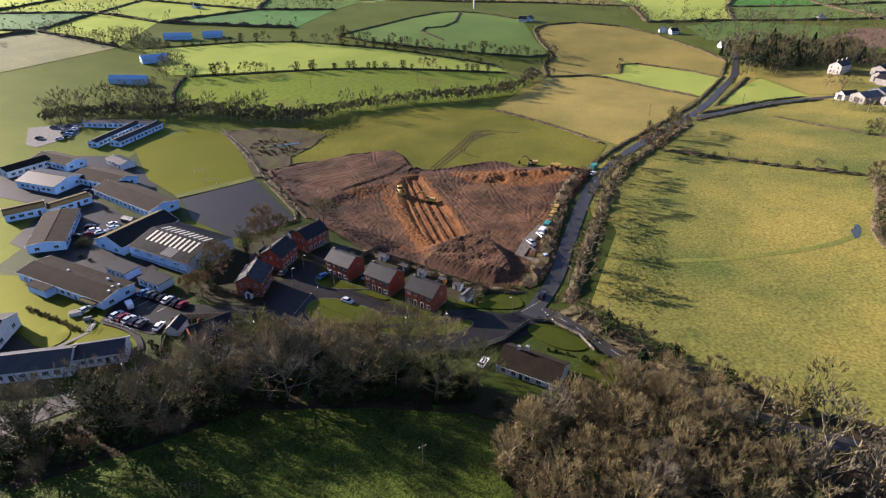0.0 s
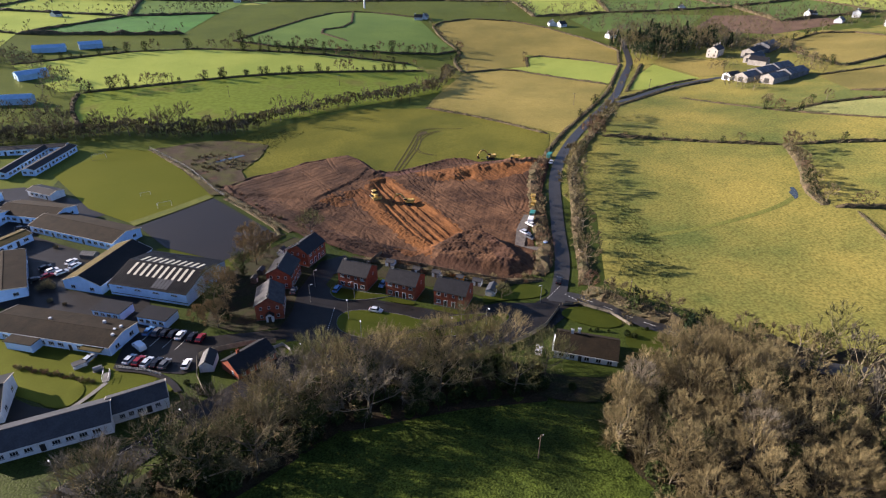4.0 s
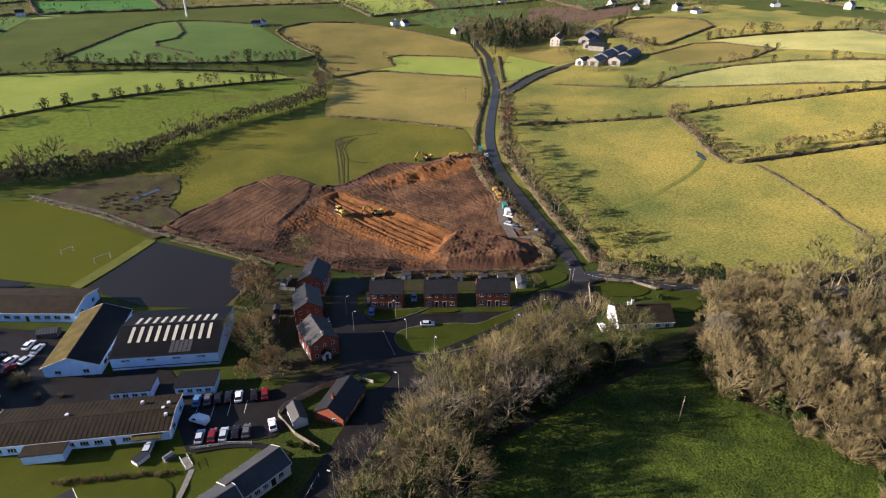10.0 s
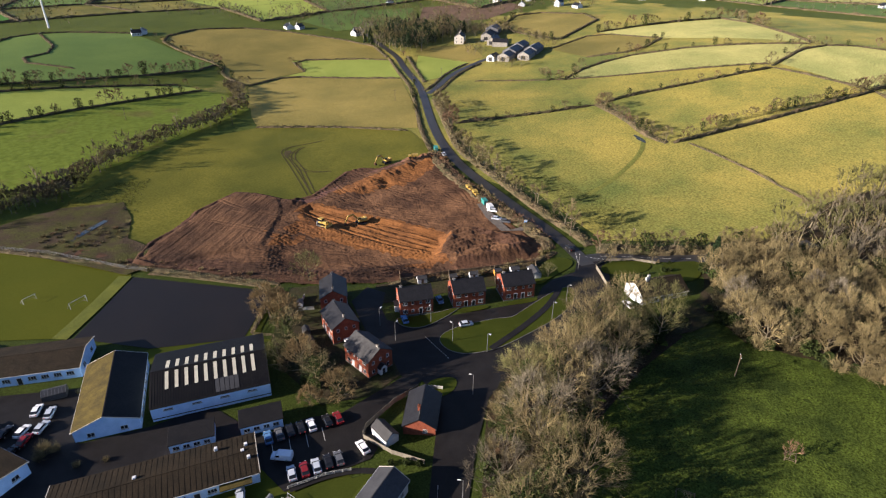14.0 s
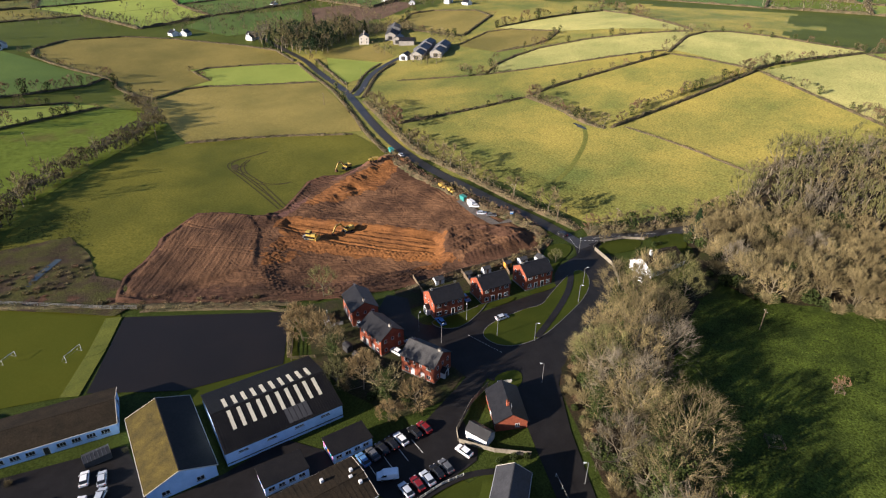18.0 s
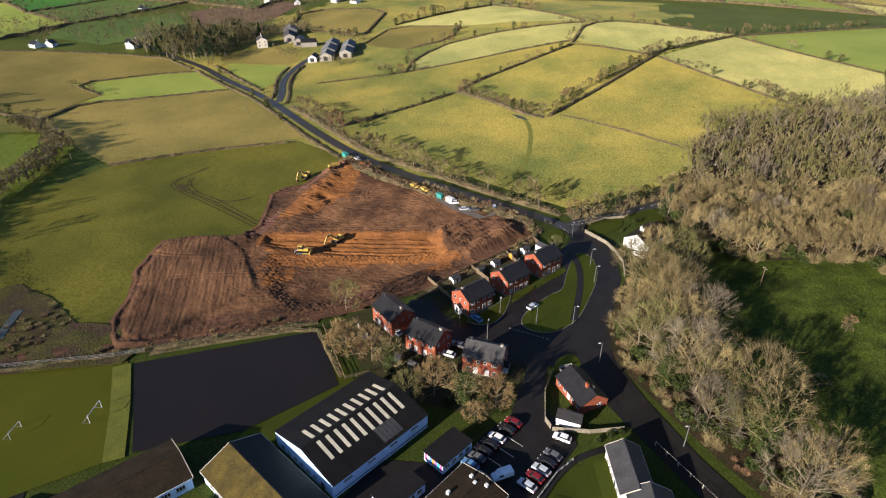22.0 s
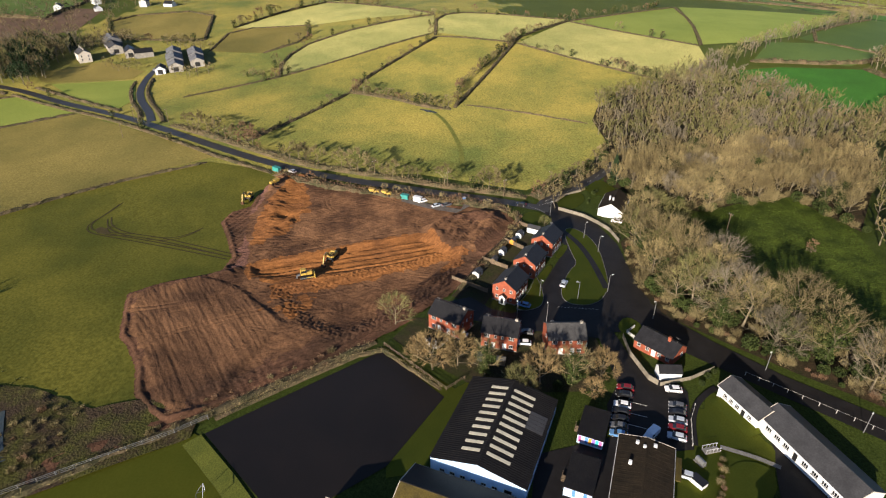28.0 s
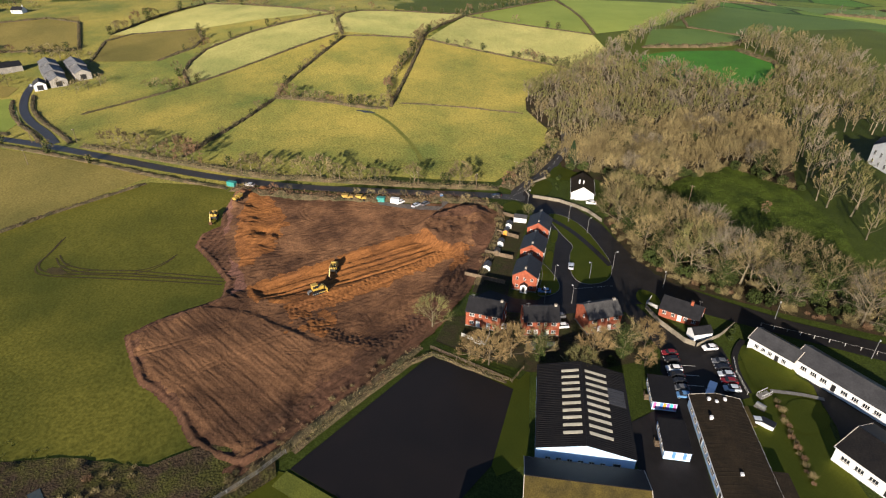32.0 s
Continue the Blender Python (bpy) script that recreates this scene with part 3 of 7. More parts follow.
def make_ground():
    """One sheet to the horizon, finer near the village."""
    t = np.linspace(-1, 1, 241)
    line = np.sign(t) * (np.abs(t) * 700 + np.abs(t) ** 5 * 4300)
    x, y = np.meshgrid(line + 60, line + 250)
    z = height(x, y) - 5.0 * ease(from_edge(SITE, x, y), 3.0, 9.0)
    n = len(line)
    i = np.arange(n * n).reshape(n, n)
    faces = np.stack([i[:-1, :-1], i[:-1, 1:], i[1:, 1:], i[1:, :-1]], -1).reshape(-1, 4)
    ob = new("ground", data("ground", np.stack([x, y, z], -1).reshape(-1, 3), faces, GRASS, True))
    ob.data.materials.append(MEADOW)
    ob.data.materials.append(FARLAND)
    ob.data.materials.append(OLIVE)
    mx, my = x[:-1, :-1], y[:-1, :-1]
    mx, my = mx + 14 * lumps(mx, my, 90, 41), my + 14 * lumps(mx, my, 80, 43)
    far = np.where((mx > 60) & (my < 500) & (my > 95) & (mx < 560), 3, np.where(np.hypot(mx - 60, my - 250) > 620, 2, ((mx < -158) | (my > 300) | (mx > 60)).astype(int)))
    ob.data.polygons.foreach_set("material_index", far.ravel().tolist())
    return tagged(ob, "rolling green farmland under winter sun", "ground", kind="structure")


def field(mat, label, *outline):
    ob = drape("field", outline, mat, 0.14, 11.0, label=label, category="field")
    return ob


make_ground()
field(OLIVE, "sunlit olive pasture with a dark drain line", (111, 288), (186, 239), (171, 212), (158, 195), (155, 180), (162, 166), (148, 132), (131, 97), (98, 99), (70, 120), (55, 138), (45, 152), (56, 178), (72, 215), (92, 258))
field(OLIVE, "olive pasture above the farm lane", (176, 358), (200, 350), (230, 292), (314, 181), (215, 231), (183, 240), (114, 289), (129, 318), (154, 345))
field(OLIVE, "olive pasture between dark hedges", (193, 233), (215, 231), (305, 177), (292, 119), (155, 177), (166, 201))
field(OLIVE, "yellow-green pasture with darker patches", (289, 114), (243, 69), (197, 31), (177, 42), (171, 66), (152, 88), (131, 97), (147, 133), (163, 166))
field(PALE, "pale straw-green hill pasture", (315, 175), (374, 172), (398, 139), (379, 51), (317, 102), (293, 119))
field(PALE, "pale straw-green hillside pasture", (292, 112), (369, 52), (269, -27), (191, -6), (194, 17), (202, 30), (244, 68))
field(LIME, "fresh green hill field", (372, 51), (406, -6), (450, -82), (360, -60), (272, -28))
field(PALE, "pale pasture on the hillside", (233, 292), (273, 298), (325, 277), (378, 175), (316, 179))
field(STRAW, "straw-coloured field beside the farm", (321, 364), (395, 361), (379, 290), (328, 283), (302, 316))
field(PALE, "pale hilltop pasture", (396, 361), (516, 277), (384, 175), (380, 290))
field(STRAW, "straw-coloured pasture behind the farm", (369, 462), (455, 499), (482, 401), (358, 380))
field(EMERALD, "bright green crop beside the wood", (206, -28), (208, -57), (197, -111), (153, -114), (98, -38), (135, -31), (170, -11))
field(GREEN, "green field between shelter belts", (273, -86), (264, -144), (226, -153), (206, -108), (223, -46))
field(GREEN, "green field on the far slope", (400, -265), (293, -393), (267, -359), (253, -236), (235, -161), (284, -117))
field(LIME, "fresh green field on the far slope", (455, -90), (410, -255), (290, -112), (275, -80), (272, -32), (360, -62))
field(DAMP, "dull olive pasture scored by wheel tracks", (87, 302), (62, 345), (30, 377), (-12, 381), (-50, 361), (-75, 346), (-104, 320), (-92, 282), (-80, 264), (-62, 276), (-50, 285), (-38, 291), (-28, 292), (-22, 284), (-18, 270), (-8, 264), (8, 273), (22, 279), (31, 277), (36, 270.5), (46, 269.5), (66, 256))
field(STRAW, "straw-yellow pasture striped by tree shadows", (93, 302), (120, 331), (177, 407), (153, 446), (126, 487), (83, 477), (42, 402), (33, 380), (63, 347))
field(LIME, "small green field by the lane", (180, 411), (216, 464), (201, 495), (158, 532), (146, 493), (129, 492), (157, 450))
field(STRAW, "straw-yellow hill field", (160, 533), (219, 472), (247, 527), (206, 659), (149, 686), (98, 664), (95, 603), (103, 549), (87, 523), (86, 486), (126, 495), (145, 494))
field(GREEN, "dark green hill pasture", (88, 698), (91, 603), (97, 556), (71, 542), (-57, 564), (-104, 602), (-14, 744), (28, 752))
field(LIME, "bright green strip pasture", (-262, 527), (-163, 577), (-43, 541), (45, 507), (52, 491), (-84, 477), (-207, 450))
field(ROUGH, "rough green grazing with brown rushes", (-189, 413), (-193, 444), (-83, 471), (52, 482), (63, 453), (49, 417), (-51, 368), (-113, 370), (-175, 378))
field(OLIVE, "olive paddock between lane and farm", (207, 350), (234, 299), (271, 302), (268, 330), (264, 384), (226, 379))
field(LIME, "green paddock beside the farm lane", (180, 386), (200, 381), (248, 398), (243, 455), (214, 428))
field(STRAW, "rough straw paddock below the farmhouse", (246, 462), (252, 402), (270, 400), (300, 440), (268, 478))
field(GREEN, "green field beyond the roadside houses", (258, 596), (342, 566), (415, 640), (330, 705), (262, 668))
field(LOAM, "brown ploughed field among far hedges", (348, 562), (402, 508), (498, 522), (512, 580), (425, 632))
make_site()
drape("sports_field", [(-165, 298), (-147, 333), (-127, 325), (-107, 293), (-88.5, 257.5), (-90, 255), (-115.7, 234), (-138, 254)], SPORT, 0.16, 8, label="mown grass sports pitch", category="sports field")
drape("play_court", [(-88.7, 255), (-60.2, 213.5), (-80, 197.5), (-101, 212), (-114.5, 232.5)], COURT, 0.18, 8, label="black asphalt play court beside the pitch", category="play court")
drape("grass_verge", [(-60.2, 213.5), (-57.9, 213.6), (-77, 194.5), (-74, 190), (-103, 204), (-104, 212), (-101, 212), (-80, 197.5)], LAWN, 0.1, 6, label="green verge round the play court", category="grass")
drape("parkland", [(-60, 96), (-40, 108), (-16, 108), (5, 105), (12, 88), (14, 72), (15, 50), (-18, 46), (-46, 53), (-60, 62), (-95, 70), (-110, 85), (-92, 90), (-70, 101)], PARK, 0.1, 2, lambda x, y: 0.12 * lumps(x, y, 6, 7), label="shaded parkland grass with rough tufts", category="parkland")
drape("woodland_floor", [(36, 105), (45, 117), (60, 112), (75, 100), (98, 104), (125, 100), (150, 90), (172, 62), (195, 30), (200, 0), (170, -12), (135, -30), (98, -38), (60, -20), (30, 0), (10, 20), (-18, 44), (14, 50), (14, 72), (11, 88), (20, 100)], LITTER, 0.08, 9, label="brown leaf litter under bare trees", category="woodland floor")
drape("woodland_edge", [(-6, 126.5), (-39, 132), (-53, 127.5), (-67, 117), (-81, 106), (-98, 90.5), (-88, 78), (-64, 92), (-46, 104), (-38, 104), (-16, 105), (4, 103), (10, 112), (2, 120)], LITTER, 0.16, 4, label="leaf litter and ivy below roadside trees", category="woodland floor")
drape("rough_scrub", [(-104, 334), (-86, 332), (-67, 321), (-71, 302), (-79, 285), (-75, 268), (-78, 258), (-90, 258), (-107, 293), (-126, 326)], SCRUB, 0.22, 3, lambda x, y: 0.5 * np.abs(lumps(x, y, 7, 3)), label="wet brown scrub beside the stream", category="scrub")
# muddy soil, with the shadow of the steep bank put into the dark colour
drape("ditch_bank", [(-46, 204), (-56, 217), (-63, 226), (-84.5, 257), (-95, 274), (-103, 288), (-96, 292), (-84, 268), (-74, 247), (-60, 228), (-46, 209)], SPOIL, 0.2, 2.0, lambda x, y: 0.25 * np.abs(lumps(x, y, 5, 13)), label="muddy ditch bank beside the site, bank shade in its dark colour", category="ditch bank", jitter=0.5)
strip("grass_strip", [(-90.5, 257.5), (-103, 246.5), (-117.5, 235)], 4.6, STRIP, 0.24, "paler unmown grass strip beside the court", rounds=0, category="grass")
drape("back_gardens", [(-34, 192), (-13, 178.5), (4, 168), (18, 161.5), (8, 152), (-1, 158), (-28, 175.5), (-42, 183)], GARDEN, 0.14, 3.0, label="narrow muddy back gardens behind brick houses", category="garden")
drape("side_gardens", [(-45, 204), (-55, 211), (-62, 205), (-75, 191), (-80, 176), (-81, 158), (-70, 151.5), (-58, 152), (-53, 172), (-47, 190)], GARDEN, 0.12, 3.0, label="shaded gardens and drives round brick houses", category="garden")
drape("estate_asphalt", [(26, 151), (32, 143), (16, 131.5), (-7, 128), (-35, 130.5), (-51, 128.5), (-66, 120), (-82, 109), (-104, 90), (-109, 96), (-88, 114), (-73, 126.5), (-59, 138), (-57.5, 146), (-74, 144.5), (-81, 136.5), (-84, 135.5), (-102, 142), (-102, 161), (-86, 157), (-79, 152), (-60, 151), (-56, 160), (-54, 172), (-50, 181), (-46, 190), (-37, 193), (-35, 186), (-42, 180), (-45, 174), (-43, 169), (-6, 146.5), (2, 149.5), (8, 150), (18, 147)], ASPHALT, 0.16, 4, label="dark asphalt estate road and car park", category="road")
drape("school_lawn", [(-126, 138), (-104, 124), (-90, 130), (-90, 142), (-103, 152), (-130, 166), (-150, 168), (-160, 150)], LAWN, 0.06, 6, label="mown grass below the classroom block", category="grass")
drape("school_yard", [(-150, 232), (-122, 252), (-150, 268), (-172, 284), (-205, 282), (-214, 262), (-196, 232), (-165, 222)], ASPHALT, 0.1, 6, label="dark asphalt between the school halls", category="yard")
drape("school_yard", [(-160, 190), (-165, 225), (-152, 232), (-120, 208), (-127, 188), (-114, 182), (-100, 178), (-96, 157), (-135, 176)], ASPHALT, 0.12, 6, label="asphalt yard between classroom blocks", category="yard")
drape("school_yard", [(-97.5, 123.5), (-104.5, 124.6), (-108, 126.6), (-117, 130.6), (-124, 136), (-136, 138), (-136, 124), (-120, 114)], ASPHALT, 0.12, 5, label="dark asphalt yard beside the sheet-roofed block", category="yard")
drape("far_car_park", [(-238, 326), (-214, 339), (-205, 317), (-214, 294), (-222, 298)], KERB, 0.12, 8, label="pale concrete car park", category="car park")

strip("road", [(25, 146), (33, 160), (38.5, 172), (44.5, 190), (52, 210), (61, 234), (71, 254), (85, 276), (101, 297), (121, 321), (146, 350), (172, 382), (202, 429), (227, 464), (240, 492), (252, 520), (270, 560)], 5.2, ROADTOP, 0.22, "country road of worn grey asphalt", category="road")
strip("road", [(154, 354), (173, 362), (197, 376), (222, 386), (252, 392), (275, 393)], 4.6, ROADTOP, 0.2, "narrow farm lane", category="road")
strip("road", [(26, 150), (33, 146), (38, 140), (44, 130.5), (51, 121), (59, 113), (72, 101), (90, 92)], 5.4, ROADTOP, 0.21, "narrow lane with dashed centre line", category="road")


# ---- trees and hedges ----
def sliver_cloud(rng, starts, ways, length, width):
    """Thin twigs as tapered blades from each start along each way."""
    n = len(starts)
    side = np.cross(ways, rng.normal(size=(n, 3)))
    side /= np.linalg.norm(side, axis=1)[:, None] + 1e-9
    bend = rng.normal(size=(n, 3)) * 0.12
    tip = starts + (ways + bend) * length[:, None]
    v = np.stack([starts - side * width[:, None] / 2, starts + side * width[:, None] / 2, tip], 1).reshape(-1, 3)
    f = np.arange(3 * n).reshape(-1, 3)
    return v, f


def unit(v):
    return v / (np.linalg.norm(v, axis=-1, keepdims=True) + 1e-9)


def prism(a, b, ra, rb):
    """Three-sided tapered limbs between rows of points."""
    n = len(a)
    d = unit(b - a)
    ref = np.where(np.abs(d[:, 2:3]) > 0.9, np.array([[1.0, 0, 0]]), np.array([[0, 0, 1.0]]))
    u = unit(np.cross(d, ref))
    w = np.cross(d, u)
    ring = [np.cos(k * 2.0944) * u + np.sin(k * 2.0944) * w for k in range(3)]
    v = np.stack([a + r * ra[:, None] for r in ring] + [b + r * rb[:, None] for r in ring], 1).reshape(-1, 3)
    base = (np.arange(n) * 6)[:, None]
    quads = np.concatenate([base + np.array([[k, (k + 1) % 3, 3 + (k + 1) % 3, 3 + k]]) for k in range(3)])
    return v, quads


def merge(*pieces):
    """Joins meshes into one of triangles."""
    vs, fs, at = [], [], 0
    for v, f in pieces:
        f = f if f.shape[1] == 3 else np.concatenate([f[:, :3], f[:, [0, 2, 3]]])
        vs.append(v), fs.append(f + at)
        at += len(v)
    return np.concatenate(vs), np.concatenate(fs)


def bare_tree(seed, tall, wide, limbs=9, subs=8, twigs=5, fine=6, blade=0.06, clear=0.2, up=0.15):
    """Trunk and crown of a leafless tree: limbs, branches, twigs and fine sprays."""
    rng = np.random.RandomState(seed)
    top = np.array([rng.normal() * 0.04 * tall, rng.normal() * 0.04 * tall, tall * 0.55])
    t0 = np.array([[0, 0, -0.4], [top[0] * 0.4, top[1] * 0.4, tall * clear], top * [1, 1, 1]])
    r = tall * 0.019
    trunk = [prism(t0[:1], t0[1:2], np.array([r * 1.4]), np.array([r])), prism(t0[1:2], t0[2:], np.array([r]), np.array([r * 0.5]))]
    k = np.linspace(0, 1, limbs)
    start = t0[1] + (t0[2] - t0[1]) * (k ** 0.8)[:, None]
    ang = np.arange(limbs) * 2.4 + rng.uniform(0, 6)
    rise = 0.3 + up + 0.9 * k + rng.normal(size=limbs) * 0.12
    way = unit(np.stack([np.cos(ang), np.sin(ang), rise], 1))
    reach = (wide * 0.62 * (1.1 - 0.3 * k)) * rng.uniform(0.85, 1.15, limbs)
    mid = start + way * (reach * 0.55)[:, None]
    lift = unit(way + [0, 0, 0.35])
    end = mid + lift * (reach * 0.5)[:, None]
    limb = [prism(start, mid, np.full(limbs, r * 0.5), np.full(limbs, r * 0.32)), prism(mid, end, np.full(limbs, r * 0.32), np.full(limbs, r * 0.14))]
    # branches
    t = rng.uniform(0.25, 1.0, (limbs, subs))
    s1 = np.where((t < 0.55)[..., None], start[:, None] + (mid - start)[:, None] * (t / 0.55)[..., None], mid[:, None] + (end - mid)[:, None] * ((t - 0.55) / 0.45)[..., None]).reshape(-1, 3)
    w1 = unit(np.repeat(lift, subs, 0) + rng.normal(size=(limbs * subs, 3)) * 0.6 + [0, 0, 0.1 + up])
    l1 = wide * rng.uniform(0.22, 0.4, len(s1))
    e1 = s1 + w1 * l1[:, None]
    hub, size = np.array([0, 0, tall * (clear + 0.36)]), np.array([wide * 0.5, wide * 0.5, tall * (0.64 - clear)])
    far = np.linalg.norm((e1 - hub) / size, axis=1)
    e1 = hub + (e1 - hub) * np.minimum(1.0, rng.uniform(0.88, 1.0, len(far)) / far)[:, None]
    out = unit((e1 - hub) / size)
    w1 = unit(e1 - s1 + 1e-4)
    branch = prism(s1, e1, np.full(len(s1), r * 0.13), np.full(len(s1), r * 0.05))
    # twigs
    t = rng.uniform(0.5, 1.0, (len(s1), twigs))
    s2 = (s1[:, None] + (e1 - s1)[:, None] * t[..., None]).reshape(-1, 3)
    w2 = unit(np.repeat(w1 * 0.4 + out * 0.6, twigs, 0) + rng.normal(size=(len(s2), 3)) * 0.36 + [0, 0, up])
    l2 = wide * rng.uniform(0.08, 0.16, len(s2))
    twig = sliver_cloud(rng, s2, w2, l2, np.full(len(s2), blade * 1.3))
    t = rng.uniform(0.2, 0.95, (len(s2), fine))
    s3 = (s2[:, None] + (w2 * l2[:, None])[:, None] * t[..., None]).reshape(-1, 3)
    w3 = unit(np.repeat(w2, fine, 0) + rng.normal(size=(len(s3), 3)) * 0.3 + [0, 0, up * 0.7])
    spray = sliver_cloud(rng, s3, w3, wide * rng.uniform(0.06, 0.13, len(s3)), np.full(len(s3), blade))
    return merge(*trunk, *limb), merge(branch, twig, spray)


def leaf_cloud(rng, centres, size):
    """Leaves as small folded blades round each centre."""
    n = len(centres)
    a = unit(rng.normal(size=(n, 3)))
    b = unit(np.cross(a, rng.normal(size=(n, 3))))
    s = size * rng.uniform(0.7, 1.3, (n, 1))
    v = np.stack([centres - a * s, centres + b * s * 0.6, centres + a * s, centres - b * s * 0.6 + np.cross(a, b) * s * 0.3], 1).reshape(-1, 3)
    return v, np.arange(4 * n).reshape(-1, 4)


def ivy_tree(seed, tall, wide):
    """A bare tree whose trunk and lower limbs are wrapped in ivy."""
    trunk, crown = bare_tree(seed, tall, wide, 8, 7, 5, 5, 0.045)
    rng = np.random.RandomState(seed + 50)
    n = 1900
    z = rng.uniform(0.05, 0.8, n) * tall
    a, q = rng.uniform(0, 6.28, n), np.sqrt(rng.uniform(0, 1, n)) * wide * (0.08 + 0.17 * np.sin(np.clip(z / tall, 0, 1) * 2.6))
    lumpy = 1 + 0.6 * np.sin(a * 3 + z)
    leaves = leaf_cloud(rng, np.stack([np.cos(a) * q * lumpy, np.sin(a) * q * lumpy, z], 1), 0.2)
    return trunk, crown, leaves


def conifer(seed, tall, wide):
    rng = np.random.RandomState(seed)
    trunk = prism(np.array([[0, 0, -0.3]]), np.array([[0, 0, tall]]), np.array([tall * 0.018]), np.array([0.02]))
    n = 900
    k = rng.uniform(0, 1, n) ** 0.75
    z = tall * (0.08 + 0.9 * k)
    q = wide * 0.5 * (1 - k) ** 0.8 * np.sqrt(rng.uniform(0.15, 1, n)) + 0.1
    a = rng.uniform(0, 6.28, n)
    return trunk, leaf_cloud(rng, np.stack([np.cos(a) * q * (1 + 0.3 * np.sin(5 * a + z)), np.sin(a) * q, z - q * 0.3], 1), 0.42)


def shrub(seed, tall, wide, blades=420, width=0.05):
    rng = np.random.RandomState(seed)
    a, k = rng.uniform(0, 6.28, blades), np.sqrt(rng.uniform(0, 1, blades))
    s = np.stack([np.cos(a) * k * wide * 0.3, np.sin(a) * k * wide * 0.3, rng.uniform(0, 0.45, blades) * tall], 1)
    w = unit(np.stack([np.cos(a) * k, np.sin(a) * k, rng.uniform(0.5, 1.6, blades)], 1) + rng.normal(size=(blades, 3)) * 0.35)
    return sliver_cloud(rng, s, w, tall * rng.uniform(0.3, 0.6, blades), np.full(blades, width))


TREES, SMALL = [], []
for k, (tall, wide) in enumerate(((13, 10), (11.5, 9.5), (14.5, 9), (10, 8.5), (12.5, 8))):
    t, c = bare_tree(10 + k, tall, wide, 9, 10, 5, 6, 0.04)
    TREES.append((data("trunk", *t, BARK), data("crown", *c, (TWIG_LIT, TWIG_OLIVE, TWIG_GREY, TWIG_RED, TWIG_OLIVE)[k]), None))
for k in range(2):
    t, c, l = ivy_tree(30 + k, 12.5, 9)
    TREES.append((data("trunk", *t, BARK), data("crown", *c, TWIG), data("ivy", *l, IVY)))
for k in range(5):
    t, c = bare_tree(40 + k, 6.0, 5.4, 6, 6, 4, 5, 0.12, 0.12)
    SMALL.append((data("trunk", *t, BARK), data("crown", *c, (TWIG, TWIG, TWIG_RED, TWIG, TWIG)[k]), None))
for k in range(2):
    t, c = bare_tree(50 + k, 6.0, 4.2, 5, 4, 4, 4, 0.12)
    r = np.random.RandomState(k)
    zz, aa = r.uniform(0.4, 5.6, 260), r.uniform(0, 6.28, 260)
    qq = np.sqrt(r.uniform(0, 1, 260)) * (0.5 + 1.3 * np.sin(np.clip(zz / 6, 0, 1) * 2.9)) * (1 + 0.4 * np.sin(3 * aa + zz))
    SMALL.append((data("trunk", *t, BARK), data("crown", *c, TWIG), data("ivy", *leaf_cloud(r, np.stack([np.cos(aa) * qq, np.sin(aa) * qq, zz], 1), 0.3), IVY)))
BROOM = []
for k in range(5):
    t, c = bare_tree(140 + k, 11.5 + k * 0.5, 8.8, 10, 13, 5, 7, 0.045, 0.12, 0.3)
    BROOM.append((data("trunk", *t, BARK), data("crown", *c, (TWIG_LIT, TWIG, TWIG_LIT, TWIG_GREY, TWIG_LIT)[k]), None))
ROUND = []
for k in range(4):
    t, c = bare_tree(20 + k, 11.0, 10.5 + k * 0.5, 10, 10, 5, 6, 0.04, 0.12)
    ROUND.append((data("trunk", *t, BARK), data("crown", *c, (TWIG_LIT, TWIG_OLIVE, TWIG, TWIG_GREY)[k]), None))
COPPERY = []
for k in range(2):
    t, c = bare_tree(120 + k, 10.0, 9.0, 10, 9, 7, 9, 0.055, 0.1)
    COPPERY.append((data("trunk", *t, BARK), data("crown", *c, COPPER), None))
t, l = conifer(3, 13, 6)
FIR = (data("trunk", *t, BARK), data("crown", *l, NEEDLE), None)
BUSH = data("branches", *shrub(5, 2.6, 3.0), TWIG)
BUSH_RED = data("branches", *shrub(6, 2.4, 3.0), TWIG_RED)
rng_l = np.random.RandomState(9)
p = rng_l.normal(size=(380, 3))
p = unit(p) * (rng_l.uniform(0.3, 1, (380, 1)) ** 0.4) * [1.2, 1.2, 1.1] + [0, 0, 1.1]
BUSH_GREEN = data("leaves", *leaf_cloud(rng_l, p, 0.2), IVY)


def plant_tree(kind, x, y, size=1.0, turn=0.0, label="leafless winter tree with fine pale twigs", group="", name="tree"):
    trunk, crown, ivy = kind
    ob = thing(name, label, "tree", group, Matrix.LocRotScale((x, y, ground_z(x, y)), Euler((0, 0, turn)), (size, size, size)))
    part("trunk", trunk, None, ob)
    part("crown", crown, None, ob)
    if ivy:
        part("ivy", ivy, None, ob, "dark green ivy")
    return ob


def plant_bush(me, x, y, size=1.0, label="leafless brown winter shrub", group=""):
    ob = new("bush", me)
    ob.matrix_basis = Matrix.LocRotScale((x, y, ground_z(x, y) - 0.05), Euler((0, 0, x * 7 + y)), (size, size, size))
    return tagged(ob, label, "bush", group)


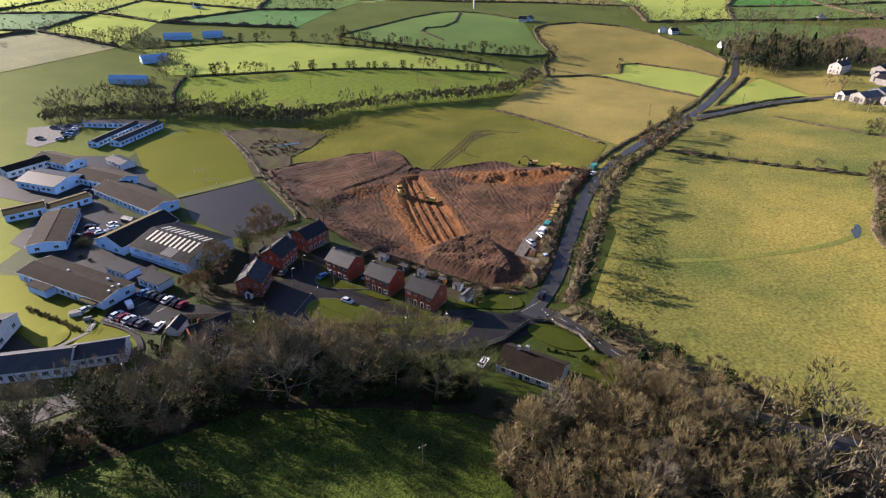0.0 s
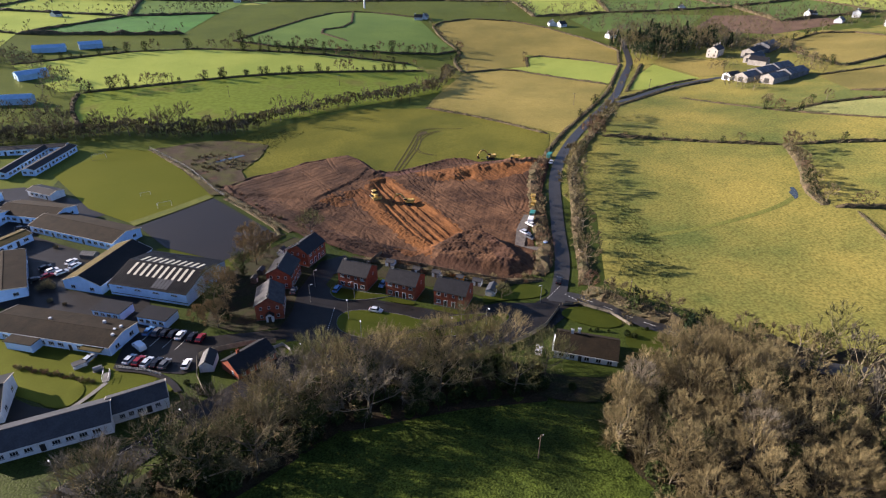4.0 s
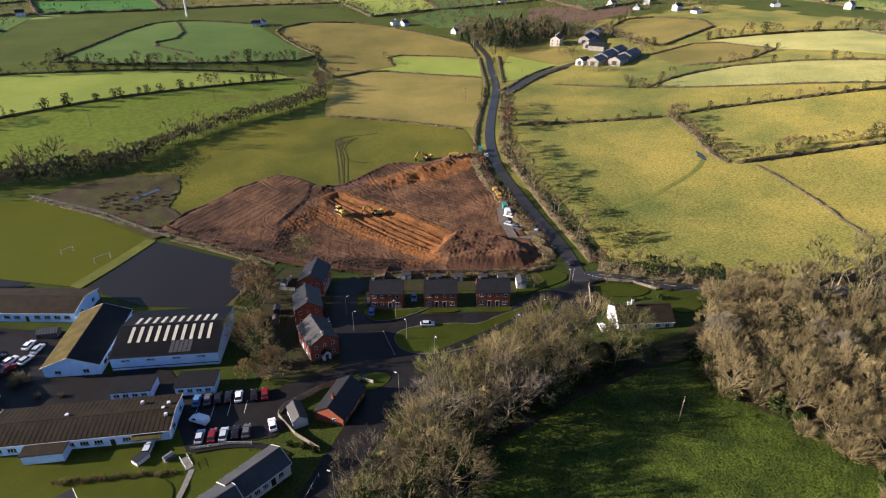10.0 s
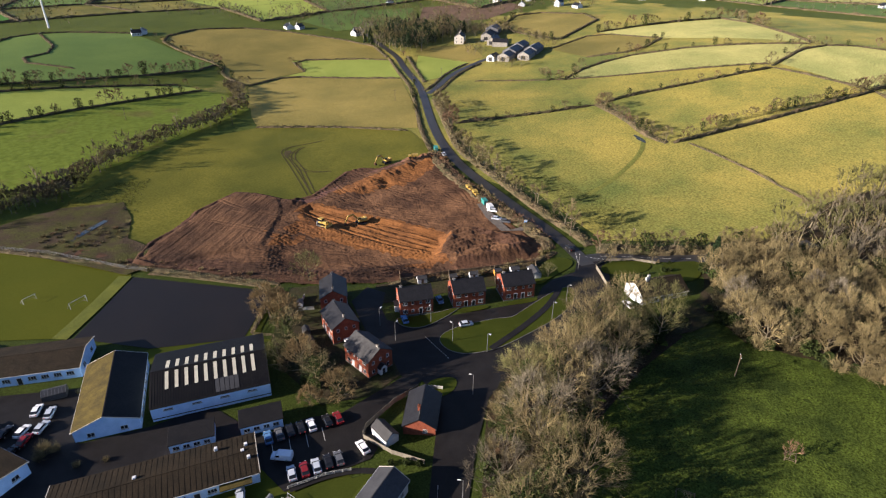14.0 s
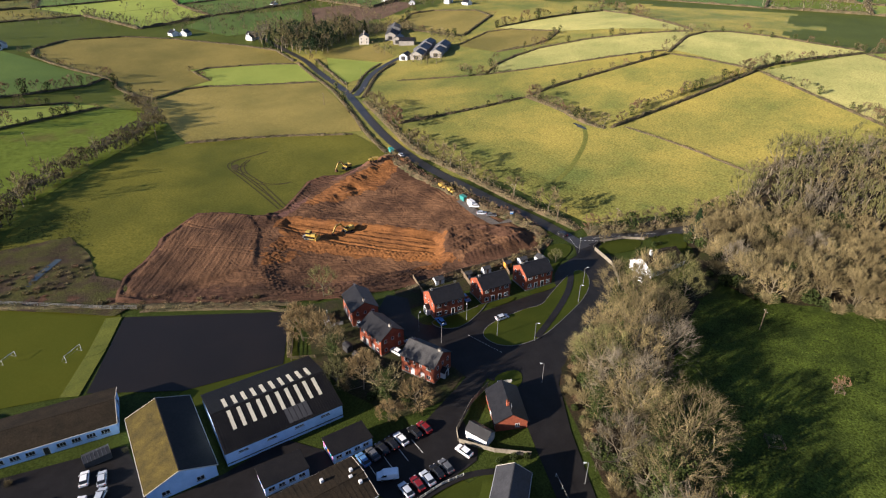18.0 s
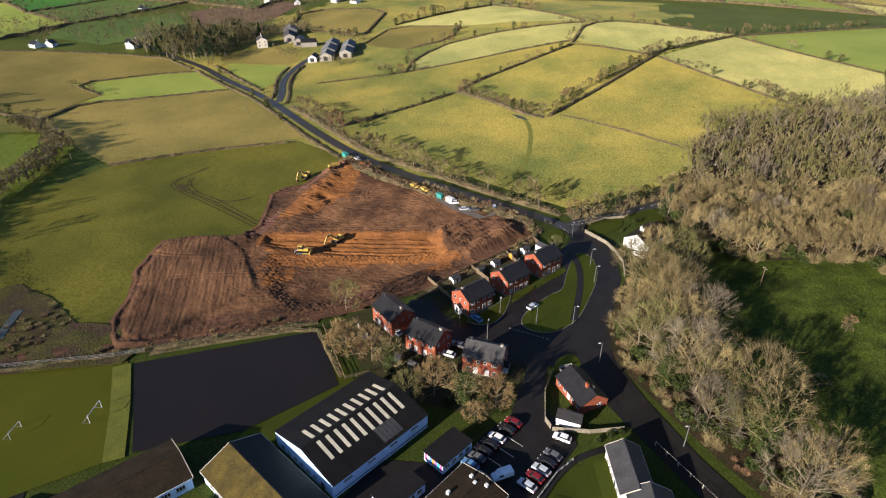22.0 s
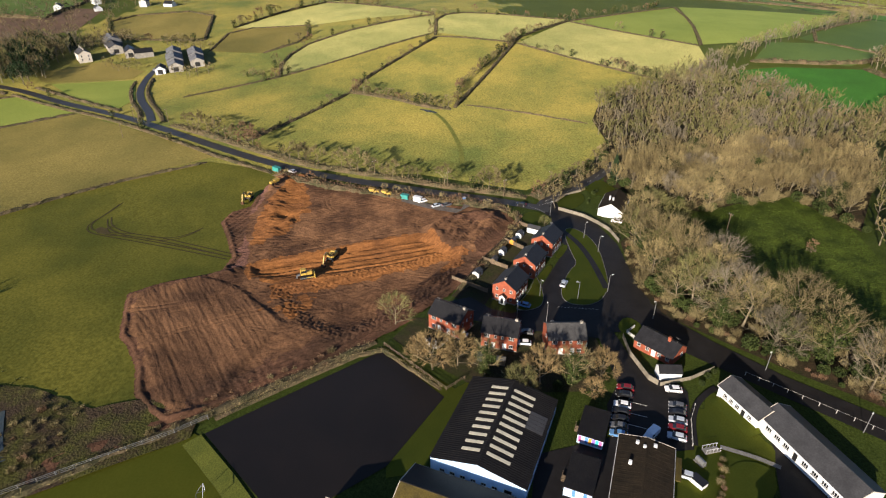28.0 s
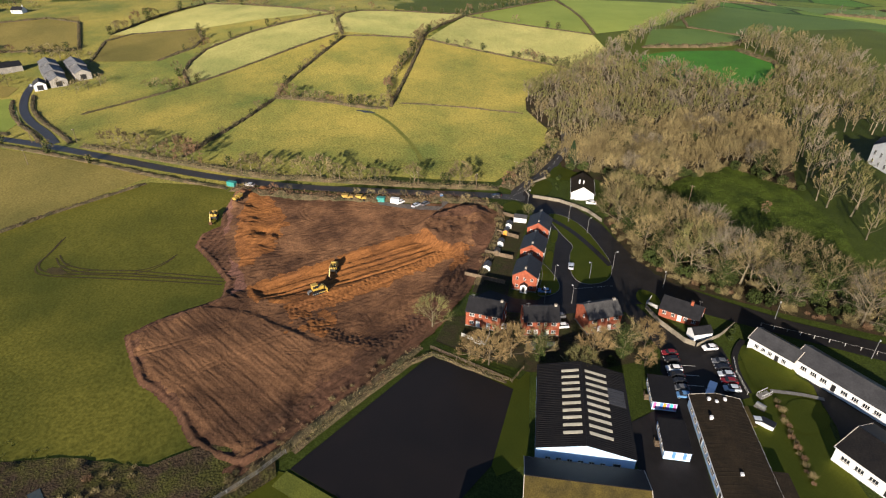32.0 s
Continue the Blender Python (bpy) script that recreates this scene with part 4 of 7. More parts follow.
def scatter(rng, poly, gap, most=9999):
    """Points in a polygon, no two nearer than about the gap."""
    xs, ys = [p[0] for p in poly], [p[1] for p in poly]
    gx, gy = np.meshgrid(np.arange(float(min(xs)), max(xs), gap), np.arange(float(min(ys)), max(ys), gap * 0.87))
    gx[1::2] += gap / 2
    gx = gx + rng.uniform(-0.33, 0.33, gx.shape) * gap
    gy = gy + rng.uniform(-0.33, 0.33, gy.shape) * gap
    keep = inside(poly, gx, gy)
    return list(zip(gx[keep].tolist(), gy[keep].tolist()))[:most]


def woodland(name, points, kinds, sizes, label, rng):
    """Many trees joined into one mass."""
    pieces = {}
    for (x, y) in points:
        for v, f, m in kinds[rng.randint(len(kinds))]:
            a, s = rng.uniform(0, 6.28), rng.uniform(*sizes)
            c, d = math.cos(a) * s, math.sin(a) * s
            w = np.stack([v[:, 0] * c - v[:, 1] * d + x, v[:, 0] * d + v[:, 1] * c + y, v[:, 2] * s + ground_z(x, y)], 1)
            pieces.setdefault(m.name, (m, []))[1].append((w, f))
    ob = tagged(new(name), label, "woodland", kind="stuff")
    for key in pieces:
        m, rows = pieces[key]
        tagged(part("branches" if "bark" not in key else "trunks", data(name, *merge(*rows), m), None, ob), kind="stuff")
    return ob


LOW = []
for k, m in enumerate((TWIG, TWIG_OLIVE, TWIG_GREY, TWIG_OLIVE)):
    t, c = bare_tree(60 + k, 12 + k, 8.0, 6, 5, 4, 4, 0.15, 0.22, 0.45)
    LOW.append([(*t, BARK), (*c, m)])
SCRUBBY = []
for k, m in enumerate((TWIG, TWIG_GREY, TWIG_DARK)):
    t, c = bare_tree(75 + k, 5.0, 5.4, 6, 5, 4, 4, 0.2, 0.04, 0.3)
    SCRUBBY.append([(*t, BARK), (*c, m)])
t, l = conifer(71, 12, 6)
LOW_FIR = [[(t[0], t[1], BARK), (l[0][::1], l[1], NEEDLE)]]


def hedge_mesh(line, tall, wide, per, width=0.11, step=2.0):
    """Bank and tangled brush of an uneven winter hedge along a line."""
    rng = np.random.RandomState(int(abs(line[0][0] * 7 + line[0][1])) % 9999)
    c = np.array([tuple(p) for p in resample([tuple(p) for p in curve(line, 1)], step)])
    d = unit(np.gradient(c, axis=0))
    s = np.stack([-d[:, 1], d[:, 0]], 1)
    h = tall * (0.75 + 0.35 * np.abs(lumps(c[:, 0], c[:, 1], 23, 5)) + rng.uniform(-0.15, 0.15, len(c)))
    ends = np.minimum(np.arange(len(c)), np.arange(len(c))[::-1]) * step
    h = h * np.clip(0.15 + ends / 5.0, 0, 1)
    ground = height(c[:, 0], c[:, 1])
    rows = []
    for off, up in ((-0.5, -0.1), (-0.38, 0.4), (-0.15, 0.66), (0.15, 0.68), (0.38, 0.4), (0.5, -0.1)):
        j = rng.uniform(-0.2, 0.2, (2, len(c))) * (up > 0)
        rows.append(np.column_stack([c + s * ((off + j[0]) * wide)[:, None], ground + h * (up + j[1])]))
    body = np.stack(rows, 1).reshape(-1, 3)
    i = (np.arange(len(c) - 1) * 6)[:, None] + np.arange(5)[None]
    f = np.stack([i, i + 1, i + 7, i + 6], -1).reshape(-1, 4)
    n = int(len(c) * step * per)
    i = rng.uniform(0, len(c) - 1.001, n)
    a = i.astype(int)
    k = (i - a)[:, None]
    base = c[a] + (c[a + 1] - c[a]) * k + s[a] * rng.uniform(-0.5, 0.5, (n, 1)) * wide
    z = ground[a] + h[a] * rng.uniform(0.2, 0.85, n)
    way = unit(np.column_stack([s[a] * rng.normal(size=(n, 1)) * 0.7, np.ones(n)]) + rng.normal(size=(n, 3)) * 0.4)
    return (body, f), sliver_cloud(rng, np.column_stack([base, z]), way, tall * rng.uniform(0.25, 0.6, n), np.full(n, width))


def hedge(*line, tall=1.9, wide=2.8, mat=None, per=16, label="dark clipped winter field hedge", name="hedge"):
    bank, brush = hedge_mesh(line, tall, wide, per)
    ob = tagged(new(name), label, "hedge", "field hedges")
    part("bank", data("bank", *bank, TWIG_DARK), None, ob)
    part("brush", data("brush", *brush, mat or TWIG_DARK), None, ob)
    return ob


def rushes(poly, gap, tall, mat, label, seed):
    """Tufts of rough grass scattered over a patch of pasture."""
    rng = np.random.RandomState(seed)
    pts = np.array(scatter(rng, poly, gap))
    pts = pts[rng.uniform(size=len(pts)) < np.clip(from_edge(poly, pts[:, 0], pts[:, 1]) / 6, 0.1, 0.8)]
    n = 14
    c = np.repeat(np.column_stack([pts, height(pts[:, 0], pts[:, 1]) + 0.1]), n, 0)
    c[:, :2] += rng.normal(size=(len(c), 2)) * 0.28
    way = unit(np.column_stack([rng.normal(size=(len(c), 2)) * 0.5, np.ones(len(c))]))
    v, f = sliver_cloud(rng, c, way, tall * rng.uniform(0.5, 1.2, len(c)), np.full(len(c), 0.12))
    tagged(new("rushes", data("rushes", v, f, mat)), label, "grass tufts", kind="stuff")


RUSH = material("dry_rush_tufts", (0.085, 0.085, 0.028), (0.045, 0.052, 0.015), 0.3, 0.9, grain=0.3)
rushes([(48, 157), (60, 182), (74, 214), (86, 208), (82, 176), (74, 150), (60, 140)], 1.5, 0.6, RUSH, "dark rush tufts in the corner of the pasture", 3)
rushes([(-104, 316), (-88, 336), (-60, 350), (-44, 340), (-62, 316), (-72, 296), (-84, 292)], 1.6, 0.6, RUSH, "dark rush tufts along the wet pasture edge", 4)
rushes([(-100, 78), (-60, 60), (-18, 48), (12, 54), (11, 86), (-16, 103), (-44, 104), (-72, 92)], 2.1, 0.3, PARK, "rough grass tussocks across the parkland", 5)
rng_t = np.random.RandomState(4)
ROADSIDE = [(-5, 124), (-39, 130), (-53, 125.5), (-67, 115), (-81, 104), (-97, 89.5), (-88, 80), (-64, 94), (-46, 106), (-38, 106), (-16, 107), (4, 105), (10, 111), (2, 118)]
for x, y in scatter(rng_t, ROADSIDE, 8.5):
    kind = (TREES + ROUND)[rng_t.choice([0, 1, 5, 6, 7, 8, 9, 10], p=[0.12, 0.12, 0.22, 0.22, 0.08, 0.08, 0.08, 0.08])]
    plant_tree(kind, x, y, rng_t.uniform(1.0, 1.55), rng_t.uniform(0, 6), "tall bare tree among ivy beside the road" if kind[2] else "tall bare tree with pale twigs beside the road", "roadside trees")
WOOD_A = [(37, 105), (46, 116), (60, 110), (66, 104), (66, 40), (52, 14), (35, 3), (12, 20), (-16, 43), (15, 49), (15, 72), (12, 88), (21, 99)]
for x, y in scatter(rng_t, WOOD_A, 5.9):
    kind = (TREES + BROOM)[rng_t.choice([0, 1, 5, 6, 7, 8, 9, 10, 11], p=[0.03, 0.03, 0.07, 0.05, 0.2, 0.14, 0.2, 0.08, 0.2])]
    plant_tree(kind, x, y, rng_t.uniform(0.7, 1.15), rng_t.uniform(0, 6), "dense bare woodland tree, twigs sunlit", "woodland trees")
woodland("woodland", scatter(rng_t, [(67, 105), (95, 102), (125, 99), (150, 88), (172, 60), (193, 30), (198, 0), (170, -13), (135, -31), (98, -39), (60, -21), (35, 3), (53, 13), (68, 40)], 7.3), LOW, (0.75, 1.3), "brown leafless woodland on the hillside", rng_t)
woodland("woodland", scatter(rng_t, [(-18, 42), (10, 19), (60, -22), (98, -41), (150, -117), (200, -113), (235, -160), (170, -190), (40, -110), (14, -60), (26, -20), (10, 2), (-20, 22), (-55, 25), (-62, 60), (-46, 51)], 9), LOW, (0.8, 1.2), "bare woodland round the mansion grounds", rng_t)
woodland("woodland", scatter(rng_t, [(204, 2), (222, -10), (290, -112), (410, -260), (450, -300), (395, -270), (268, -92), (225, -40), (212, -20)], 7.5), LOW, (0.7, 1.0), "narrow shelter belt along a far stream", rng_t)
woodland("woodland", scatter(rng_t, [(235, 505), (262, 480), (300, 470), (345, 480), (350, 530), (290, 580), (250, 560)], 8.5), LOW + LOW_FIR, (0.8, 1.2), "dark mixed trees round the farmstead", rng_t)
woodland("woodland", scatter(rng_t, [(-150, 352), (-115, 342), (-85, 340), (-62, 362), (-23, 386), (16, 397), (50, 420), (66, 455), (80, 485), (72, 492), (55, 440), (10, 408), (-25, 398), (-65, 376), (-85, 360), (-115, 362), (-150, 370), (-200, 366), (-240, 345), (-235, 332), (-200, 345)], 4.2), SCRUBBY * 3 + LOW[:1], (0.7, 1.4), "brown scrubby tree belt below the grazing", rng_t)


# ---- field boundaries ----
FAR_HEDGE = {}


def far_tree(kind, x, y, s, a):
    """Adds a tree to the joined ones of the distant hedges."""
    c, d = math.cos(a) * s, math.sin(a) * s
    for key, me in zip(("trunks", "branches", "ivy"), kind):
        if me:
            v, f = np.zeros(len(me.vertices) * 3, np.float32), np.zeros(len(me.loops), np.int32)
            me.vertices.foreach_get("co", v), me.loops.foreach_get("vertex_index", f)
            v = v.reshape(-1, 3)
            w = np.stack([v[:, 0] * c - v[:, 1] * d + x, v[:, 0] * d + v[:, 1] * c + y, v[:, 2] * s + ground_z(x, y)], 1)
            FAR_HEDGE.setdefault((key, me.materials[0].name), []).append((w, f.reshape(-1, len(me.loops) // len(me.polygons))))


def hedgerow_trees(line, gap, size, seed, group="hedgerow trees", ivy=0.35):
    rng = np.random.RandomState(seed)
    pts = resample(line, gap * 0.8)
    loose = max(1.5, gap * 0.45)
    for q in pts:
        if rng.uniform() < 0.8 and (math.hypot(q.x, q.y - 150) > 175 or group == ""):
            k = rng.choice([5, 6]) if rng.uniform() < ivy else rng.randint(5)
            way = unit(np.array([[line[-1][0] - line[0][0], line[-1][1] - line[0][1], 0.0]]))[0] * rng.uniform(-loose, loose)
            far_tree(SMALL[k], q.x + way[0] + rng.uniform(-0.8, 0.8), q.y + way[1] + rng.uniform(-0.8, 0.8), rng.uniform(*size) * 2.1 * rng.uniform(0.5, 1.2), rng.uniform(0, 6))
        elif rng.uniform() < 0.8:
            k = rng.choice([5, 6]) if rng.uniform() < ivy else rng.randint(5)
            plant_tree(SMALL[k], q.x + rng.uniform(-1.5, 1.5), q.y + rng.uniform(-1.5, 1.5), rng.uniform(*size) * 2.1, rng.uniform(0, 6),
                       "ivy-clad tree in a field hedge" if k > 4 else "small bare hedgerow tree", group)


hedge((113, 290), (150, 263), (186, 240))
hedge((188, 240), (172, 210), (157, 192), (153, 177), tall=2.6, wide=4.5, mat=TWIG, label="overgrown brown hedge with shrubs beside the drain")
hedge((155, 175), (220, 146), (292, 115), tall=2.2, wide=2.4)
hedge((187, 240), (214, 231), (260, 204), (304, 177), tall=2.0)
hedge((200, 350), (231, 292), (270, 238), (313, 181), tall=1.4)
hedge((160, 169), (146, 133), (126, 101), tall=1.2, wide=1.6, mat=TWIG, label="low broken hedge of brown grass")
hedge((292, 114), (244, 69), (197, 31), tall=1.5, mat=TWIG, label="low brown hedge across the pasture")
hedge((305, 177), (300, 146), (293, 118), tall=1.5)
hedge((294, 116), (317, 102), (371, 51), tall=2.2)
hedge((371, 51), (320, 12), (269, -28), tall=1.4)
hedge((308, 178), (374, 173), (398, 139), (379, 51), tall=1.6)
hedge((233, 292), (273, 298), (325, 277), (380, 174), tall=1.8)
hedge((302, 317), (328, 284), (380, 290), tall=1.8)
hedge((321, 365), (395, 362), (380, 290), tall=1.5)
hedge((396, 362), (470, 318), (517, 277), (384, 175), tall=2.2)
hedge((357, 380), (369, 463), (456, 500), (483, 401), (358, 379), tall=2.2)
hedge((372, 50), (406, -6), (451, -83), tall=1.8)
hedge((451, -84), (360, -61), (271, -30), tall=1.4)
hedge((400, -266), (290, -114), (225, -160), tall=1.5)
hedge((86, 303), (62, 346), (31, 378), tall=1.8, wide=2.2, label="thin brown hedge between pastures")
hedge((178, 409), (154, 449), (127, 491), (85, 482), tall=1.4)
hedge((217, 466), (201, 497), (159, 534), (146, 494), tall=1.4)
hedge((84, 483), (86, 523), (102, 549), (93, 603), (97, 665), (149, 688), tall=1.8)
hedge((149, 688), (206, 661), (249, 528), (222, 474), tall=1.8)
hedge((-192, 447), (-83, 474), (52, 487), tall=1.7, wide=2.0)
hedge((-263, 530), (-163, 580), (-43, 544), (46, 509), tall=1.8)
hedge((98, 556), (71, 541), (-57, 563), (-105, 602), tall=2.2)
hedge((-105, 602), (-14, 746), (28, 754), (89, 700), tall=1.8)
hedge((0, 590), (-30, 640), (10, 660), (20, 745), tall=1.6)
hedge((25, 163), (34, 175), (39.5, 197), (47, 222), (59, 253), (70, 266), tall=2.8, wide=6.5, mat=TWIG_RED, per=34, label="russet roadside scrub beside the building site")
hedge((38, 153), (43, 164), (49, 182), (62, 213), (71, 236), (80, 257), (100, 283), (122, 310), (146, 340), tall=2.4, wide=4.2, mat=TWIG, per=24, label="untrimmed brown roadside hedge")
hedge((70, 268), (90, 296), (116, 326), (141, 355), (167, 387), (197, 434), (221, 470), tall=1.5, label="clipped dark roadside field hedge")
hedge((152, 346), (174, 357), (198, 371), (223, 381), (252, 387), tall=1.5)
hedge((158, 362), (174, 368), (197, 382), (222, 392), (245, 397), tall=1.4)
hedge((178, 381), (210, 425), (236, 462), tall=1.7)
hedge((37, 150), (44, 140), (52, 128), (63, 117), (80, 103), tall=3.0, wide=6.5, mat=TWIG, per=30, label="thick bare scrub beside the lane")
hedge((26, 160), (16, 160.5), (4, 166.5), (-15, 178), (-31, 189), tall=1.6, wide=3.0, mat=TWIG, label="dry brown bank behind the gardens")
hedge((-56, 216), (-66, 230), (-81, 254), (-92, 270), (-106, 294), (-128, 328), tall=1.3, wide=2.6, mat=TWIG, label="brambles along the pitch fence")
hedge((128, -30), (98, -42), (150, -118), (198, -113), tall=3.0, wide=4)
hedge((224, -45), (207, -107), (226, -155), tall=3.4, wide=4)
hedge((-175, 376), (-190, 412), (-194, 446), tall=2.5, wide=3)
hedgerow_trees([(186, 238), (170, 207), (156, 188), (153, 178)], 4.0, (0.4, 0.75), 1)
hedgerow_trees([(164, 174), (195, 167), (216, 156), (240, 143), (262, 132), (288, 119)], 4.5, (0.32, 0.6), 2)
hedgerow_trees([(286, 124), (302, 112), (314, 102)], 4.0, (0.45, 0.75), 21, ivy=0.1)
hedgerow_trees([(236, 60), (222, 47), (211, 38), (194, 27)], 3.6, (0.35, 0.6), 22, ivy=0.5)
hedgerow_trees([(286, 107), (272, 90), (258, 77)], 8.0, (0.25, 0.4), 23)
hedgerow_trees([(197, 237), (215, 230), (240, 216), (270, 199), (302, 178)], 14.0, (0.3, 0.5), 24, ivy=0.6)
hedgerow_trees([(380, 58), (400, 20), (430, -40), (462, -70)], 9.0, (0.4, 0.7), 25)
hedgerow_trees([(372, 48), (330, 18), (290, -12)], 22.0, (0.3, 0.6), 26)
hedgerow_trees([(312, 180), (345, 178), (374, 172), (396, 140), (384, 70)], 15.0, (0.35, 0.6), 27)
hedgerow_trees([(233, 291), (273, 298), (325, 277), (355, 222), (380, 176)], 16.0, (0.3, 0.55), 28)
hedgerow_trees([(396, 362), (440, 336), (480, 308), (517, 277), (450, 228)], 9.0, (0.5, 0.9), 29)
hedgerow_trees([(113, 289), (150, 264), (180, 244)], 13.0, (0.25, 0.45), 30)
hedgerow_trees([(-260, 530), (-163, 578), (-43, 543), (44, 508)], 11.0, (0.45, 0.8), 31, ivy=0.5)
hedgerow_trees([(88, 486), (86, 523), (101, 549), (94, 603), (97, 662)], 14.0, (0.35, 0.7), 32)
hedgerow_trees([(315, 102), (342, 77), (368, 54)], 8.0, (0.35, 0.6), 3)
hedgerow_trees([(-190, 446), (-83, 473), (50, 487)], 8.0, (0.4, 0.8), 4, ivy=0.6)
hedgerow_trees([(40, 153), (50, 182), (64, 216), (74, 243), (86, 264), (110, 292), (135, 324)], 7.0, (0.5, 1.0), 5, "roadside hedge trees", 0.1)
hedgerow_trees([(38, 148), (46, 136), (55, 124), (66, 113), (84, 103)], 5.0, (0.45, 0.75), 6, "lane trees", 0.2)
hedgerow_trees([(26, 165), (38, 190), (52, 230), (66, 262)], 8.0, (0.25, 0.4), 7, "roadside scrub trees", 0.0)
hedgerow_trees([(220, 48), (205, 34), (198, 26)], 6.0, (0.35, 0.5), 8)
hedgerow_trees([(242, 318), (225, 300), (236, 288)], 6.0, (0.45, 0.6), 9)
hedgerow_trees([(380, 290), (330, 284), (318, 300)], 11.0, (0.4, 0.6), 10)
hedgerow_trees([(98, 556), (60, 545), (-57, 564), (-105, 602)], 7.0, (0.45, 0.85), 12)
hedgerow_trees([(350, 382), (362, 440), (372, 465), (455, 500)], 14.0, (0.5, 0.8), 13)
hedgerow_trees([(146, 494), (156, 532)], 9.0, (0.35, 0.5), 14)
hedgerow_trees([(118, 330), (150, 362), (186, 402), (228, 458)], 26.0, (0.4, 0.6), 15)

far_hedge = tagged(new("hedgerow_trees"), "bare and ivy-clad trees along the distant field hedges", "trees", kind="stuff")
for (key, mat_name), rows in FAR_HEDGE.items():
    tagged(part(key, data(key, *merge(*rows), bpy.data.materials[mat_name]), None, far_hedge), kind="stuff")


def far_fields():
    """The patchwork of hedged fields beyond the near farms."""
    rng = np.random.RandomState(12)
    core = [(-215, 340), (-205, 450), (-268, 535), (-120, 615), (-20, 765), (100, 715), (215, 675), (262, 600), (345, 560), (400, 500), (500, 505), (525, 280), (410, 170), (415, -5), (460, -85), (415, -270), (290, -410), (100, -280), (-120, -120), (-260, 100), (-240, 330)]
    gap = 118.0
    nodes = {}
    for i in range(-11, 17):
        for j in range(-9, 19):
            x, y = i * gap + j * 26 + rng.uniform(-34, 34), j * gap - i * 18 + 250 + rng.uniform(-34, 34)
            nodes[i, j] = (x, y)
    tones = [GREEN, GREEN, LIME, OLIVE, GREEN, PALE, LIME, EMERALD, ROUGH]
    lines = []
    for (i, j), a in nodes.items():
        if (i + 1, j + 1) not in nodes:
            continue
        quad = [a, nodes[i + 1, j], nodes[i + 1, j + 1], nodes[i, j + 1]]
        mx, my = sum(q[0] for q in quad) / 4, sum(q[1] for q in quad) / 4
        if math.hypot(mx - 40, my - 220) > 1500 or my < -500 or mx < -900:
            continue
        qx, qy = np.array([q[0] for q in quad]), np.array([q[1] for q in quad])
        if inside(core, qx, qy).any() or inside(core, np.array([mx]), np.array([my])).any():
            continue
        c = Vector((mx, my))
        drape("field", [tuple(c.lerp(Vector(q), 0.985)) for q in quad], tones[rng.randint(len(tones))], 0.2, 26.0, label="hedged green field in the far patchwork", category="field")
        lines += [(quad[0], quad[1]), (quad[0], quad[3])]
    banks, brush = [], []
    for a, b in lines:
        if rng.uniform() < 0.9:
            one, two = hedge_mesh((a, b), rng.uniform(2.4, 4.6), rng.uniform(3.5, 6.5), 2.5, 0.3, 6.0)
            banks.append(one), brush.append(two)
    far = tagged(new("hedges"), "dark hedges of the far field patchwork", "hedge", kind="stuff")
    tagged(part("banks", data("banks", *merge(*banks), TWIG_DARK), None, far), kind="stuff")
    tagged(part("brush", data("brush", *merge(*brush), TWIG_DARK), None, far), kind="stuff")
    trees = []
    for a, b in lines:
        n = rng.randint(3, 12)
        if rng.uniform() < 0.3:
            n += 14
        for t in rng.uniform(0, 1, n):
            spot = (a[0] + (b[0] - a[0]) * t + rng.uniform(-4, 4), a[1] + (b[1] - a[1]) * t + rng.uniform(-4, 4))
            if rng.uniform() < 1.6 - math.hypot(spot[0] - 40, spot[1] - 220) / 1000:
                trees.append(spot)
    cheap = []
    for k in range(3):
        tr, cr = bare_tree(80 + k, 10, 8.5, 3, 3, 3, 2, 0.5)
        cheap.append([(*tr, BARK), (*cr, (TWIG_GREY, TWIG_DARK, TWIG_OLIVE)[k])])
    woodland("hedgerow_trees", trees, cheap, (0.6, 1.3), "scattered bare trees along far hedges", rng)


hedge((-84, 254), (-72, 236.5), (-58.6, 215), (-66, 208.5), (-77, 198), tall=1.1, wide=1.7, mat=DRY, per=26, label="pale dry grass bank round the play court")
far_fields()
rng_f = np.random.RandomState(21)
FAR_TREES = []
for k in range(3):
    tr, cr = bare_tree(90 + k, 9, 8, 5, 4, 3, 2, 0.28)
    FAR_TREES.append([(*tr, BARK), (*cr, (TWIG, TWIG_DARK, TWIG)[k])])
woodland("woodland", scatter(rng_f, [(225, 690), (262, 575), (300, 585), (345, 555), (350, 500), (400, 490), (470, 515), (520, 440), (600, 480), (560, 620), (420, 720), (300, 760)], 17), FAR_TREES, (0.6, 1.2), "scattered bare trees among far houses and fields", rng_f)
woodland("woodland", scatter(rng_f, [(335, 470), (350, 440), (362, 470), (352, 500)], 8) + scatter(rng_f, [(255, 405), (275, 405), (300, 425), (285, 440)], 9), FAR_TREES, (0.6, 0.9), "bare trees round the farm buildings", rng_f)
woodland("woodland", scatter(rng_f, [(-330, 560), (-230, 500), (-215, 440), (-200, 440), (-205, 480), (-250, 540), (-300, 600)], 8) + scatter(rng_f, [(-245, 345), (-200, 352), (-178, 372), (-190, 410), (-215, 420), (-260, 380)], 9), FAR_TREES, (0.6, 1.1), "bare trees round the blue farm sheds", rng_f)

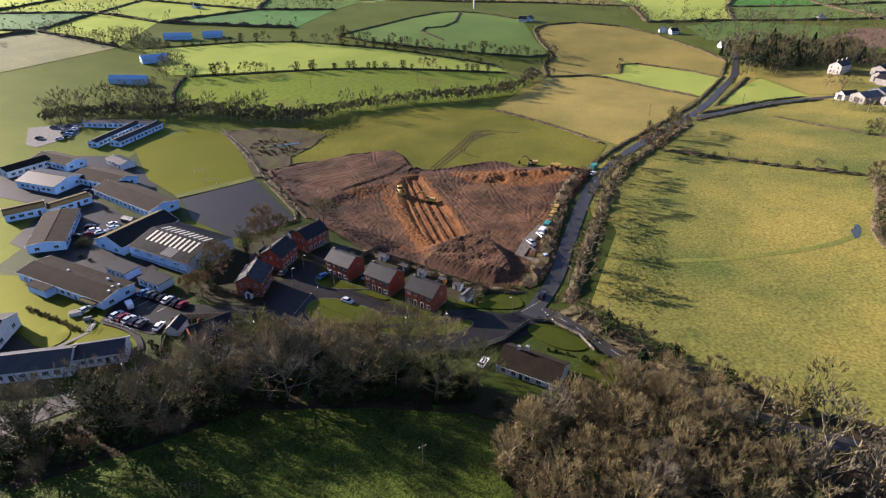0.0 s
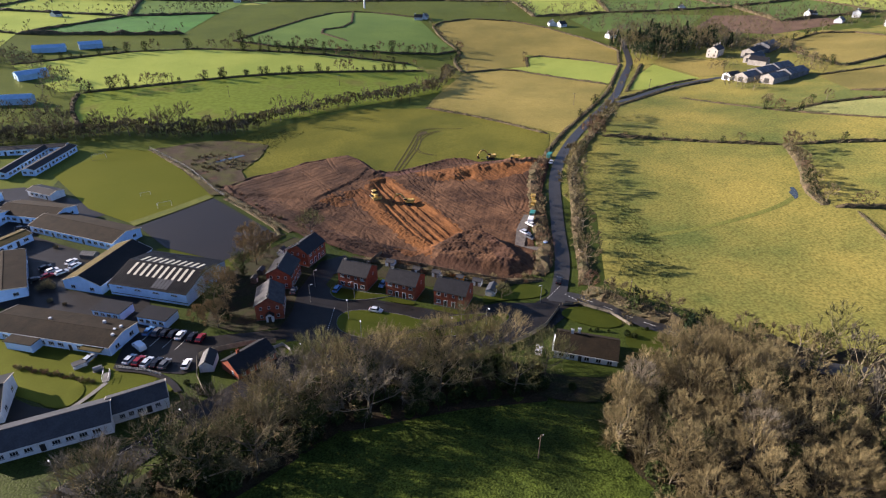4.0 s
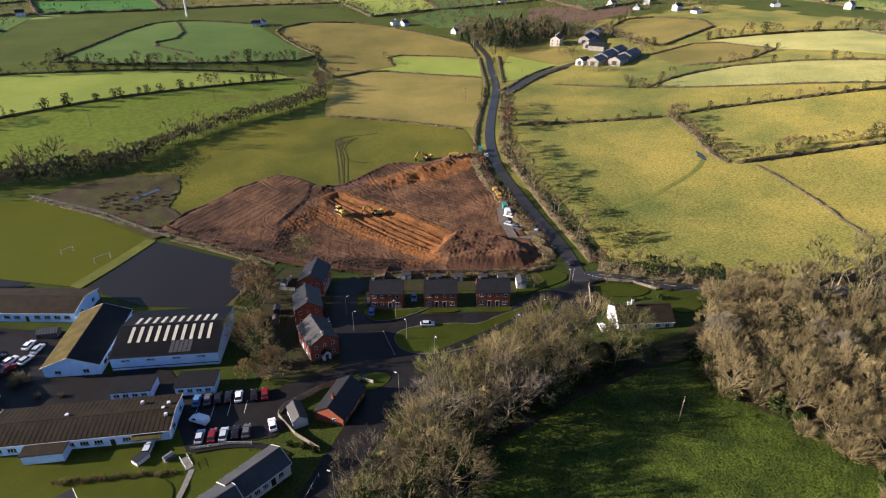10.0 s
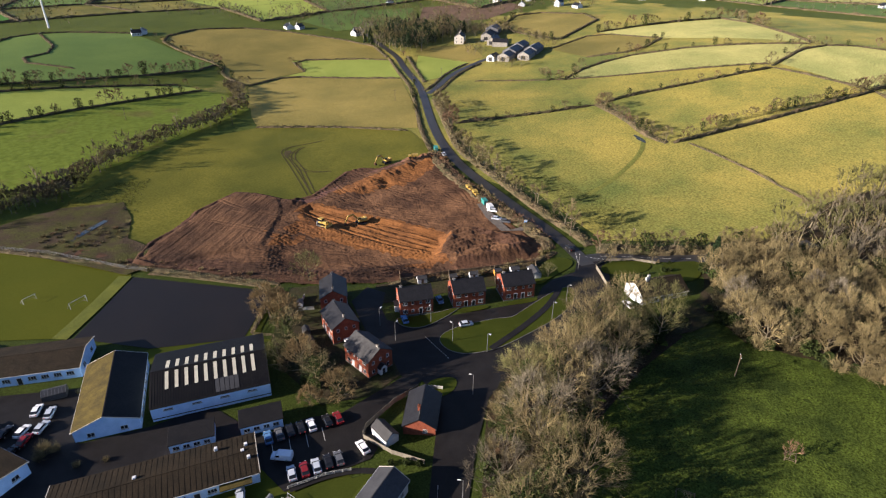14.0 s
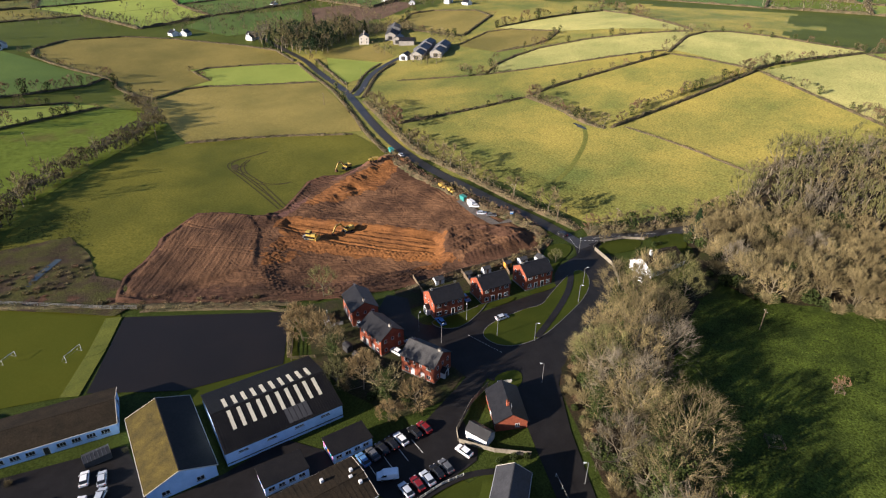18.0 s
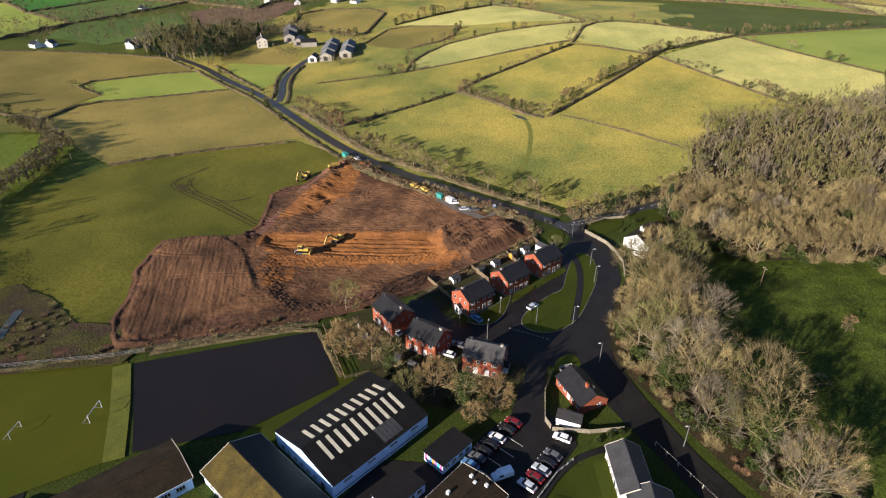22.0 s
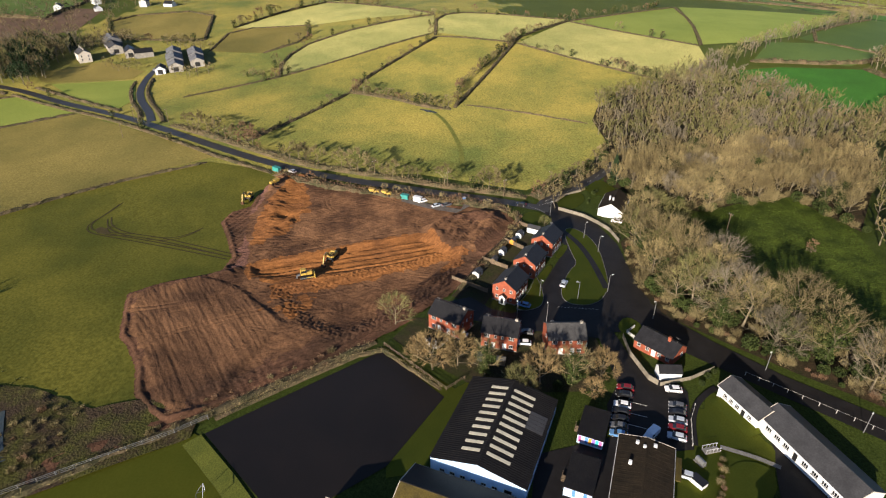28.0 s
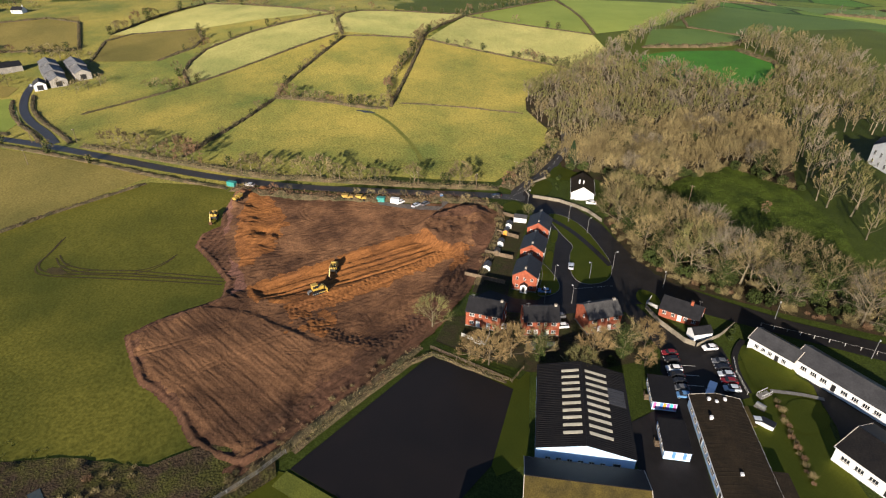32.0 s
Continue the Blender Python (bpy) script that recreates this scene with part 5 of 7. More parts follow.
far_spots = [(x, y) for x, y in scatter(rng_f, [(-520, 640), (-300, 780), (0, 800), (215, 705), (300, 720), (520, 560), (640, 330), (560, 120), (500, -40), (900, -300), (1100, 300), (900, 900), (200, 1150), (-600, 1100)], 15)
             if float(lumps(np.array(x), np.array(y) * 1.7, 210, 33)) > 0.55]
SPARSE = []
for k in range(3):
    tr, cr = bare_tree(190 + k, 9, 8.5, 3, 3, 3, 2, 0.5)
    SPARSE.append([(*tr, BARK), (*cr, (TWIG_GREY, TWIG_DARK, TWIG_OLIVE)[k])])
woodland("woodland", far_spots, SPARSE, (0.6, 1.2), "brown copses scattered among the far fields", rng_f)

DARK_ROUND = []
for k in range(2):
    tr, cr = bare_tree(95 + k, 10, 9, 6, 5, 4, 3, 0.3, 0.1)
    DARK_ROUND.append([(*tr, BARK), (*cr, NEEDLE)])
woodland("woodland", scatter(rng_f, [(262, 532), (252, 508), (239, 482), (236, 463), (253, 464), (300, 478), (340, 488), (350, 520), (300, 550)], 8), DARK_ROUND + FAR_TREES[:1] + LOW[:1], (0.9, 1.6), "dark rounded evergreen trees beside the road", rng_f)
woodland("woodland", scatter(rng_f, [(318, 470), (345, 440), (372, 440), (380, 470), (340, 500)], 8) + scatter(rng_f, [(318, 352), (334, 372), (350, 400), (342, 420), (325, 395)], 8) + scatter(rng_f, [(246, 376), (258, 362), (268, 350), (250, 340), (240, 358)], 9), FAR_TREES, (0.6, 1.1), "bare trees and scrub round the farmyard", rng_f)


# ---- buildings ----
def turn(x, y, yaw, z=None):
    return pose(x, y, ground_z(x, y) if z is None else z, 0, 0, yaw)


WINDOW_MESH = {}


def lattice(name, xs, zs, y0, y1, mat):
    """One frame of bars round openings: every second cell of the grid is open."""
    verts = [(x, y, z) for y in (y0, y1) for z in zs for x in xs]
    w, layer = len(xs), len(xs) * len(zs)
    solid = lambda i, k: 0 <= i < w - 1 and 0 <= k < len(zs) - 1 and not (i % 2 and k % 2)
    faces = []
    for k in range(len(zs) - 1):
        for i in range(w - 1):
            if not solid(i, k):
                continue
            a, b, c, d = k * w + i, k * w + i + 1, (k + 1) * w + i + 1, (k + 1) * w + i
            faces += [(a, b, c, d), (d + layer, c + layer, b + layer, a + layer)]
            for (p, q), (di, dk) in zip(((a, b), (b, c), (c, d), (d, a)), ((0, -1), (1, 0), (0, 1), (-1, 0))):
                if not solid(i + di, k + dk):
                    faces.append((q, p, p + layer, q + layer))
    me = bpy.data.meshes.new(name)
    me.from_pydata(verts, [], faces)
    me.materials.append(mat)
    return me


def window(parent, at, w, h, sill=True, frame_mat=None, bars=1, name="window"):
    """A window with frame, pane and sill; at: its middle on the wall, facing -y."""
    m = frame_mat or UPVC
    key = (round(w, 2), round(h, 2), m.name, bars)
    if key not in WINDOW_MESH:
        t = 0.065
        xs = [-w / 2, -w / 2 + t]
        for b in range(bars):
            x = -w / 2 + w * (b + 1) / (bars + 1)
            xs += [x - 0.035, x + 0.035]
        fr = lattice("window_frame", xs + [w / 2 - t, w / 2], [-h / 2, -h / 2 + t, h / 2 - t, h / 2], -0.05, 0.03, m)
        bm = boxes((-w / 2 + 0.04, -0.02, -h / 2 + 0.04, w / 2 - 0.04, 0.015, h / 2 - 0.04))
        pa = bpy.data.meshes.new("pane")
        bm.to_mesh(pa), bm.free(), pa.materials.append(GLASS)
        bm = boxes((-w / 2 - 0.08, -0.16, -h / 2 - 0.1, w / 2 + 0.08, 0.03, -h / 2))
        si = bpy.data.meshes.new("sill")
        bm.to_mesh(si), bm.free(), si.materials.append(KERB)
        WINDOW_MESH[key] = (fr, pa, si)
    fr, pa, si = WINDOW_MESH[key]
    ob = part(name, fr, None, parent)
    ob.matrix_basis = at
    part("pane", pa, None, ob)
    if sill:
        part("sill", si, None, ob)
    return ob


def door(parent, at, w=0.95, h=2.1, mat=None, surround=True):
    bm = boxes((-w / 2 - 0.12, -0.08, 0, -w / 2, 0.03, h + 0.12), (w / 2, -0.08, 0, w / 2 + 0.12, 0.03, h + 0.12), (-w / 2, -0.08, h, w / 2, 0.03, h + 0.12))
    ob = part("door_frame", bm, UPVC, parent, "white door surround")
    ob.matrix_basis = at
    part("door_leaf", boxes((-w / 2, -0.03, 0.02, w / 2, 0.02, h)), mat or BLACK, ob)
    return ob


def face(L, W, side, u, z):
    """A place on a wall: side f, b, l or r, u metres along it from its middle, z up."""
    return {"f": pose(u, -W / 2, z, 0, 0, 0), "b": pose(-u, W / 2, z, 0, 0, 180), "l": pose(-L / 2, -u, z, 0, 0, -90), "r": pose(L / 2, u, z, 0, 0, 90)}[side]


def shell(ob, L, W, eave, ridge, wall, roof, over=0.3, verge=0.2, thick=0.16, deep=1.2, fascia=None, ends=None):
    """Walls and a pitched roof, ridge along x. deep: how far the walls go below the floor."""
    h = W / 2
    prof = [(-h, -deep), (h, -deep), (h, eave), (0, ridge), (-h, eave)]
    bm = extrude(prof, -L / 2, L / 2)
    bmesh.ops.rotate(bm, verts=bm.verts, cent=(0, 0, 0), matrix=Matrix.Rotation(radians(90), 3, "Z"))
    part("wall", bm, wall, ob)
    s = (ridge - eave) / h
    for sign, name in ((-1, "roof_slope"), (1, "roof_slope")):
        e = h + over
        pts = [(0, ridge + 0.02), (sign * e, eave - s * over + 0.02), (sign * e, eave - s * over + thick), (0, ridge + thick + 0.03)]
        bm = extrude(pts, -L / 2 - verge, L / 2 + verge)
        bmesh.ops.rotate(bm, verts=bm.verts, cent=(0, 0, 0), matrix=Matrix.Rotation(radians(90), 3, "Z"))
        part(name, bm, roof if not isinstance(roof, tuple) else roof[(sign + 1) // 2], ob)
    part("ridge_cap", boxes((-L / 2 - verge, -0.14, ridge + thick - 0.02, L / 2 + verge, 0.14, ridge + thick + 0.09), bevel=0.03), roof if not isinstance(roof, tuple) else roof[0], ob)
    if fascia:
        for sign in (-1, 1):
            y = sign * (h + over)
            z = eave - s * over
            part("gutter", boxes((-L / 2 - verge, min(y, y + sign * 0.1), z - 0.08, L / 2 + verge, max(y, y + sign * 0.1), z + 0.06)), fascia, ob)
    return ob


def chimney(ob, x, y, z0, z1, mat=None):
    c = part("chimney", boxes((x - 0.38, y - 0.28, z0, x + 0.38, y + 0.28, z1), (x - 0.43, y - 0.33, z1, x + 0.43, y + 0.33, z1 + 0.12)), mat or BRICK, ob)
    bm = bmesh.new()
    for k in (-0.22, 0.22):
        tube(bm, (x + k, y, z1 + 0.12), (x + k, y, z1 + 0.55), 0.12, 0.1, 8)
    part("chimney_pot", bm, MOSS, c)


def brick_house(x, y, yaw, doors, label, L=10.3, W=8.0, porch=False, back=True, pale=False):
    ob = thing("house", label, "house", "brick estate houses", turn(x, y, yaw, ground_z(x, y) + 0.15))
    shell(ob, L, W, 5.4, 7.9, BRICK, SLATE_PALE if pale else SLATE, fascia=BLACK)
    part("plinth", boxes((-L / 2 - 0.04, -W / 2 - 0.04, -1.0, L / 2 + 0.04, W / 2 + 0.04, 0.3)), KERB, ob, "pale rendered plinth")
    chimney(ob, -L / 2 + 0.9, 0, 7.4, 8.5, STONE)
    for u in (-3.6, 3.6):
        window(ob, face(L, W, "f", u, 1.55), 1.5, 1.3, bars=2), window(ob, face(L, W, "f", u, 4.35), 1.4, 1.1, bars=2)
    for u in (-1.25, 1.25):
        window(ob, face(L, W, "f", u, 4.35), 0.75, 0.95, bars=0)
    for u in doors:
        door(ob, face(L, W, "f", u, 0.12))
    if len(doors) == 1:
        window(ob, face(L, W, "f", -1.25, 1.6), 0.8, 1.0, bars=0)
    if back:
        for u in (-3.5, 3.5):
            window(ob, face(L, W, "b", u, 4.35), 1.5, 1.1, bars=2), window(ob, face(L, W, "b", u, 1.55), 1.2, 1.1)
        for u in (-1.0, 1.0):
            window(ob, face(L, W, "b", u, 4.35), 0.7, 0.9, bars=0)
        door(ob, face(L, W, "b", -1.6, 0.12), mat=UPVC), door(ob, face(L, W, "b", 1.6, 0.12), mat=UPVC)
    for z in (1.6, 4.4):
        window(ob, face(L, W, "l", 2.4, z), 0.8, 1.0, bars=0), window(ob, face(L, W, "l", -2.4, z), 0.8, 1.0, bars=0)
    window(ob, face(L, W, "l", 0, 4.5), 0.7, 0.9, bars=0)
    window(ob, face(L, W, "r", 0.8, 4.4), 0.7, 0.9, bars=0)
    if porch:
        side = porch
        p = part("porch", extrude([(-1.1, -0.3), (1.1, -0.3), (1.1, 2.2), (0, 3.1), (-1.1, 2.2)], -1.3, 0.0), RENDER_W, ob, "white gabled porch")
        p.matrix_basis = face(L, W, side, 0, 0.1)
        bm = extrude([(-1.35, 2.05), (0, 3.15), (1.35, 2.05), (1.35, 2.2), (0, 3.32), (-1.35, 2.2)], -1.5, 0.0)
        part("porch_roof", bm, SLATE, p)
        part("porch_door", boxes((-0.45, -1.36, 0.0, 0.45, -1.28, 2.0)), BLACK, p)
    bm = bmesh.new()
    tube(bm, (L / 2 - 1.3, 0.2, 7.4), (L / 2 - 1.3, 0.2, 9.0), 0.03, 0.03, 6)
    for k in range(4):
        box(bm, L / 2 - 1.75 + k * 0.3, -0.25, 8.9, L / 2 - 1.71 + k * 0.3, 0.65, 8.94)
    box(bm, L / 2 - 1.85, 0.18, 8.88, L / 2 - 0.6, 0.22, 8.92)
    part("aerial", bm, STEEL, ob)
    return ob


brick_house(-34.3, 172.8, -33.5, (1.25,), "semi-detached red brick house with white gable porch", porch="l")
brick_house(-20.0, 163.6, -33.5, (-1.25, 1.25), "pair of red brick houses with twin front doors")
brick_house(-6.2, 154.6, -33.5, (-1.25, 1.25), "red brick house pair at the end of the row")
brick_house(-50.2, 193.4, 54, (-1.25, 1.25), "red brick house pair beside the building site", L=10.8)
brick_house(-58.2, 179.6, 72, (-1.25, 1.25), "red brick house pair backing onto bare trees")
brick_house(-62.0, 162.2, 87.5, (1.25,), "red brick house with weathered slate roof and porch", L=10.6, porch="l", pale=True)


def bungalow():
    ob = thing("bungalow", "red brick bungalow with dark tiled roof", "house", at=turn(-67, 136.2, 37.6, ground_z(-67, 136.2) + 0.1))
    L, W = 11.6, 7.6
    shell(ob, L, W, 2.6, 5.0, BRICK, SLATE, fascia=BLACK)
    for u in (-4.2, -1.6, 2.0, 4.4):
        window(ob, face(L, W, "b", u, 1.5), 1.1, 1.1)
        window(ob, face(L, W, "f", u, 1.5), 1.1, 1.1)
    door(ob, face(L, W, "f", 0.3, 0.05)), door(ob, face(L, W, "b", 0.3, 0.05), mat=UPVC)
    window(ob, face(L, W, "l", 1.4, 1.5), 1.0, 1.1), window(ob, face(L, W, "r", 1.4, 1.5), 1.0, 1.1)
    chimney(ob, -2.5, 0.4, 4.6, 6.0)
    bm = bmesh.new()
    tube(bm, (-4.5, 0, 4.9), (-4.5, 0, 6.8), 0.03, 0.03, 6)
    box(bm, -5.1, -0.02, 6.7, -3.9, 0.02, 6.74)
    part("aerial", bm, STEEL, ob)
    g = thing("garage", "small white rendered garage with slate roof", "garage", at=turn(-77.4, 138.0, 84))
    shell(g, 5.8, 3.5, 2.3, 3.6, RENDER_W, SLATE, over=0.15, verge=0.15)
    part("garage_door", boxes((-2.93, -1.1, 0, -2.88, 1.1, 2.0)), UPVC, g)


bungalow()


def cottage():
    ob = thing("cottage", "long white cottage with dark tiled roof", "house", at=turn(22.4, 119.9, -29, ground_z(22.4, 119.9) - 0.1))
    L, W = 16.5, 9.6
    shell(ob, L, W, 2.7, 5.5, RENDER_W, MOSS, fascia=RENDER_W)
    for u in (-6.3, -3.4, 0.4, 3.4, 6.3):
        window(ob, face(L, W, "f", u, 1.5), 1.3, 1.2)
        window(ob, face(L, W, "b", u, 1.5), 1.3, 1.2)
    door(ob, face(L, W, "f", -1.4, 0.05)), door(ob, face(L, W, "b", 1.8, 0.05))
    chimney(ob, -4.2, 0.0, 5.0, 6.7, RENDER_W), chimney(ob, -2.4, 1.6, 4.4, 6.3, RENDER_W)
    part("lean_to", boxes((-8.9, -2.0, -0.5, -8.27, 3.0, 2.1)), RENDER_W, ob)
    part("terrace", boxes((-8.2, -8.3, -0.8, 8.6, -4.85, 0.05)), KERB, ob, "paved terrace")
    shed = thing("garden_shed", "pale blue-white steel garden shed", "shed", at=turn(7.0, 156.3, 57))
    shell(shed, 5.0, 3.0, 2.1, 2.9, RENDER_W, GREYROOF, over=0.1, verge=0.1)
    part("shed_door", boxes((-2.56, -0.6, 0, -2.5, 0.6, 1.9)), UPVC, shed)


cottage()


def sports_hall():
    ob = thing("sports_hall", "dark ribbed sports hall roof with pale rooflights", "hall", at=turn(-95.0, 186.3, -26.6, -0.75))
    L, W, eave, ridge = 27.8, 21.6, 4.4, 6.9
    shell(ob, L, W, eave, ridge, RENDER_B, DARKROOF, over=0.25, verge=0.15)
    s = (ridge - eave) / (W / 2)
    rib = bmesh.new()
    for k in range(46):
        x = -L / 2 + 0.3 + k * 0.6
        for sign in (-1, 1):
            m = Matrix.Translation((x, sign * W / 4, (ridge + eave) / 2 + 0.2)) @ Matrix.Rotation(-sign * math.atan(s), 4, "X")
            box(rib, -0.06, -W / 4 - 0.1, -0.03, 0.06, W / 4 + 0.1, 0.035, turn=m)
    part("roof_ribs", rib, DARKROOF, ob)
    for k in range(10):
        x = 10.6 - k * 2.3
        for sign, a, b in ((-1, 0.7, 6.2), (1, 0.7, 5.0)):
            c = (a + b) / 2
            m = Matrix.Translation((x, sign * c, ridge - s * c + 0.24)) @ Matrix.Rotation(-sign * math.atan(s), 4, "X")
            q = part("rooflight", box(bmesh.new(), -0.42, -(b - a) / 2, -0.03, 0.42, (b - a) / 2, 0.05), SKYLIGHT, ob)
            q.matrix_basis = m
    for k in range(5):
        c = 8.2
        q = part("weathered_sheet", box(bmesh.new(), -0.5, -2.1, -0.03, 0.5, 2.1, 0.04), GREYROOF, ob, "paler weathered roof sheet")
        q.matrix_basis = Matrix.Translation((1.6 + k * 1.15, -c, ridge - s * c + 0.22)) @ Matrix.Rotation(math.atan(s), 4, "X")
    for k in range(6):
        window(ob, face(L, W, "l", -8 + k * 2.4, 1.6), 1.2, 0.9)
    door(ob, face(L, W, "l", 7.0, 0.1), 1.6, 2.2)
    for k in range(4):
        window(ob, face(L, W, "f", -10 + k * 6.5, 3.4), 2.2, 0.5)
    part("band", boxes((-L / 2 - 0.02, -W / 2 - 0.05, 1.0, L / 2 + 0.02, -W / 2 - 0.005, 1.25)), BLACK, ob)


sports_hall()


def block(x, y, yaw, L, W, eave, ridge, wall, roof, label, lit=("f", "b"), gap=3.0, lift=0.0, name="classroom_block", ends=(), group="school blocks"):
    ob = thing(name, label, "school building", group, turn(x, y, yaw, ground_z(x, y) + lift))
    shell(ob, L, W, eave, ridge, wall, roof, over=0.35, verge=0.25, fascia=UPVC)
    n = int((L - 2) / gap)
    for side in lit:
        for k in range(n):
            u = (k - (n - 1) / 2) * gap
            if k % 5 == 3:
                door(ob, face(L, W, side, u, 0.05), 1.1, 2.1)
            else:
                window(ob, face(L, W, side, u, eave * 0.52), gap * 0.62, 1.15, bars=2)
    for side in ends:
        for u in (-W / 4, W / 4):
            window(ob, face(L, W, side, u, 1.7), 1.6, 1.1)
    slope = math.atan2(ridge - eave, W / 2)
    reach = (W / 2 + 0.35) / math.cos(slope)
    for x in (-L / 2 - 0.3, L / 2 + 0.3):
        for sign in (-1, 1):
            board = part("verge_board", boxes((-0.06, 0, -0.14, 0.06, reach, 0.06)), CREAM, ob)
            board.matrix_basis = Matrix.Translation((x, 0, ridge + 0.16)) @ Matrix.Rotation(radians(0 if sign > 0 else 180), 4, "Z") @ Matrix.Rotation(-slope, 4, "X")
    return ob


s1 = block(-119.6, 161.8, -25, 40, 11.5, 3.3, 4.3, RENDER_B, MOSS, "long white classroom block with mossy felt roof", ends=("r",))
part("entrance_wing", boxes((-10, -9.2, -0.5, -1.5, -5.6, 3.0)), RENDER_B, s1, "flat-roofed entrance wing")
part("wing_roof", boxes((-10.3, -9.5, 3.0, -1.2, -5.5, 3.2)), MOSS, s1)
for k in range(37):
    for side in (-1, 1):
        rib = part("roof_rib", boxes((-0.05, 0, 0, 0.05, 5.9, 0.04)), MOSS, s1)
        rib.matrix_basis = Matrix.Translation((-19.6 + k * 1.09, 0, 4.47)) @ Matrix.Rotation(radians(0 if side > 0 else 180), 4, "Z") @ Matrix.Rotation(-math.atan2(1.0, 5.75), 4, "X")
part("porch_roof", boxes((12, -7.6, 2.6, 18.5, -5.6, 2.8)), MOSS_G, s1, "mossy porch roof")
for k, (vx, vy) in enumerate(((18.2, 2.0), (17.4, 0.4), (18.5, -1.8), (12, 3), (-4, 1))):
    part("roof_vent", boxes((vx - 0.35, vy - 0.35, 3.6, vx + 0.35, vy + 0.35, 4.75), bevel=0.05), UPVC, s1)
# mossy on both slopes; shade on the east one is put in as DARKROOF
block(-115.7, 197.2, 64, 25, 14, 3.5, 6.2, RENDER_B, (DARKROOF, MOSS_G), "pale blue gabled hall with moss-green roof, east slope coloured as shaded", ends=("l",))
block(-132, 229.5, -33, 41, 13, 3.3, 4.9, RENDER_B, MOSS, "long classroom block with brown mossy roof", ends=("r",))
block(-155, 249.5, -24, 26, 13, 3.4, 5.0, RENDER_B, MOSS, "classroom block with brown mossy roof", ends=("r",))
block(-177, 245, -18, 22, 15, 3.6, 5.4, RENDER_B, DARKROOF, "gabled school hall with dark roof", ends=("r", "l"))
block(-188, 271, -25, 24, 10, 3.3, 4.6, RENDER_B, MOSS, "low classroom block with brown mossy roof", ends=("r",))
block(-199, 262, 60, 20, 9, 3.3, 4.6, RENDER_W, MOSS, "white classroom block with mossy roof", ends=("l",))
block(-157, 222.5, 53, 17, 6.5, 2.9, 3.5, RENDER_B, MOSS_G, "narrow covered walkway block with mossy roof")
block(-169, 214, 38, 14, 8, 3.1, 4.0, RENDER_B, MOSS_G, "low classroom block with mossy roof")
block(-147.5, 198, 109.6, 29, 12, 3.3, 4.2, RENDER_B, MOSS, "dark low-pitched classroom block", ends=("l",))
block(-182.5, 315, 79, 37, 5.2, 3.0, 3.8, RENDER_B, DARKROOF, "narrow single-storey wing with felt roof", ends=("l",))
block(-171, 316, 76, 35, 6, 3.0, 3.8, RENDER_B, DARKROOF, "narrow single-storey wing beside the pitch", ends=("l",))
block(-189, 334, 0, 40, 6, 3.0, 3.7, RENDER_B, DARKROOF, "long low wing joining two classroom wings")
block(-159, 272, -35, 14, 6.5, 2.8, 3.6, RENDER_W, DARKROOF, "small mobile classroom beside the grass pitch")
block(-91.4, 124.3, 16, 12.4, 6.8, 3.1, 4.9, RENDER_W, GREYROOF, "white block with grey sheet roof", lift=0.45, gap=1.9)
block(-108.2, 118.2, 12, 24.5, 8.6, 3.1, 5.2, RENDER_W, GREYROOF, "long white block with grey sheet roof beside the road", lift=0.45, gap=2.6)
block(-135, 130.5, 10, 26, 14, 3.6, 6.0, RENDER_W, DARKROOF, "dark-roofed white hall beside the lawn", ends=("r",))


def hut(x, y, mural, label):
    ob = thing("mobile_classroom", label, "school building", "mobile classrooms", turn(x, y, -27))
    L, W = 9.6, 5.8
    part("wall", boxes((-L / 2, -W / 2, 0.35, L / 2, W / 2, 3.0)), RENDER_B, ob)
    part("roof", boxes((-L / 2 - 0.25, -W / 2 - 0.25, 3.0, L / 2 + 0.25, W / 2 + 0.25, 3.22), bevel=0.04), DARKROOF, ob, "flat black felt roof")
    part("skirting", boxes((-L / 2 + 0.1, -W / 2 + 0.1, -0.5, L / 2 - 0.1, W / 2 - 0.1, 0.35)), BLACK, ob)
    for k in range(4):
        window(ob, face(L, W, "f", -3.4 + k * 2.2, 1.9), 1.4, 1.0), window(ob, face(L, W, "b", -3.4 + k * 2.2, 1.9), 1.4, 1.0)
    rng = random.Random(int(x))
    for k in range(7):
        a = -W / 2 + 0.15 + k * 0.79
        part("mural_panel", boxes((-L / 2 - 0.03, a, 0.8, -L / 2 - 0.005, a + 0.72, 2.7)), mural[k % len(mural)], ob, "painted mural panel")
    s = part("steps", boxes(*[(-1.2 + k * 0.3, W / 2 + 0.02, -0.3, -0.9 + k * 0.3, W / 2 + 1.2, 0.18 * (k + 1)) for k in range(4)]), TIMBER, ob, "timber access steps")
    part("handrail", boxes((-1.2, W / 2 + 1.15, 0, -1.12, W / 2 + 1.22, 1.4), (0.2, W / 2 + 1.15, 0, 0.28, W / 2 + 1.22, 1.7), (-1.2, W / 2 + 1.15, 1.35, 0.28, W / 2 + 1.22, 1.45)), TIMBER, s)
    return ob


MURALS = [material("mural_" + n, c, None, 1.5, 0.7) for n, c in (("pink", (0.55, 0.12, 0.3)), ("teal", (0.05, 0.4, 0.42)), ("violet", (0.2, 0.12, 0.45)), ("orange", (0.6, 0.25, 0.04)), ("blue", (0.08, 0.2, 0.55)), ("lilac", (0.5, 0.42, 0.65)))]
hut(-94.5, 163.2, MURALS, "mobile classroom with black flat roof and bright mural")
hut(-108.3, 169.9, [MURALS[5], MURALS[4], UPVC], "mobile classroom with lilac and blue mural")


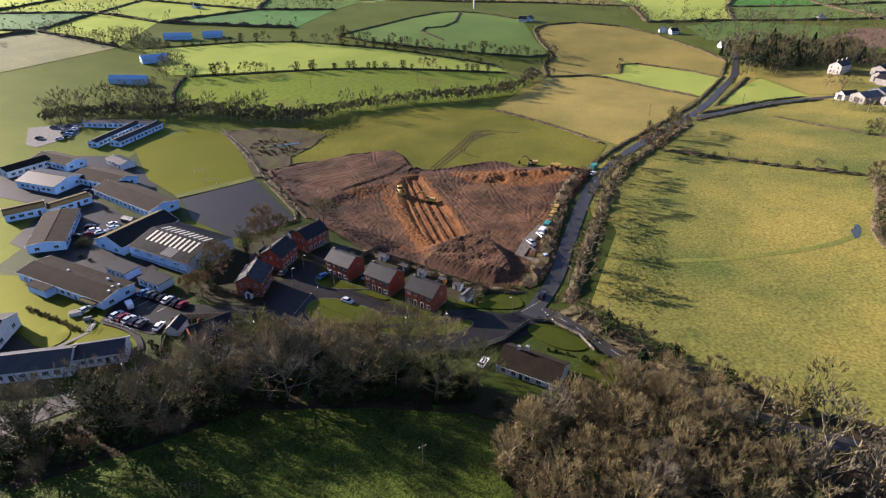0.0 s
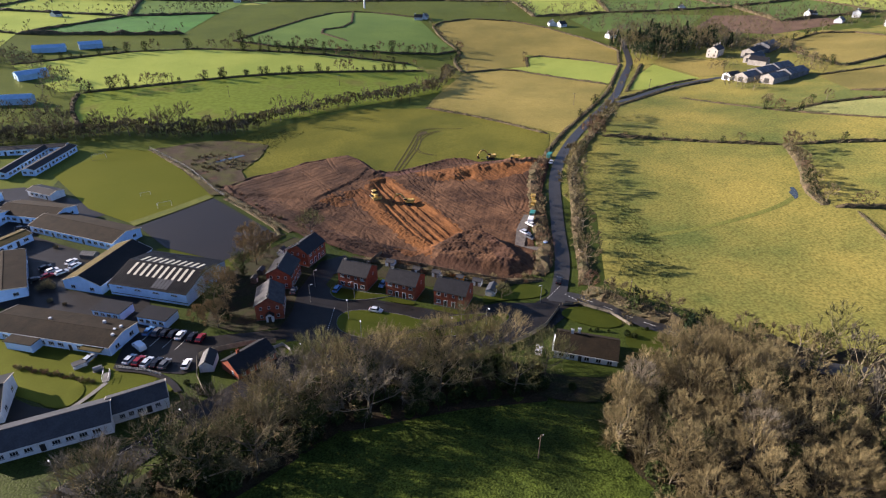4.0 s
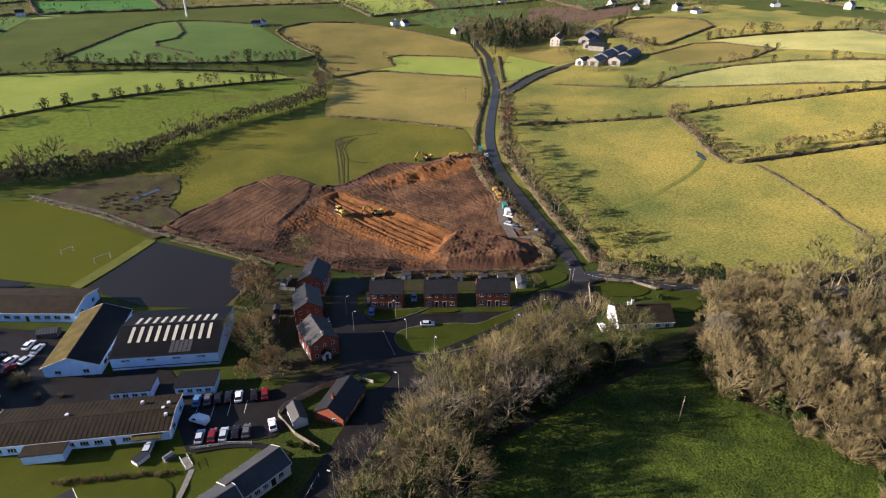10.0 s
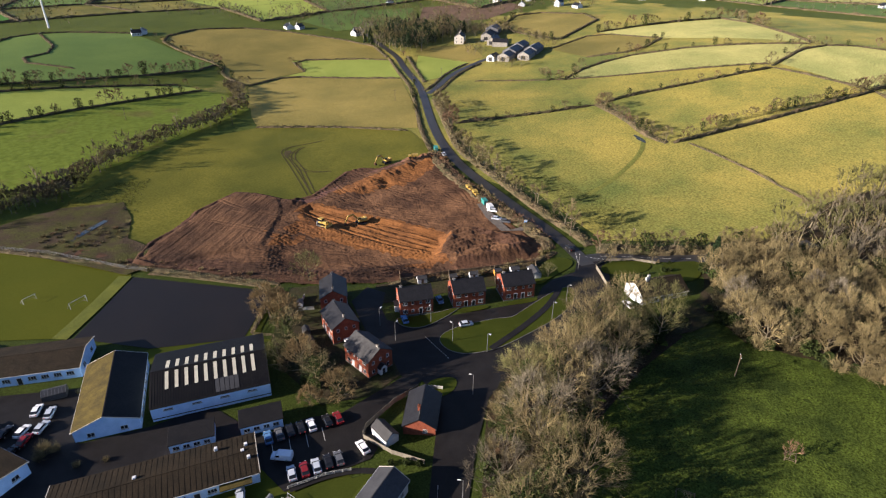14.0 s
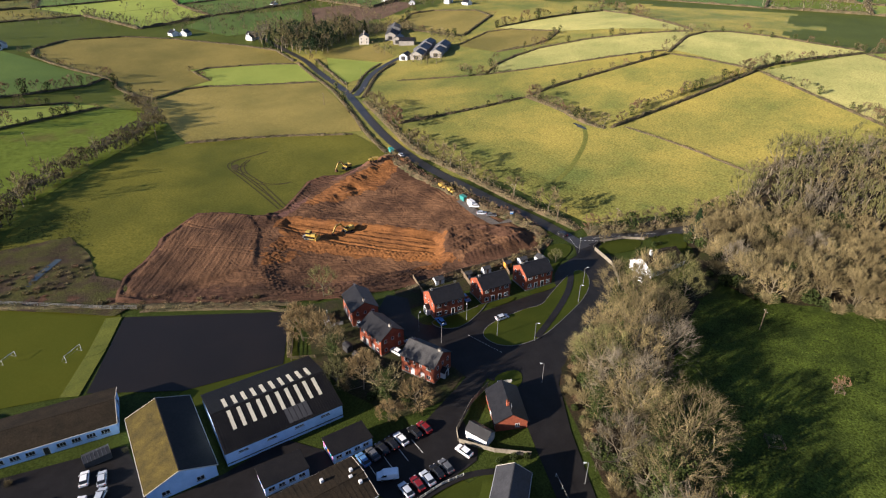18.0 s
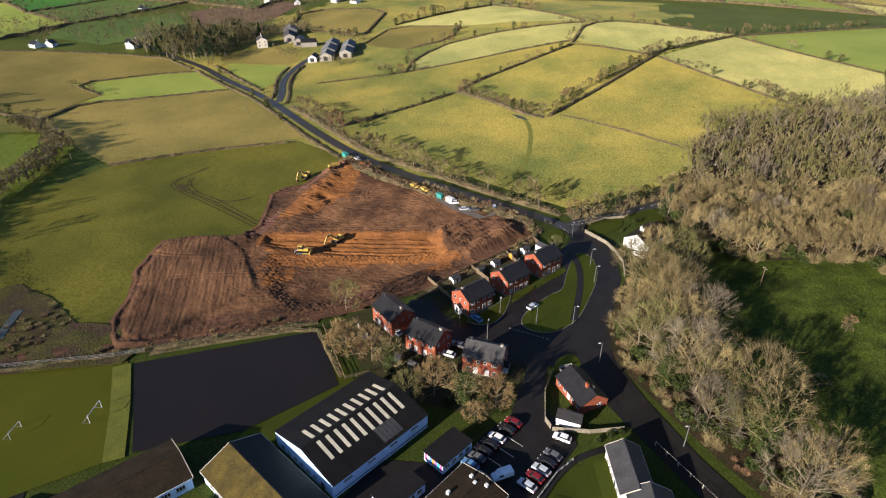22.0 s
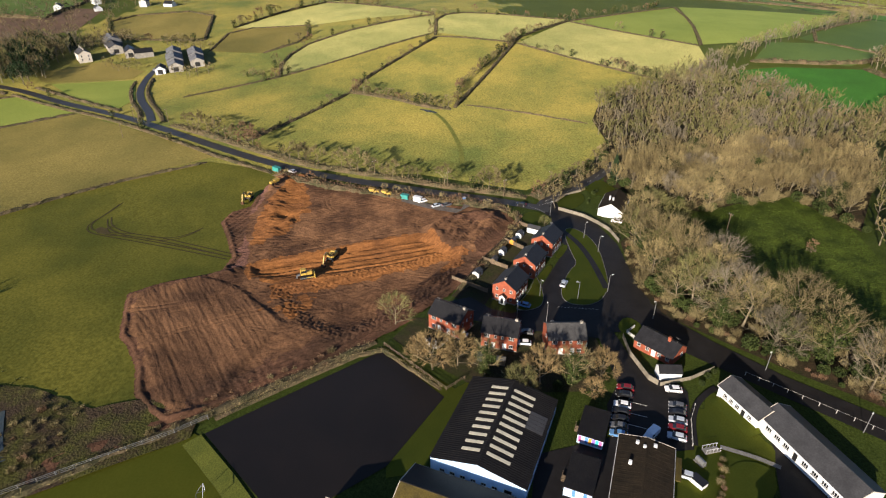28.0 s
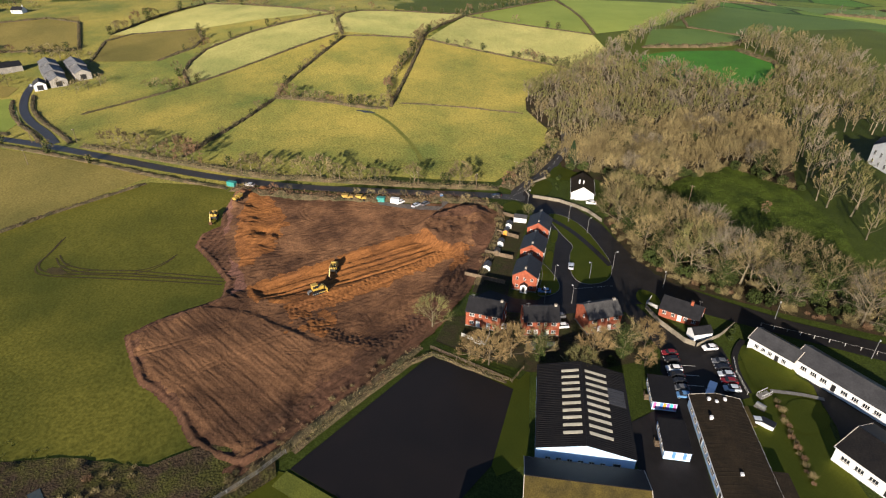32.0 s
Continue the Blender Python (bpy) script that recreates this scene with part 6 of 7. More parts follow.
def farmstead():
    ob = thing("farmhouse", "two-storey cream farmhouse with chimneys", "house", at=turn(303, 458, 35))
    L, W = 16, 9
    shell(ob, L, W, 6.0, 8.6, CREAM, SLATE_PALE)
    for u in (-6, -2, 2, 6):
        window(ob, face(L, W, "f", u, 1.7), 1.3, 1.6), window(ob, face(L, W, "f", u, 4.5), 1.3, 1.5)
    for u in (-2.5, 2.5):
        window(ob, face(L, W, "l", u, 1.7), 1.2, 1.6), window(ob, face(L, W, "l", u, 4.5), 1.2, 1.5)
    for cx in (-7.2, 0, 7.2):
        chimney(ob, cx, 0, 8.0, 10.2, CREAM)
    for x, y, yaw, L, W, eave, ridge, wall, roof in ((275, 378, 20, 22, 10, 4, 6.5, STONE, FARM_SHEET), (288, 366, 20, 26, 10, 4, 6.4, STONE, FARM_SHEET), (292, 384, 20, 26, 12, 4.5, 7, FARM_SHEET, FARM_SHEET), (306, 372, 20, 24, 11, 4.2, 6.8, FARM_SHEET, FARM_SHEET), (310, 390, 20, 20, 11, 4.5, 7, FARM_SHEET, FARM_SHEET),
                                                     (266, 386, 15, 12, 7, 3.5, 5.5, RENDER_W, SLATE_PALE), (330, 445, 30, 24, 10, 4.5, 7, STONE, SLATE_PALE), (318, 428, 25, 20, 8, 4, 6.5, STONE, SLATE), (352, 456, 30, 24, 13, 5, 7.5, FARM_SHEET, FARM_SHEET), (312, 415, -60, 14, 8, 4, 6.5, STONE, SLATE)):
        b = thing("farm_shed", "grey sheeted farm shed" if wall == FARM_SHEET else "stone farm building with pitched roof", "farm building", "farm buildings", turn(x, y, yaw))
        shell(b, L, W, eave, ridge, wall, roof)
        part("barn_door", boxes((-L / 2 - 0.06, -1.8, 0, -L / 2 - 0.005, 1.8, 3.2)), BLACK, b)


farmstead()


def country_house(x, y, yaw, L=13, label="white farmhouse among hedges", two=False, roof=None):
    ob = thing("house", label, "house", "far houses", turn(x, y, yaw))
    e = 5.0 if two else 2.8
    shell(ob, L, 7.5, e, e + 2.6, RENDER_W, roof or SLATE)
    for z in ((1.5, 4.0) if two else (1.5,)):
        for u in (-L * 0.34, -L * 0.12, L * 0.12, L * 0.34):
            window(ob, face(L, 7.5, "f", u, z), 1.2, 1.2)
            window(ob, face(L, 7.5, "b", u, z), 1.2, 1.2)
    chimney(ob, -L / 2 + 0.8, 0, e + 2, e + 3.7, RENDER_W)
    return ob


for x, y, yaw, two in ((262, 566, 10, 0), (269, 573, 100, 0), (236, 632, 20, 0), (228, 640, 80, 0), (88, 690, -15, 0), (96, 695, 60, 0), (494, 566, 10, 1), (493, 526, 30, 0), (513, 485, 0, 1), (510, 457, 70, 0), (531, 544, 40, 1), (600, 420, 50, 0), (640, 360, 0, 1), (420, 690, 70, 0), (680, 180, 40, 0), (-300, 760, 60, 0), (-120, 880, 0, 1)):
    country_house(x, y, yaw, 9 + (x % 4), two=bool(two))
blue = material("pale_blue_sheet", (0.25, 0.42, 0.62), (0.2, 0.35, 0.52), 0.5, 0.5)
for x, y, yaw, L, W in ((-236, 490, 35, 20, 10), (-228, 428, 0, 26, 7), (-250, 575, 10, 24, 9), (-222, 588, 20, 18, 9)):
    b = thing("farm_shed", "pale blue sheeted farm shed", "farm building", "farm buildings", turn(x, y, yaw))
    shell(b, L, W, 3.6, 5.6, blue, blue)
    part("barn_door", boxes((-L / 2 - 0.06, -1.6, 0, -L / 2 - 0.005, 1.6, 3.0)), BLACK, b)


def mansion():
    ob = thing("mansion", "white Victorian mansion with bay windows and slate roof", "house", at=turn(-17.4, -14.2, -108))
    L, W = 24, 13
    shell(ob, L, W, 8.0, 11.5, RENDER_W, SLATE, over=0.5)
    for z in (1.8, 5.6):
        for k in range(6):
            window(ob, face(L, W, "b", -10 + k * 4, z), 1.3, 2.0), window(ob, face(L, W, "f", -10 + k * 4, z), 1.3, 2.0)
        for u in (-4, 0, 4):
            window(ob, face(L, W, "l", u, z), 1.3, 2.0)
    for gx in (-8, 0, 8):
        g = part("gable_bay", extrude([(-2.4, -1), (2.4, -1), (2.4, 8.2), (0, 11.2), (-2.4, 8.2)], -1.4, 2.0), RENDER_W, ob)
        g.matrix_basis = face(L, W, "b", gx, 0)
        part("gable_roof", extrude([(-2.8, 7.9), (0, 11.3), (2.8, 7.9), (2.8, 8.15), (0, 11.6), (-2.8, 8.15)], -1.7, 5.5), SLATE, g)
        for z in (1.8, 5.6):
            window(g, pose(0, -1.4, z), 2.2, 2.2, bars=2)
    for cx in (-9, -3, 4, 10):
        chimney(ob, cx, 0, 10.5, 13.6, RENDER_W)


mansion()


# ---- estate grounds ----
def kerb(line, closed=False, wide=0.13, tall=0.12, lift=0.18, mat=None, name="kerb", label="pale concrete kerb edging the asphalt", category="kerb"):
    """A low upstand along a line."""
    pts = resample([tuple(p) for p in curve(line, 2, closed)], 1.2, closed)
    c = np.array([tuple(p) for p in pts])
    if closed:
        c = np.vstack([c, c[:1]])
    d = unit(np.gradient(c, axis=0))
    s = np.stack([-d[:, 1], d[:, 0]], 1) * wide / 2
    z = height(c[:, 0], c[:, 1]) + lift
    v = np.stack([np.column_stack([c - s, z - 0.3]), np.column_stack([c - s, z + tall]), np.column_stack([c + s, z + tall]), np.column_stack([c + s, z - 0.3])], 1).reshape(-1, 3)
    i = (np.arange(len(c) - 1) * 4)[:, None] + np.arange(3)[None]
    f = np.stack([i, i + 4, i + 5, i + 1], -1).reshape(-1, 4)
    return tagged(new(name, data(name, v, f, mat or KERB)), label, category, kind="structure")


def green(outline, label, mat=None, edged=True, lift=0.28):
    drape("lawn", [tuple(p) for p in curve(outline, 2, True)], mat or LAWN, lift, 3.0, lambda x, y: 0.05 * lumps(x, y, 3, 2), label=label, category="lawn")
    if edged:
        kerb(outline, True)


green([(9.5, 143.2), (5, 137.8), (-7, 135.2), (-26, 138), (-35.5, 140.2), (-43.5, 146.5), (-42.5, 155.5), (-35.5, 156.8), (-22.5, 150.2), (-18.3, 146), (-12, 146.2), (2, 145.5)], "raised green island beside the estate road")
green([(-21, 162.5), (-31.5, 161.5), (-41.5, 163), (-44.3, 168.5), (-43, 172.5), (-41, 171.5), (-30, 164)], "front lawn on the corner plot")
green([(-26.5, 162.2), (-27.8, 160.2), (-19.2, 154.6), (-17.8, 156.6)], "small front lawn before brick houses", edged=False)
green([(-12.9, 153), (-14.2, 151), (-5.4, 145.6), (-4, 147.6)], "small front lawn before brick houses", edged=False)
green([(2, 150.5), (10, 151), (20, 149.5), (25, 152), (22, 159), (12, 158), (4, 156)], "rough green verge by the junction", edged=False)
green([(22.5, 138), (26, 142), (31, 141.5), (38.6, 134.5), (39.5, 128.5), (31, 128.8)], "cottage front lawn inside a curved wall", edged=False)
green([(-62, 141.2), (-56, 145), (-50, 140), (-55, 136.5), (-61, 138.5)], "triangular lawn inside a brick edging", edged=False)
green([(-84.5, 128), (-97.5, 125.6), (-104.5, 125.2), (-101.5, 140), (-91, 134.5), (-86, 132)], "mown lawn beside the school car park", edged=False)
green([(-105.5, 136), (-108, 127), (-117, 131), (-116, 142)], "mown lawn between school paths", edged=False)
# dark GARDEN colour here stands in for shadow on the grass
green([(1, 117), (24, 105.5), (53, 116), (37, 101), (20, 98), (2, 104)], "cottage back garden, shade put into its dark ground colour", GARDEN, edged=False)
green([(42, 127), (46, 124), (53, 116), (36, 112), (34, 122)], "green lawn beside the cottage", edged=False)
strip("path", [(8, 146), (0, 143), (-8, 141.3), (-20, 140.6), (-35, 141)], 2.0, ASPHALT, 0.37, "narrow asphalt path across the green")
strip("path", [(-101, 141.5), (-94, 139), (-88.5, 135.5), (-85, 131), (-83.6, 128)], 1.6, ASPHALT, 0.36, "curved asphalt path by the lawn")
strip("path", [(-102, 136), (-105.5, 130), (-109, 126)], 1.2, KERB, 0.35, "narrow concrete path between lawns")
strip("stream", [(-93, 297), (-91, 281), (-80, 259), (-65, 237), (-56, 222)], 2.2, PUDDLE, 0.2, "narrow stream beside the site", category="stream")
strip("stream", [(-95, 298), (-88, 302.5), (-79, 307)], 2.4, PUDDLE, 0.55, "shallow pool among rushes", category="stream")
strip("wet_drain", [(152, 190), (140, 184), (125, 180), (95, 176.5), (72, 178)], 2.4, OLIVE_WET, 0.19, "dark green damp line across the pasture", category="drain")
drape("puddle", [tuple(p) for p in curve([(146, 185.5), (149, 187), (151.5, 190.5), (154, 195.5), (152.6, 196.5), (150.5, 193), (148.5, 192.4), (147.6, 189)], 2, True)], PUDDLE, 0.2, 1.5, label= "blue flood puddle by the hedge", category="puddle")
for line in (((-6, 270), (-1, 282), (8, 304), (14, 320), (18, 329), (24, 332), (33, 329), (43, 327)), ((-4, 270), (4, 287), (11, 302), (14, 313), (21, 323), (29, 326)), ((11, 304), (9, 296), (12, 290), (17, 286)), ((14, 311), (15, 321), (19, 325), (22, 321))):
    for off in (-0.9, 0.9):
        strip("wheel_track", [(x + off, y - 0.4 * off) for x, y in line], 0.5, WORN, 0.24, "muddy wheel track across the pasture", category="track")
drape("wheel_track", [tuple(p) for p in curve([(15, 320), (19, 322), (22, 326), (20, 328), (16, 325)], 2, True)], WORN, 0.22, 1.5, label="muddy turning patch in the pasture", category="track", jitter=0.4)
drape("dark_patch", [tuple(p) for p in curve([(-104, 303), (-96, 289), (-83, 290), (-76, 287), (-78, 298), (-90, 309)], 2, True)], SCRUB, 0.3, 1.2, lambda x, y: 0.5 * np.abs(lumps(x, y, 4, 6)) * ease(from_edge([(-104, 303), (-96, 289), (-83, 290), (-76, 287), (-78, 298), (-90, 309)], x, y), 0, 4), label="churned ground with cut brushwood", category="rough ground", jitter=0.6)


def dashes(line, length, gap, wide, label, lift=0.26):
    pts = resample([tuple(p) for p in curve(line, 2)], 0.5)
    k, on = 0, int(length / 0.5)
    step = int((length + gap) / 0.5)
    holder = tagged(new("road_marking"), label, "road marking", kind="structure")
    while k + on < len(pts):
        s = strip("dash", [tuple(p) for p in pts[k:k + on + 1]], wide, PAINT, lift, rounds=0, step=1.0, kind="", across=1)
        s.parent = holder
        k += step


dashes([(33, 146), (38, 140), (44, 130.5), (51, 121), (59, 113), (72, 101)], 3.0, 3.0, 0.14, "white dashed centre line of the lane")
dashes([(29.5, 149.5), (32.5, 142.5)], 0.6, 0.5, 0.25, "white give-way dashes at the junction")
dashes([(23, 148.5), (30, 154.5)], 0.6, 0.5, 0.2, "white give-way dashes at the junction", 0.27)
dashes([(-46, 147), (-43, 160)], 0.6, 0.5, 0.15, "worn give-way dashes in the estate")


def rail_fence(line, tall, mat, label, gap=2.4, rails=(0.45, 0.85, 1.2), panel=False, lift=0.1, name="fence"):
    """Posts with rails or closed panels along a line."""
    ob = tagged(new(name), label, "fence", "fences")
    pts = resample(line, gap)
    post = boxes((-0.06, -0.06, -0.4, 0.06, 0.06, tall + 0.05))
    pm = bpy.data.meshes.new("post")
    post.to_mesh(pm), post.free(), pm.materials.append(mat)
    for i, p in enumerate(pts):
        z = ground_z(p.x, p.y) + lift
        part("post", pm, None, ob).location = (p.x, p.y, z)
        if i + 1 < len(pts):
            q = pts[i + 1]
            d = q - p
            up = ground_z(q.x, q.y) + lift - z
            m = Matrix.Translation((p.x, p.y, z)) @ Matrix.Rotation(math.atan2(d.y, d.x), 4, "Z") @ Matrix.Rotation(-math.atan2(up, d.length), 4, "Y")
            if panel:
                part("panel", boxes((0.05, -0.025, 0.05, d.length - 0.05, 0.025, tall)), mat, ob).matrix_basis = m
            else:
                for r in rails:
                    part("rail", boxes((0, -0.02, r * tall / 1.2 - (0.05 if len(rails) > 1 else 0.015), d.length, 0.02, r * tall / 1.2 + (0.05 if len(rails) > 1 else 0.015))), mat, ob).matrix_basis = m
    return ob


WHITE_F = material("white_fence_paint", (0.42, 0.42, 0.4), (0.3, 0.3, 0.28), 1.5, 0.7)
rail_fence([(24.5, 142.5), (20, 137.6), (16.5, 134), (10, 130.4), (3.5, 127.8), (-5.6, 127)], 1.5, FENCE_G, "pale timber fence curving round the junction corner", panel=True)
rail_fence([(26, 143.5), (31, 143), (38, 136), (40.5, 128.5)], 1.0, FENCE_G, "low timber fence round the cottage lawn", panel=True, gap=2.0)
rail_fence([(-128, 328), (-103.6, 293), (-88.3, 262), (-84, 255.5)], 1.5, STEEL, "wire mesh fence with pale posts along the pitch", gap=3.4)
rail_fence([(-57.9, 213.3), (-77.5, 196.8), (-73.6, 191.6)], 1.2, TIMBER, "weathered timber fence round the play court", gap=2.6)
rail_fence([(-60.5, 144.3), (-68.4, 145), (-78.4, 143.6), (-80.6, 142)], 1.7, FENCE_G, "pale panel fence beside the bungalow", panel=True)
rail_fence([(-81, 141.5), (-79.8, 133), (-77, 125.5)], 1.3, FENCE_G, "weathered fence above the car park", panel=True)
rail_fence([(-80, 118.5), (-90, 109.5), (-104, 97.5)], 1.1, WHITE_F, "white post and wire fence beside the road", gap=3.2, rails=(1.15,))
rail_fence([(-101, 142), (-93.5, 139), (-89, 136)], 1.0, WHITE_F, "white railing by the car park", gap=1.8)
rail_fence([(-62, 141), (-58.5, 142.5), (-56.5, 139.5)], 1.2, WHITE_F, "white garden wall beside the bungalow", panel=True, gap=1.6)
for a, b in (((-33, 180), (-24, 191)), ((-19, 171), (-12, 179)), ((-6, 163), (1, 169)), ((6, 154), (14, 161))):
    rail_fence([a, b], 1.6, TIMBER, "brown timber fence between back gardens", panel=True)
rail_fence([(-27, 187), (-12, 178.5), (2, 168.5), (14, 161)], 1.6, TIMBER, "brown timber fence behind the back gardens", panel=True)
rail_fence([(-55, 203), (-61, 198), (-57, 195)], 1.3, WHITE_F, "white painted garden corner fence", panel=True)
for k in range(4):
    kerb([(-85.5 - k * 3.6, 151.6 + k * 1.5), (-87.6 - k * 3.6, 147.3 + k * 1.5)], tall=0.012, wide=0.12, lift=0.165, mat=PAINT, name="bay_line", label="worn white parking bay line", category="road marking")


def grass_bank(a, b, up, wide, label):
    """A turfed slope that falls away from the foot of a wall."""
    d = Vector((b[0] - a[0], b[1] - a[1])).normalized()
    side = Vector((-d.y, d.x))
    verts, faces = [], []
    n = 12
    for i in range(n + 1):
        p = Vector(a).lerp(Vector(b), i / n)
        for off, rise in ((-0.4, up), (0.6, up), (wide * 0.55, up * 0.45), (wide, -0.1)):
            q = p + side * off
            verts.append((q.x, q.y, ground_z(q.x, q.y) + rise * (1.0 if 0 < i < n else 0.4) + 0.12))
    for i in range(n):
        for k in range(3):
            c = i * 4 + k
            faces.append((c, c + 4, c + 5, c + 1))
    return tagged(new("grass_bank", data("grass_bank", verts, faces, LAWN, True)), label, "grass bank", kind="structure")


grass_bank((-99.4, 125.3), (-86.6, 129.0), 0.9, 4.0, "green turf bank below the white block")




# ---- vehicles ----
def car_template(colour, label, van=False):
    """A parked car or van, nose along +x."""
    ob = thing("van" if van else "car", label, "van" if van else "car", "parked vehicles", at=pose(0, 0, -400))
    if van:
        side = [(-2.4, 0.35), (2.35, 0.35), (2.45, 0.75), (2.3, 1.1), (1.5, 1.25), (0.85, 1.95), (-2.3, 2.0), (-2.45, 1.0)]
        glass = [(1.42, 1.24), (0.86, 1.86), (0.15, 1.88), (0.15, 1.2)]
        wide, gw = 1.9, 1.92
    else:
        side = [(-2.08, 0.3), (2.05, 0.3), (2.16, 0.55), (2.08, 0.78), (1.15, 0.95), (-1.75, 1.0), (-2.12, 0.9), (-2.15, 0.55)]
        glass = [(1.15, 0.94), (0.4, 1.4), (-1.25, 1.43), (-1.9, 0.98)]
        wide, gw = 1.76, 1.5
    bm = extrude(side, -wide / 2, wide / 2)
    bmesh.ops.bevel(bm, geom=[e for e in bm.edges], offset=0.09, segments=2, affect="EDGES")
    part("body", bm, colour, ob)
    bm = extrude(glass, -gw / 2, gw / 2)
    bmesh.ops.bevel(bm, geom=[e for e in bm.edges], offset=0.05, segments=1, affect="EDGES")
    part("window_glass", bm, GLASS, ob, "dark window glass")
    if not van:
        part("roof", boxes((-1.3, -0.66, 1.4, 0.42, 0.66, 1.47), bevel=0.03), colour, ob)
    for x in (-1.3, 1.3):
        for y in (-wide / 2 + 0.08, wide / 2 - 0.08):
            w = part("wheel", tube(bmesh.new(), (x, y - 0.11, 0.31), (x, y + 0.11, 0.31), 0.31, 0.31, 12), RUBBER, ob)
            part("rim", tube(bmesh.new(), (x, y - 0.12, 0.31), (x, y + 0.12, 0.31), 0.19, 0.19, 8), STEEL, w)
    nose = 2.36 if van else 2.06
    for y in (-wide / 2 + 0.28, wide / 2 - 0.28):
        part("headlight", boxes((nose - 0.1, y - 0.18, 0.62, nose + 0.06, y + 0.18, 0.78), bevel=0.03), UPVC, ob)
        part("tail_light", boxes((-nose - 0.1, y - 0.1, 0.72, -nose + 0.05, y + 0.1, 0.92), bevel=0.02), LAMP_RED, ob)
        part("wing_mirror", boxes((0.75, math.copysign(wide / 2 + 0.1, y) - 0.09, 0.95, 0.9, math.copysign(wide / 2 + 0.1, y) + 0.09, 1.1), bevel=0.02), colour, ob)
    return ob


LAMP_RED = material("red_lens", (0.35, 0.02, 0.015), None, 3, 0.3)


def paint(name, c):
    return material("car_paint_" + name, c, [v * 0.92 for v in c], 1.0, 0.22)


CARS = {n: car_template(paint(n, c), l) for n, c, l in (
    ("white", (0.75, 0.76, 0.78), "white hatchback parked on asphalt"), ("silver", (0.42, 0.46, 0.52), "silver-blue car parked on asphalt"), ("black", (0.012, 0.012, 0.014), "black car parked on asphalt"),
    ("red", (0.17, 0.014, 0.018), "red car parked on asphalt"), ("blue", (0.09, 0.2, 0.4), "blue car parked on asphalt"), ("grey", (0.1, 0.105, 0.115), "dark grey car parked on asphalt"))}
VAN = car_template(paint("van", (0.62, 0.7, 0.8)), "pale blue-white van parked by the school", True)


def park(kind, x, y, yaw, lift=0.17):
    source = CARS[kind] if kind != "van" else VAN
    copy_thing(source, turn(x, y, yaw, ground_z(x, y) + lift))


for kind, x, y, yaw in (("red", -81.2, 150.8, 72), ("black", -83.6, 151.9, 72), ("white", -87.0, 153.6, 70), ("black", -89.2, 154.7, 70), ("black", -91.5, 155.7, 70), ("grey", -93.8, 156.7, 70), ("blue", -96.2, 157.6, 68), ("van", -97.2, 150.2, 128), ("white", -83.2, 139.0, 78),
                        ("grey", -88.9, 140.4, 66), ("black", -91.1, 141.4, 66), ("silver", -93.6, 142.3, 66), ("red", -95.9, 143.4, 66), ("silver", -98.4, 144.6, 66), ("silver", -109, 147.2, 62),
                        ("silver", -54.7, 190.9, 62), ("grey", -55.4, 171.6, 78), ("white", -60.3, 173.2, 80), ("blue", -41.6, 169.6, 60), ("silver", -30.9, 154.1, -30), ("blue", -26.6, 169.2, -120), ("black", 30.5, 157.0, 62),
                        ("white", -135, 201, 40), ("silver", -131.5, 199.3, 40), ("red", -135.4, 197.6, 40), ("white", -130.6, 206.4, 55), ("silver", -128.6, 203.2, 55), ("black", -138.5, 195.6, 40), ("black", -137.9, 203.6, 40), ("black", -157, 238, 20), ("red", -163, 225, 30),
                        ("black", -212.5, 317.7, 20), ("black", -220.7, 307.9, 20), ("silver", -209.4, 307.4, 25), ("black", -207.6, 311.2, 25), ("blue", -209.6, 316, 25), ("black", -210.4, 320, 25), ("white", -211, 324.2, 25), ("silver", -211.6, 328, 25), ("grey", -217.7, 331, 25), ("grey", -224, 327, 20),
                        ("silver", 32.0, 193.0, -60), ("grey", 32.4, 188.8, -60), ("white", 36.4, 198.9, 115), ("white", 9.8, 122.8, 62), ("white", 70, 259, 60), ("silver", 272, 393, 15)):
    park(kind, x, y, yaw)
for source in (*CARS.values(), VAN):
    for o in (*source.children_recursive, source):
        bpy.data.objects.remove(o)


# ---- building site plant ----
def tracks(ob, length, gauge, tall, wide):
    for y in (-gauge / 2, gauge / 2):
        prof = [(-length / 2 + tall / 2, 0), (length / 2 - tall / 2, 0), (length / 2, tall * 0.5), (length / 2 - tall / 2, tall), (-length / 2 + tall / 2, tall), (-length / 2, tall * 0.5)]
        t = part("track", extrude(prof, y - wide / 2, y + wide / 2), RUBBER, ob, "black steel crawler track")
        for k in range(7):
            x = -length / 2 + 0.3 + k * (length - 0.6) / 6
            part("track_roller", tube(bmesh.new(), (x, y - wide / 2 - 0.03, tall * 0.45), (x, y + wide / 2 + 0.03, tall * 0.45), tall * 0.2, tall * 0.2, 8), STEEL, t)


def arm(bm, points, wide, deep):
    for a, b in zip(points, points[1:]):
        a, b = Vector((a[0], 0, a[1])), Vector((b[0], 0, b[1]))
        d = b - a
        m = Matrix.Translation(a) @ Matrix.Rotation(-math.atan2(d.z, d.x), 4, "Y")
        box(bm, 0, -wide / 2, -deep / 2, d.length, wide / 2, deep / 2, turn=m)
    return bm


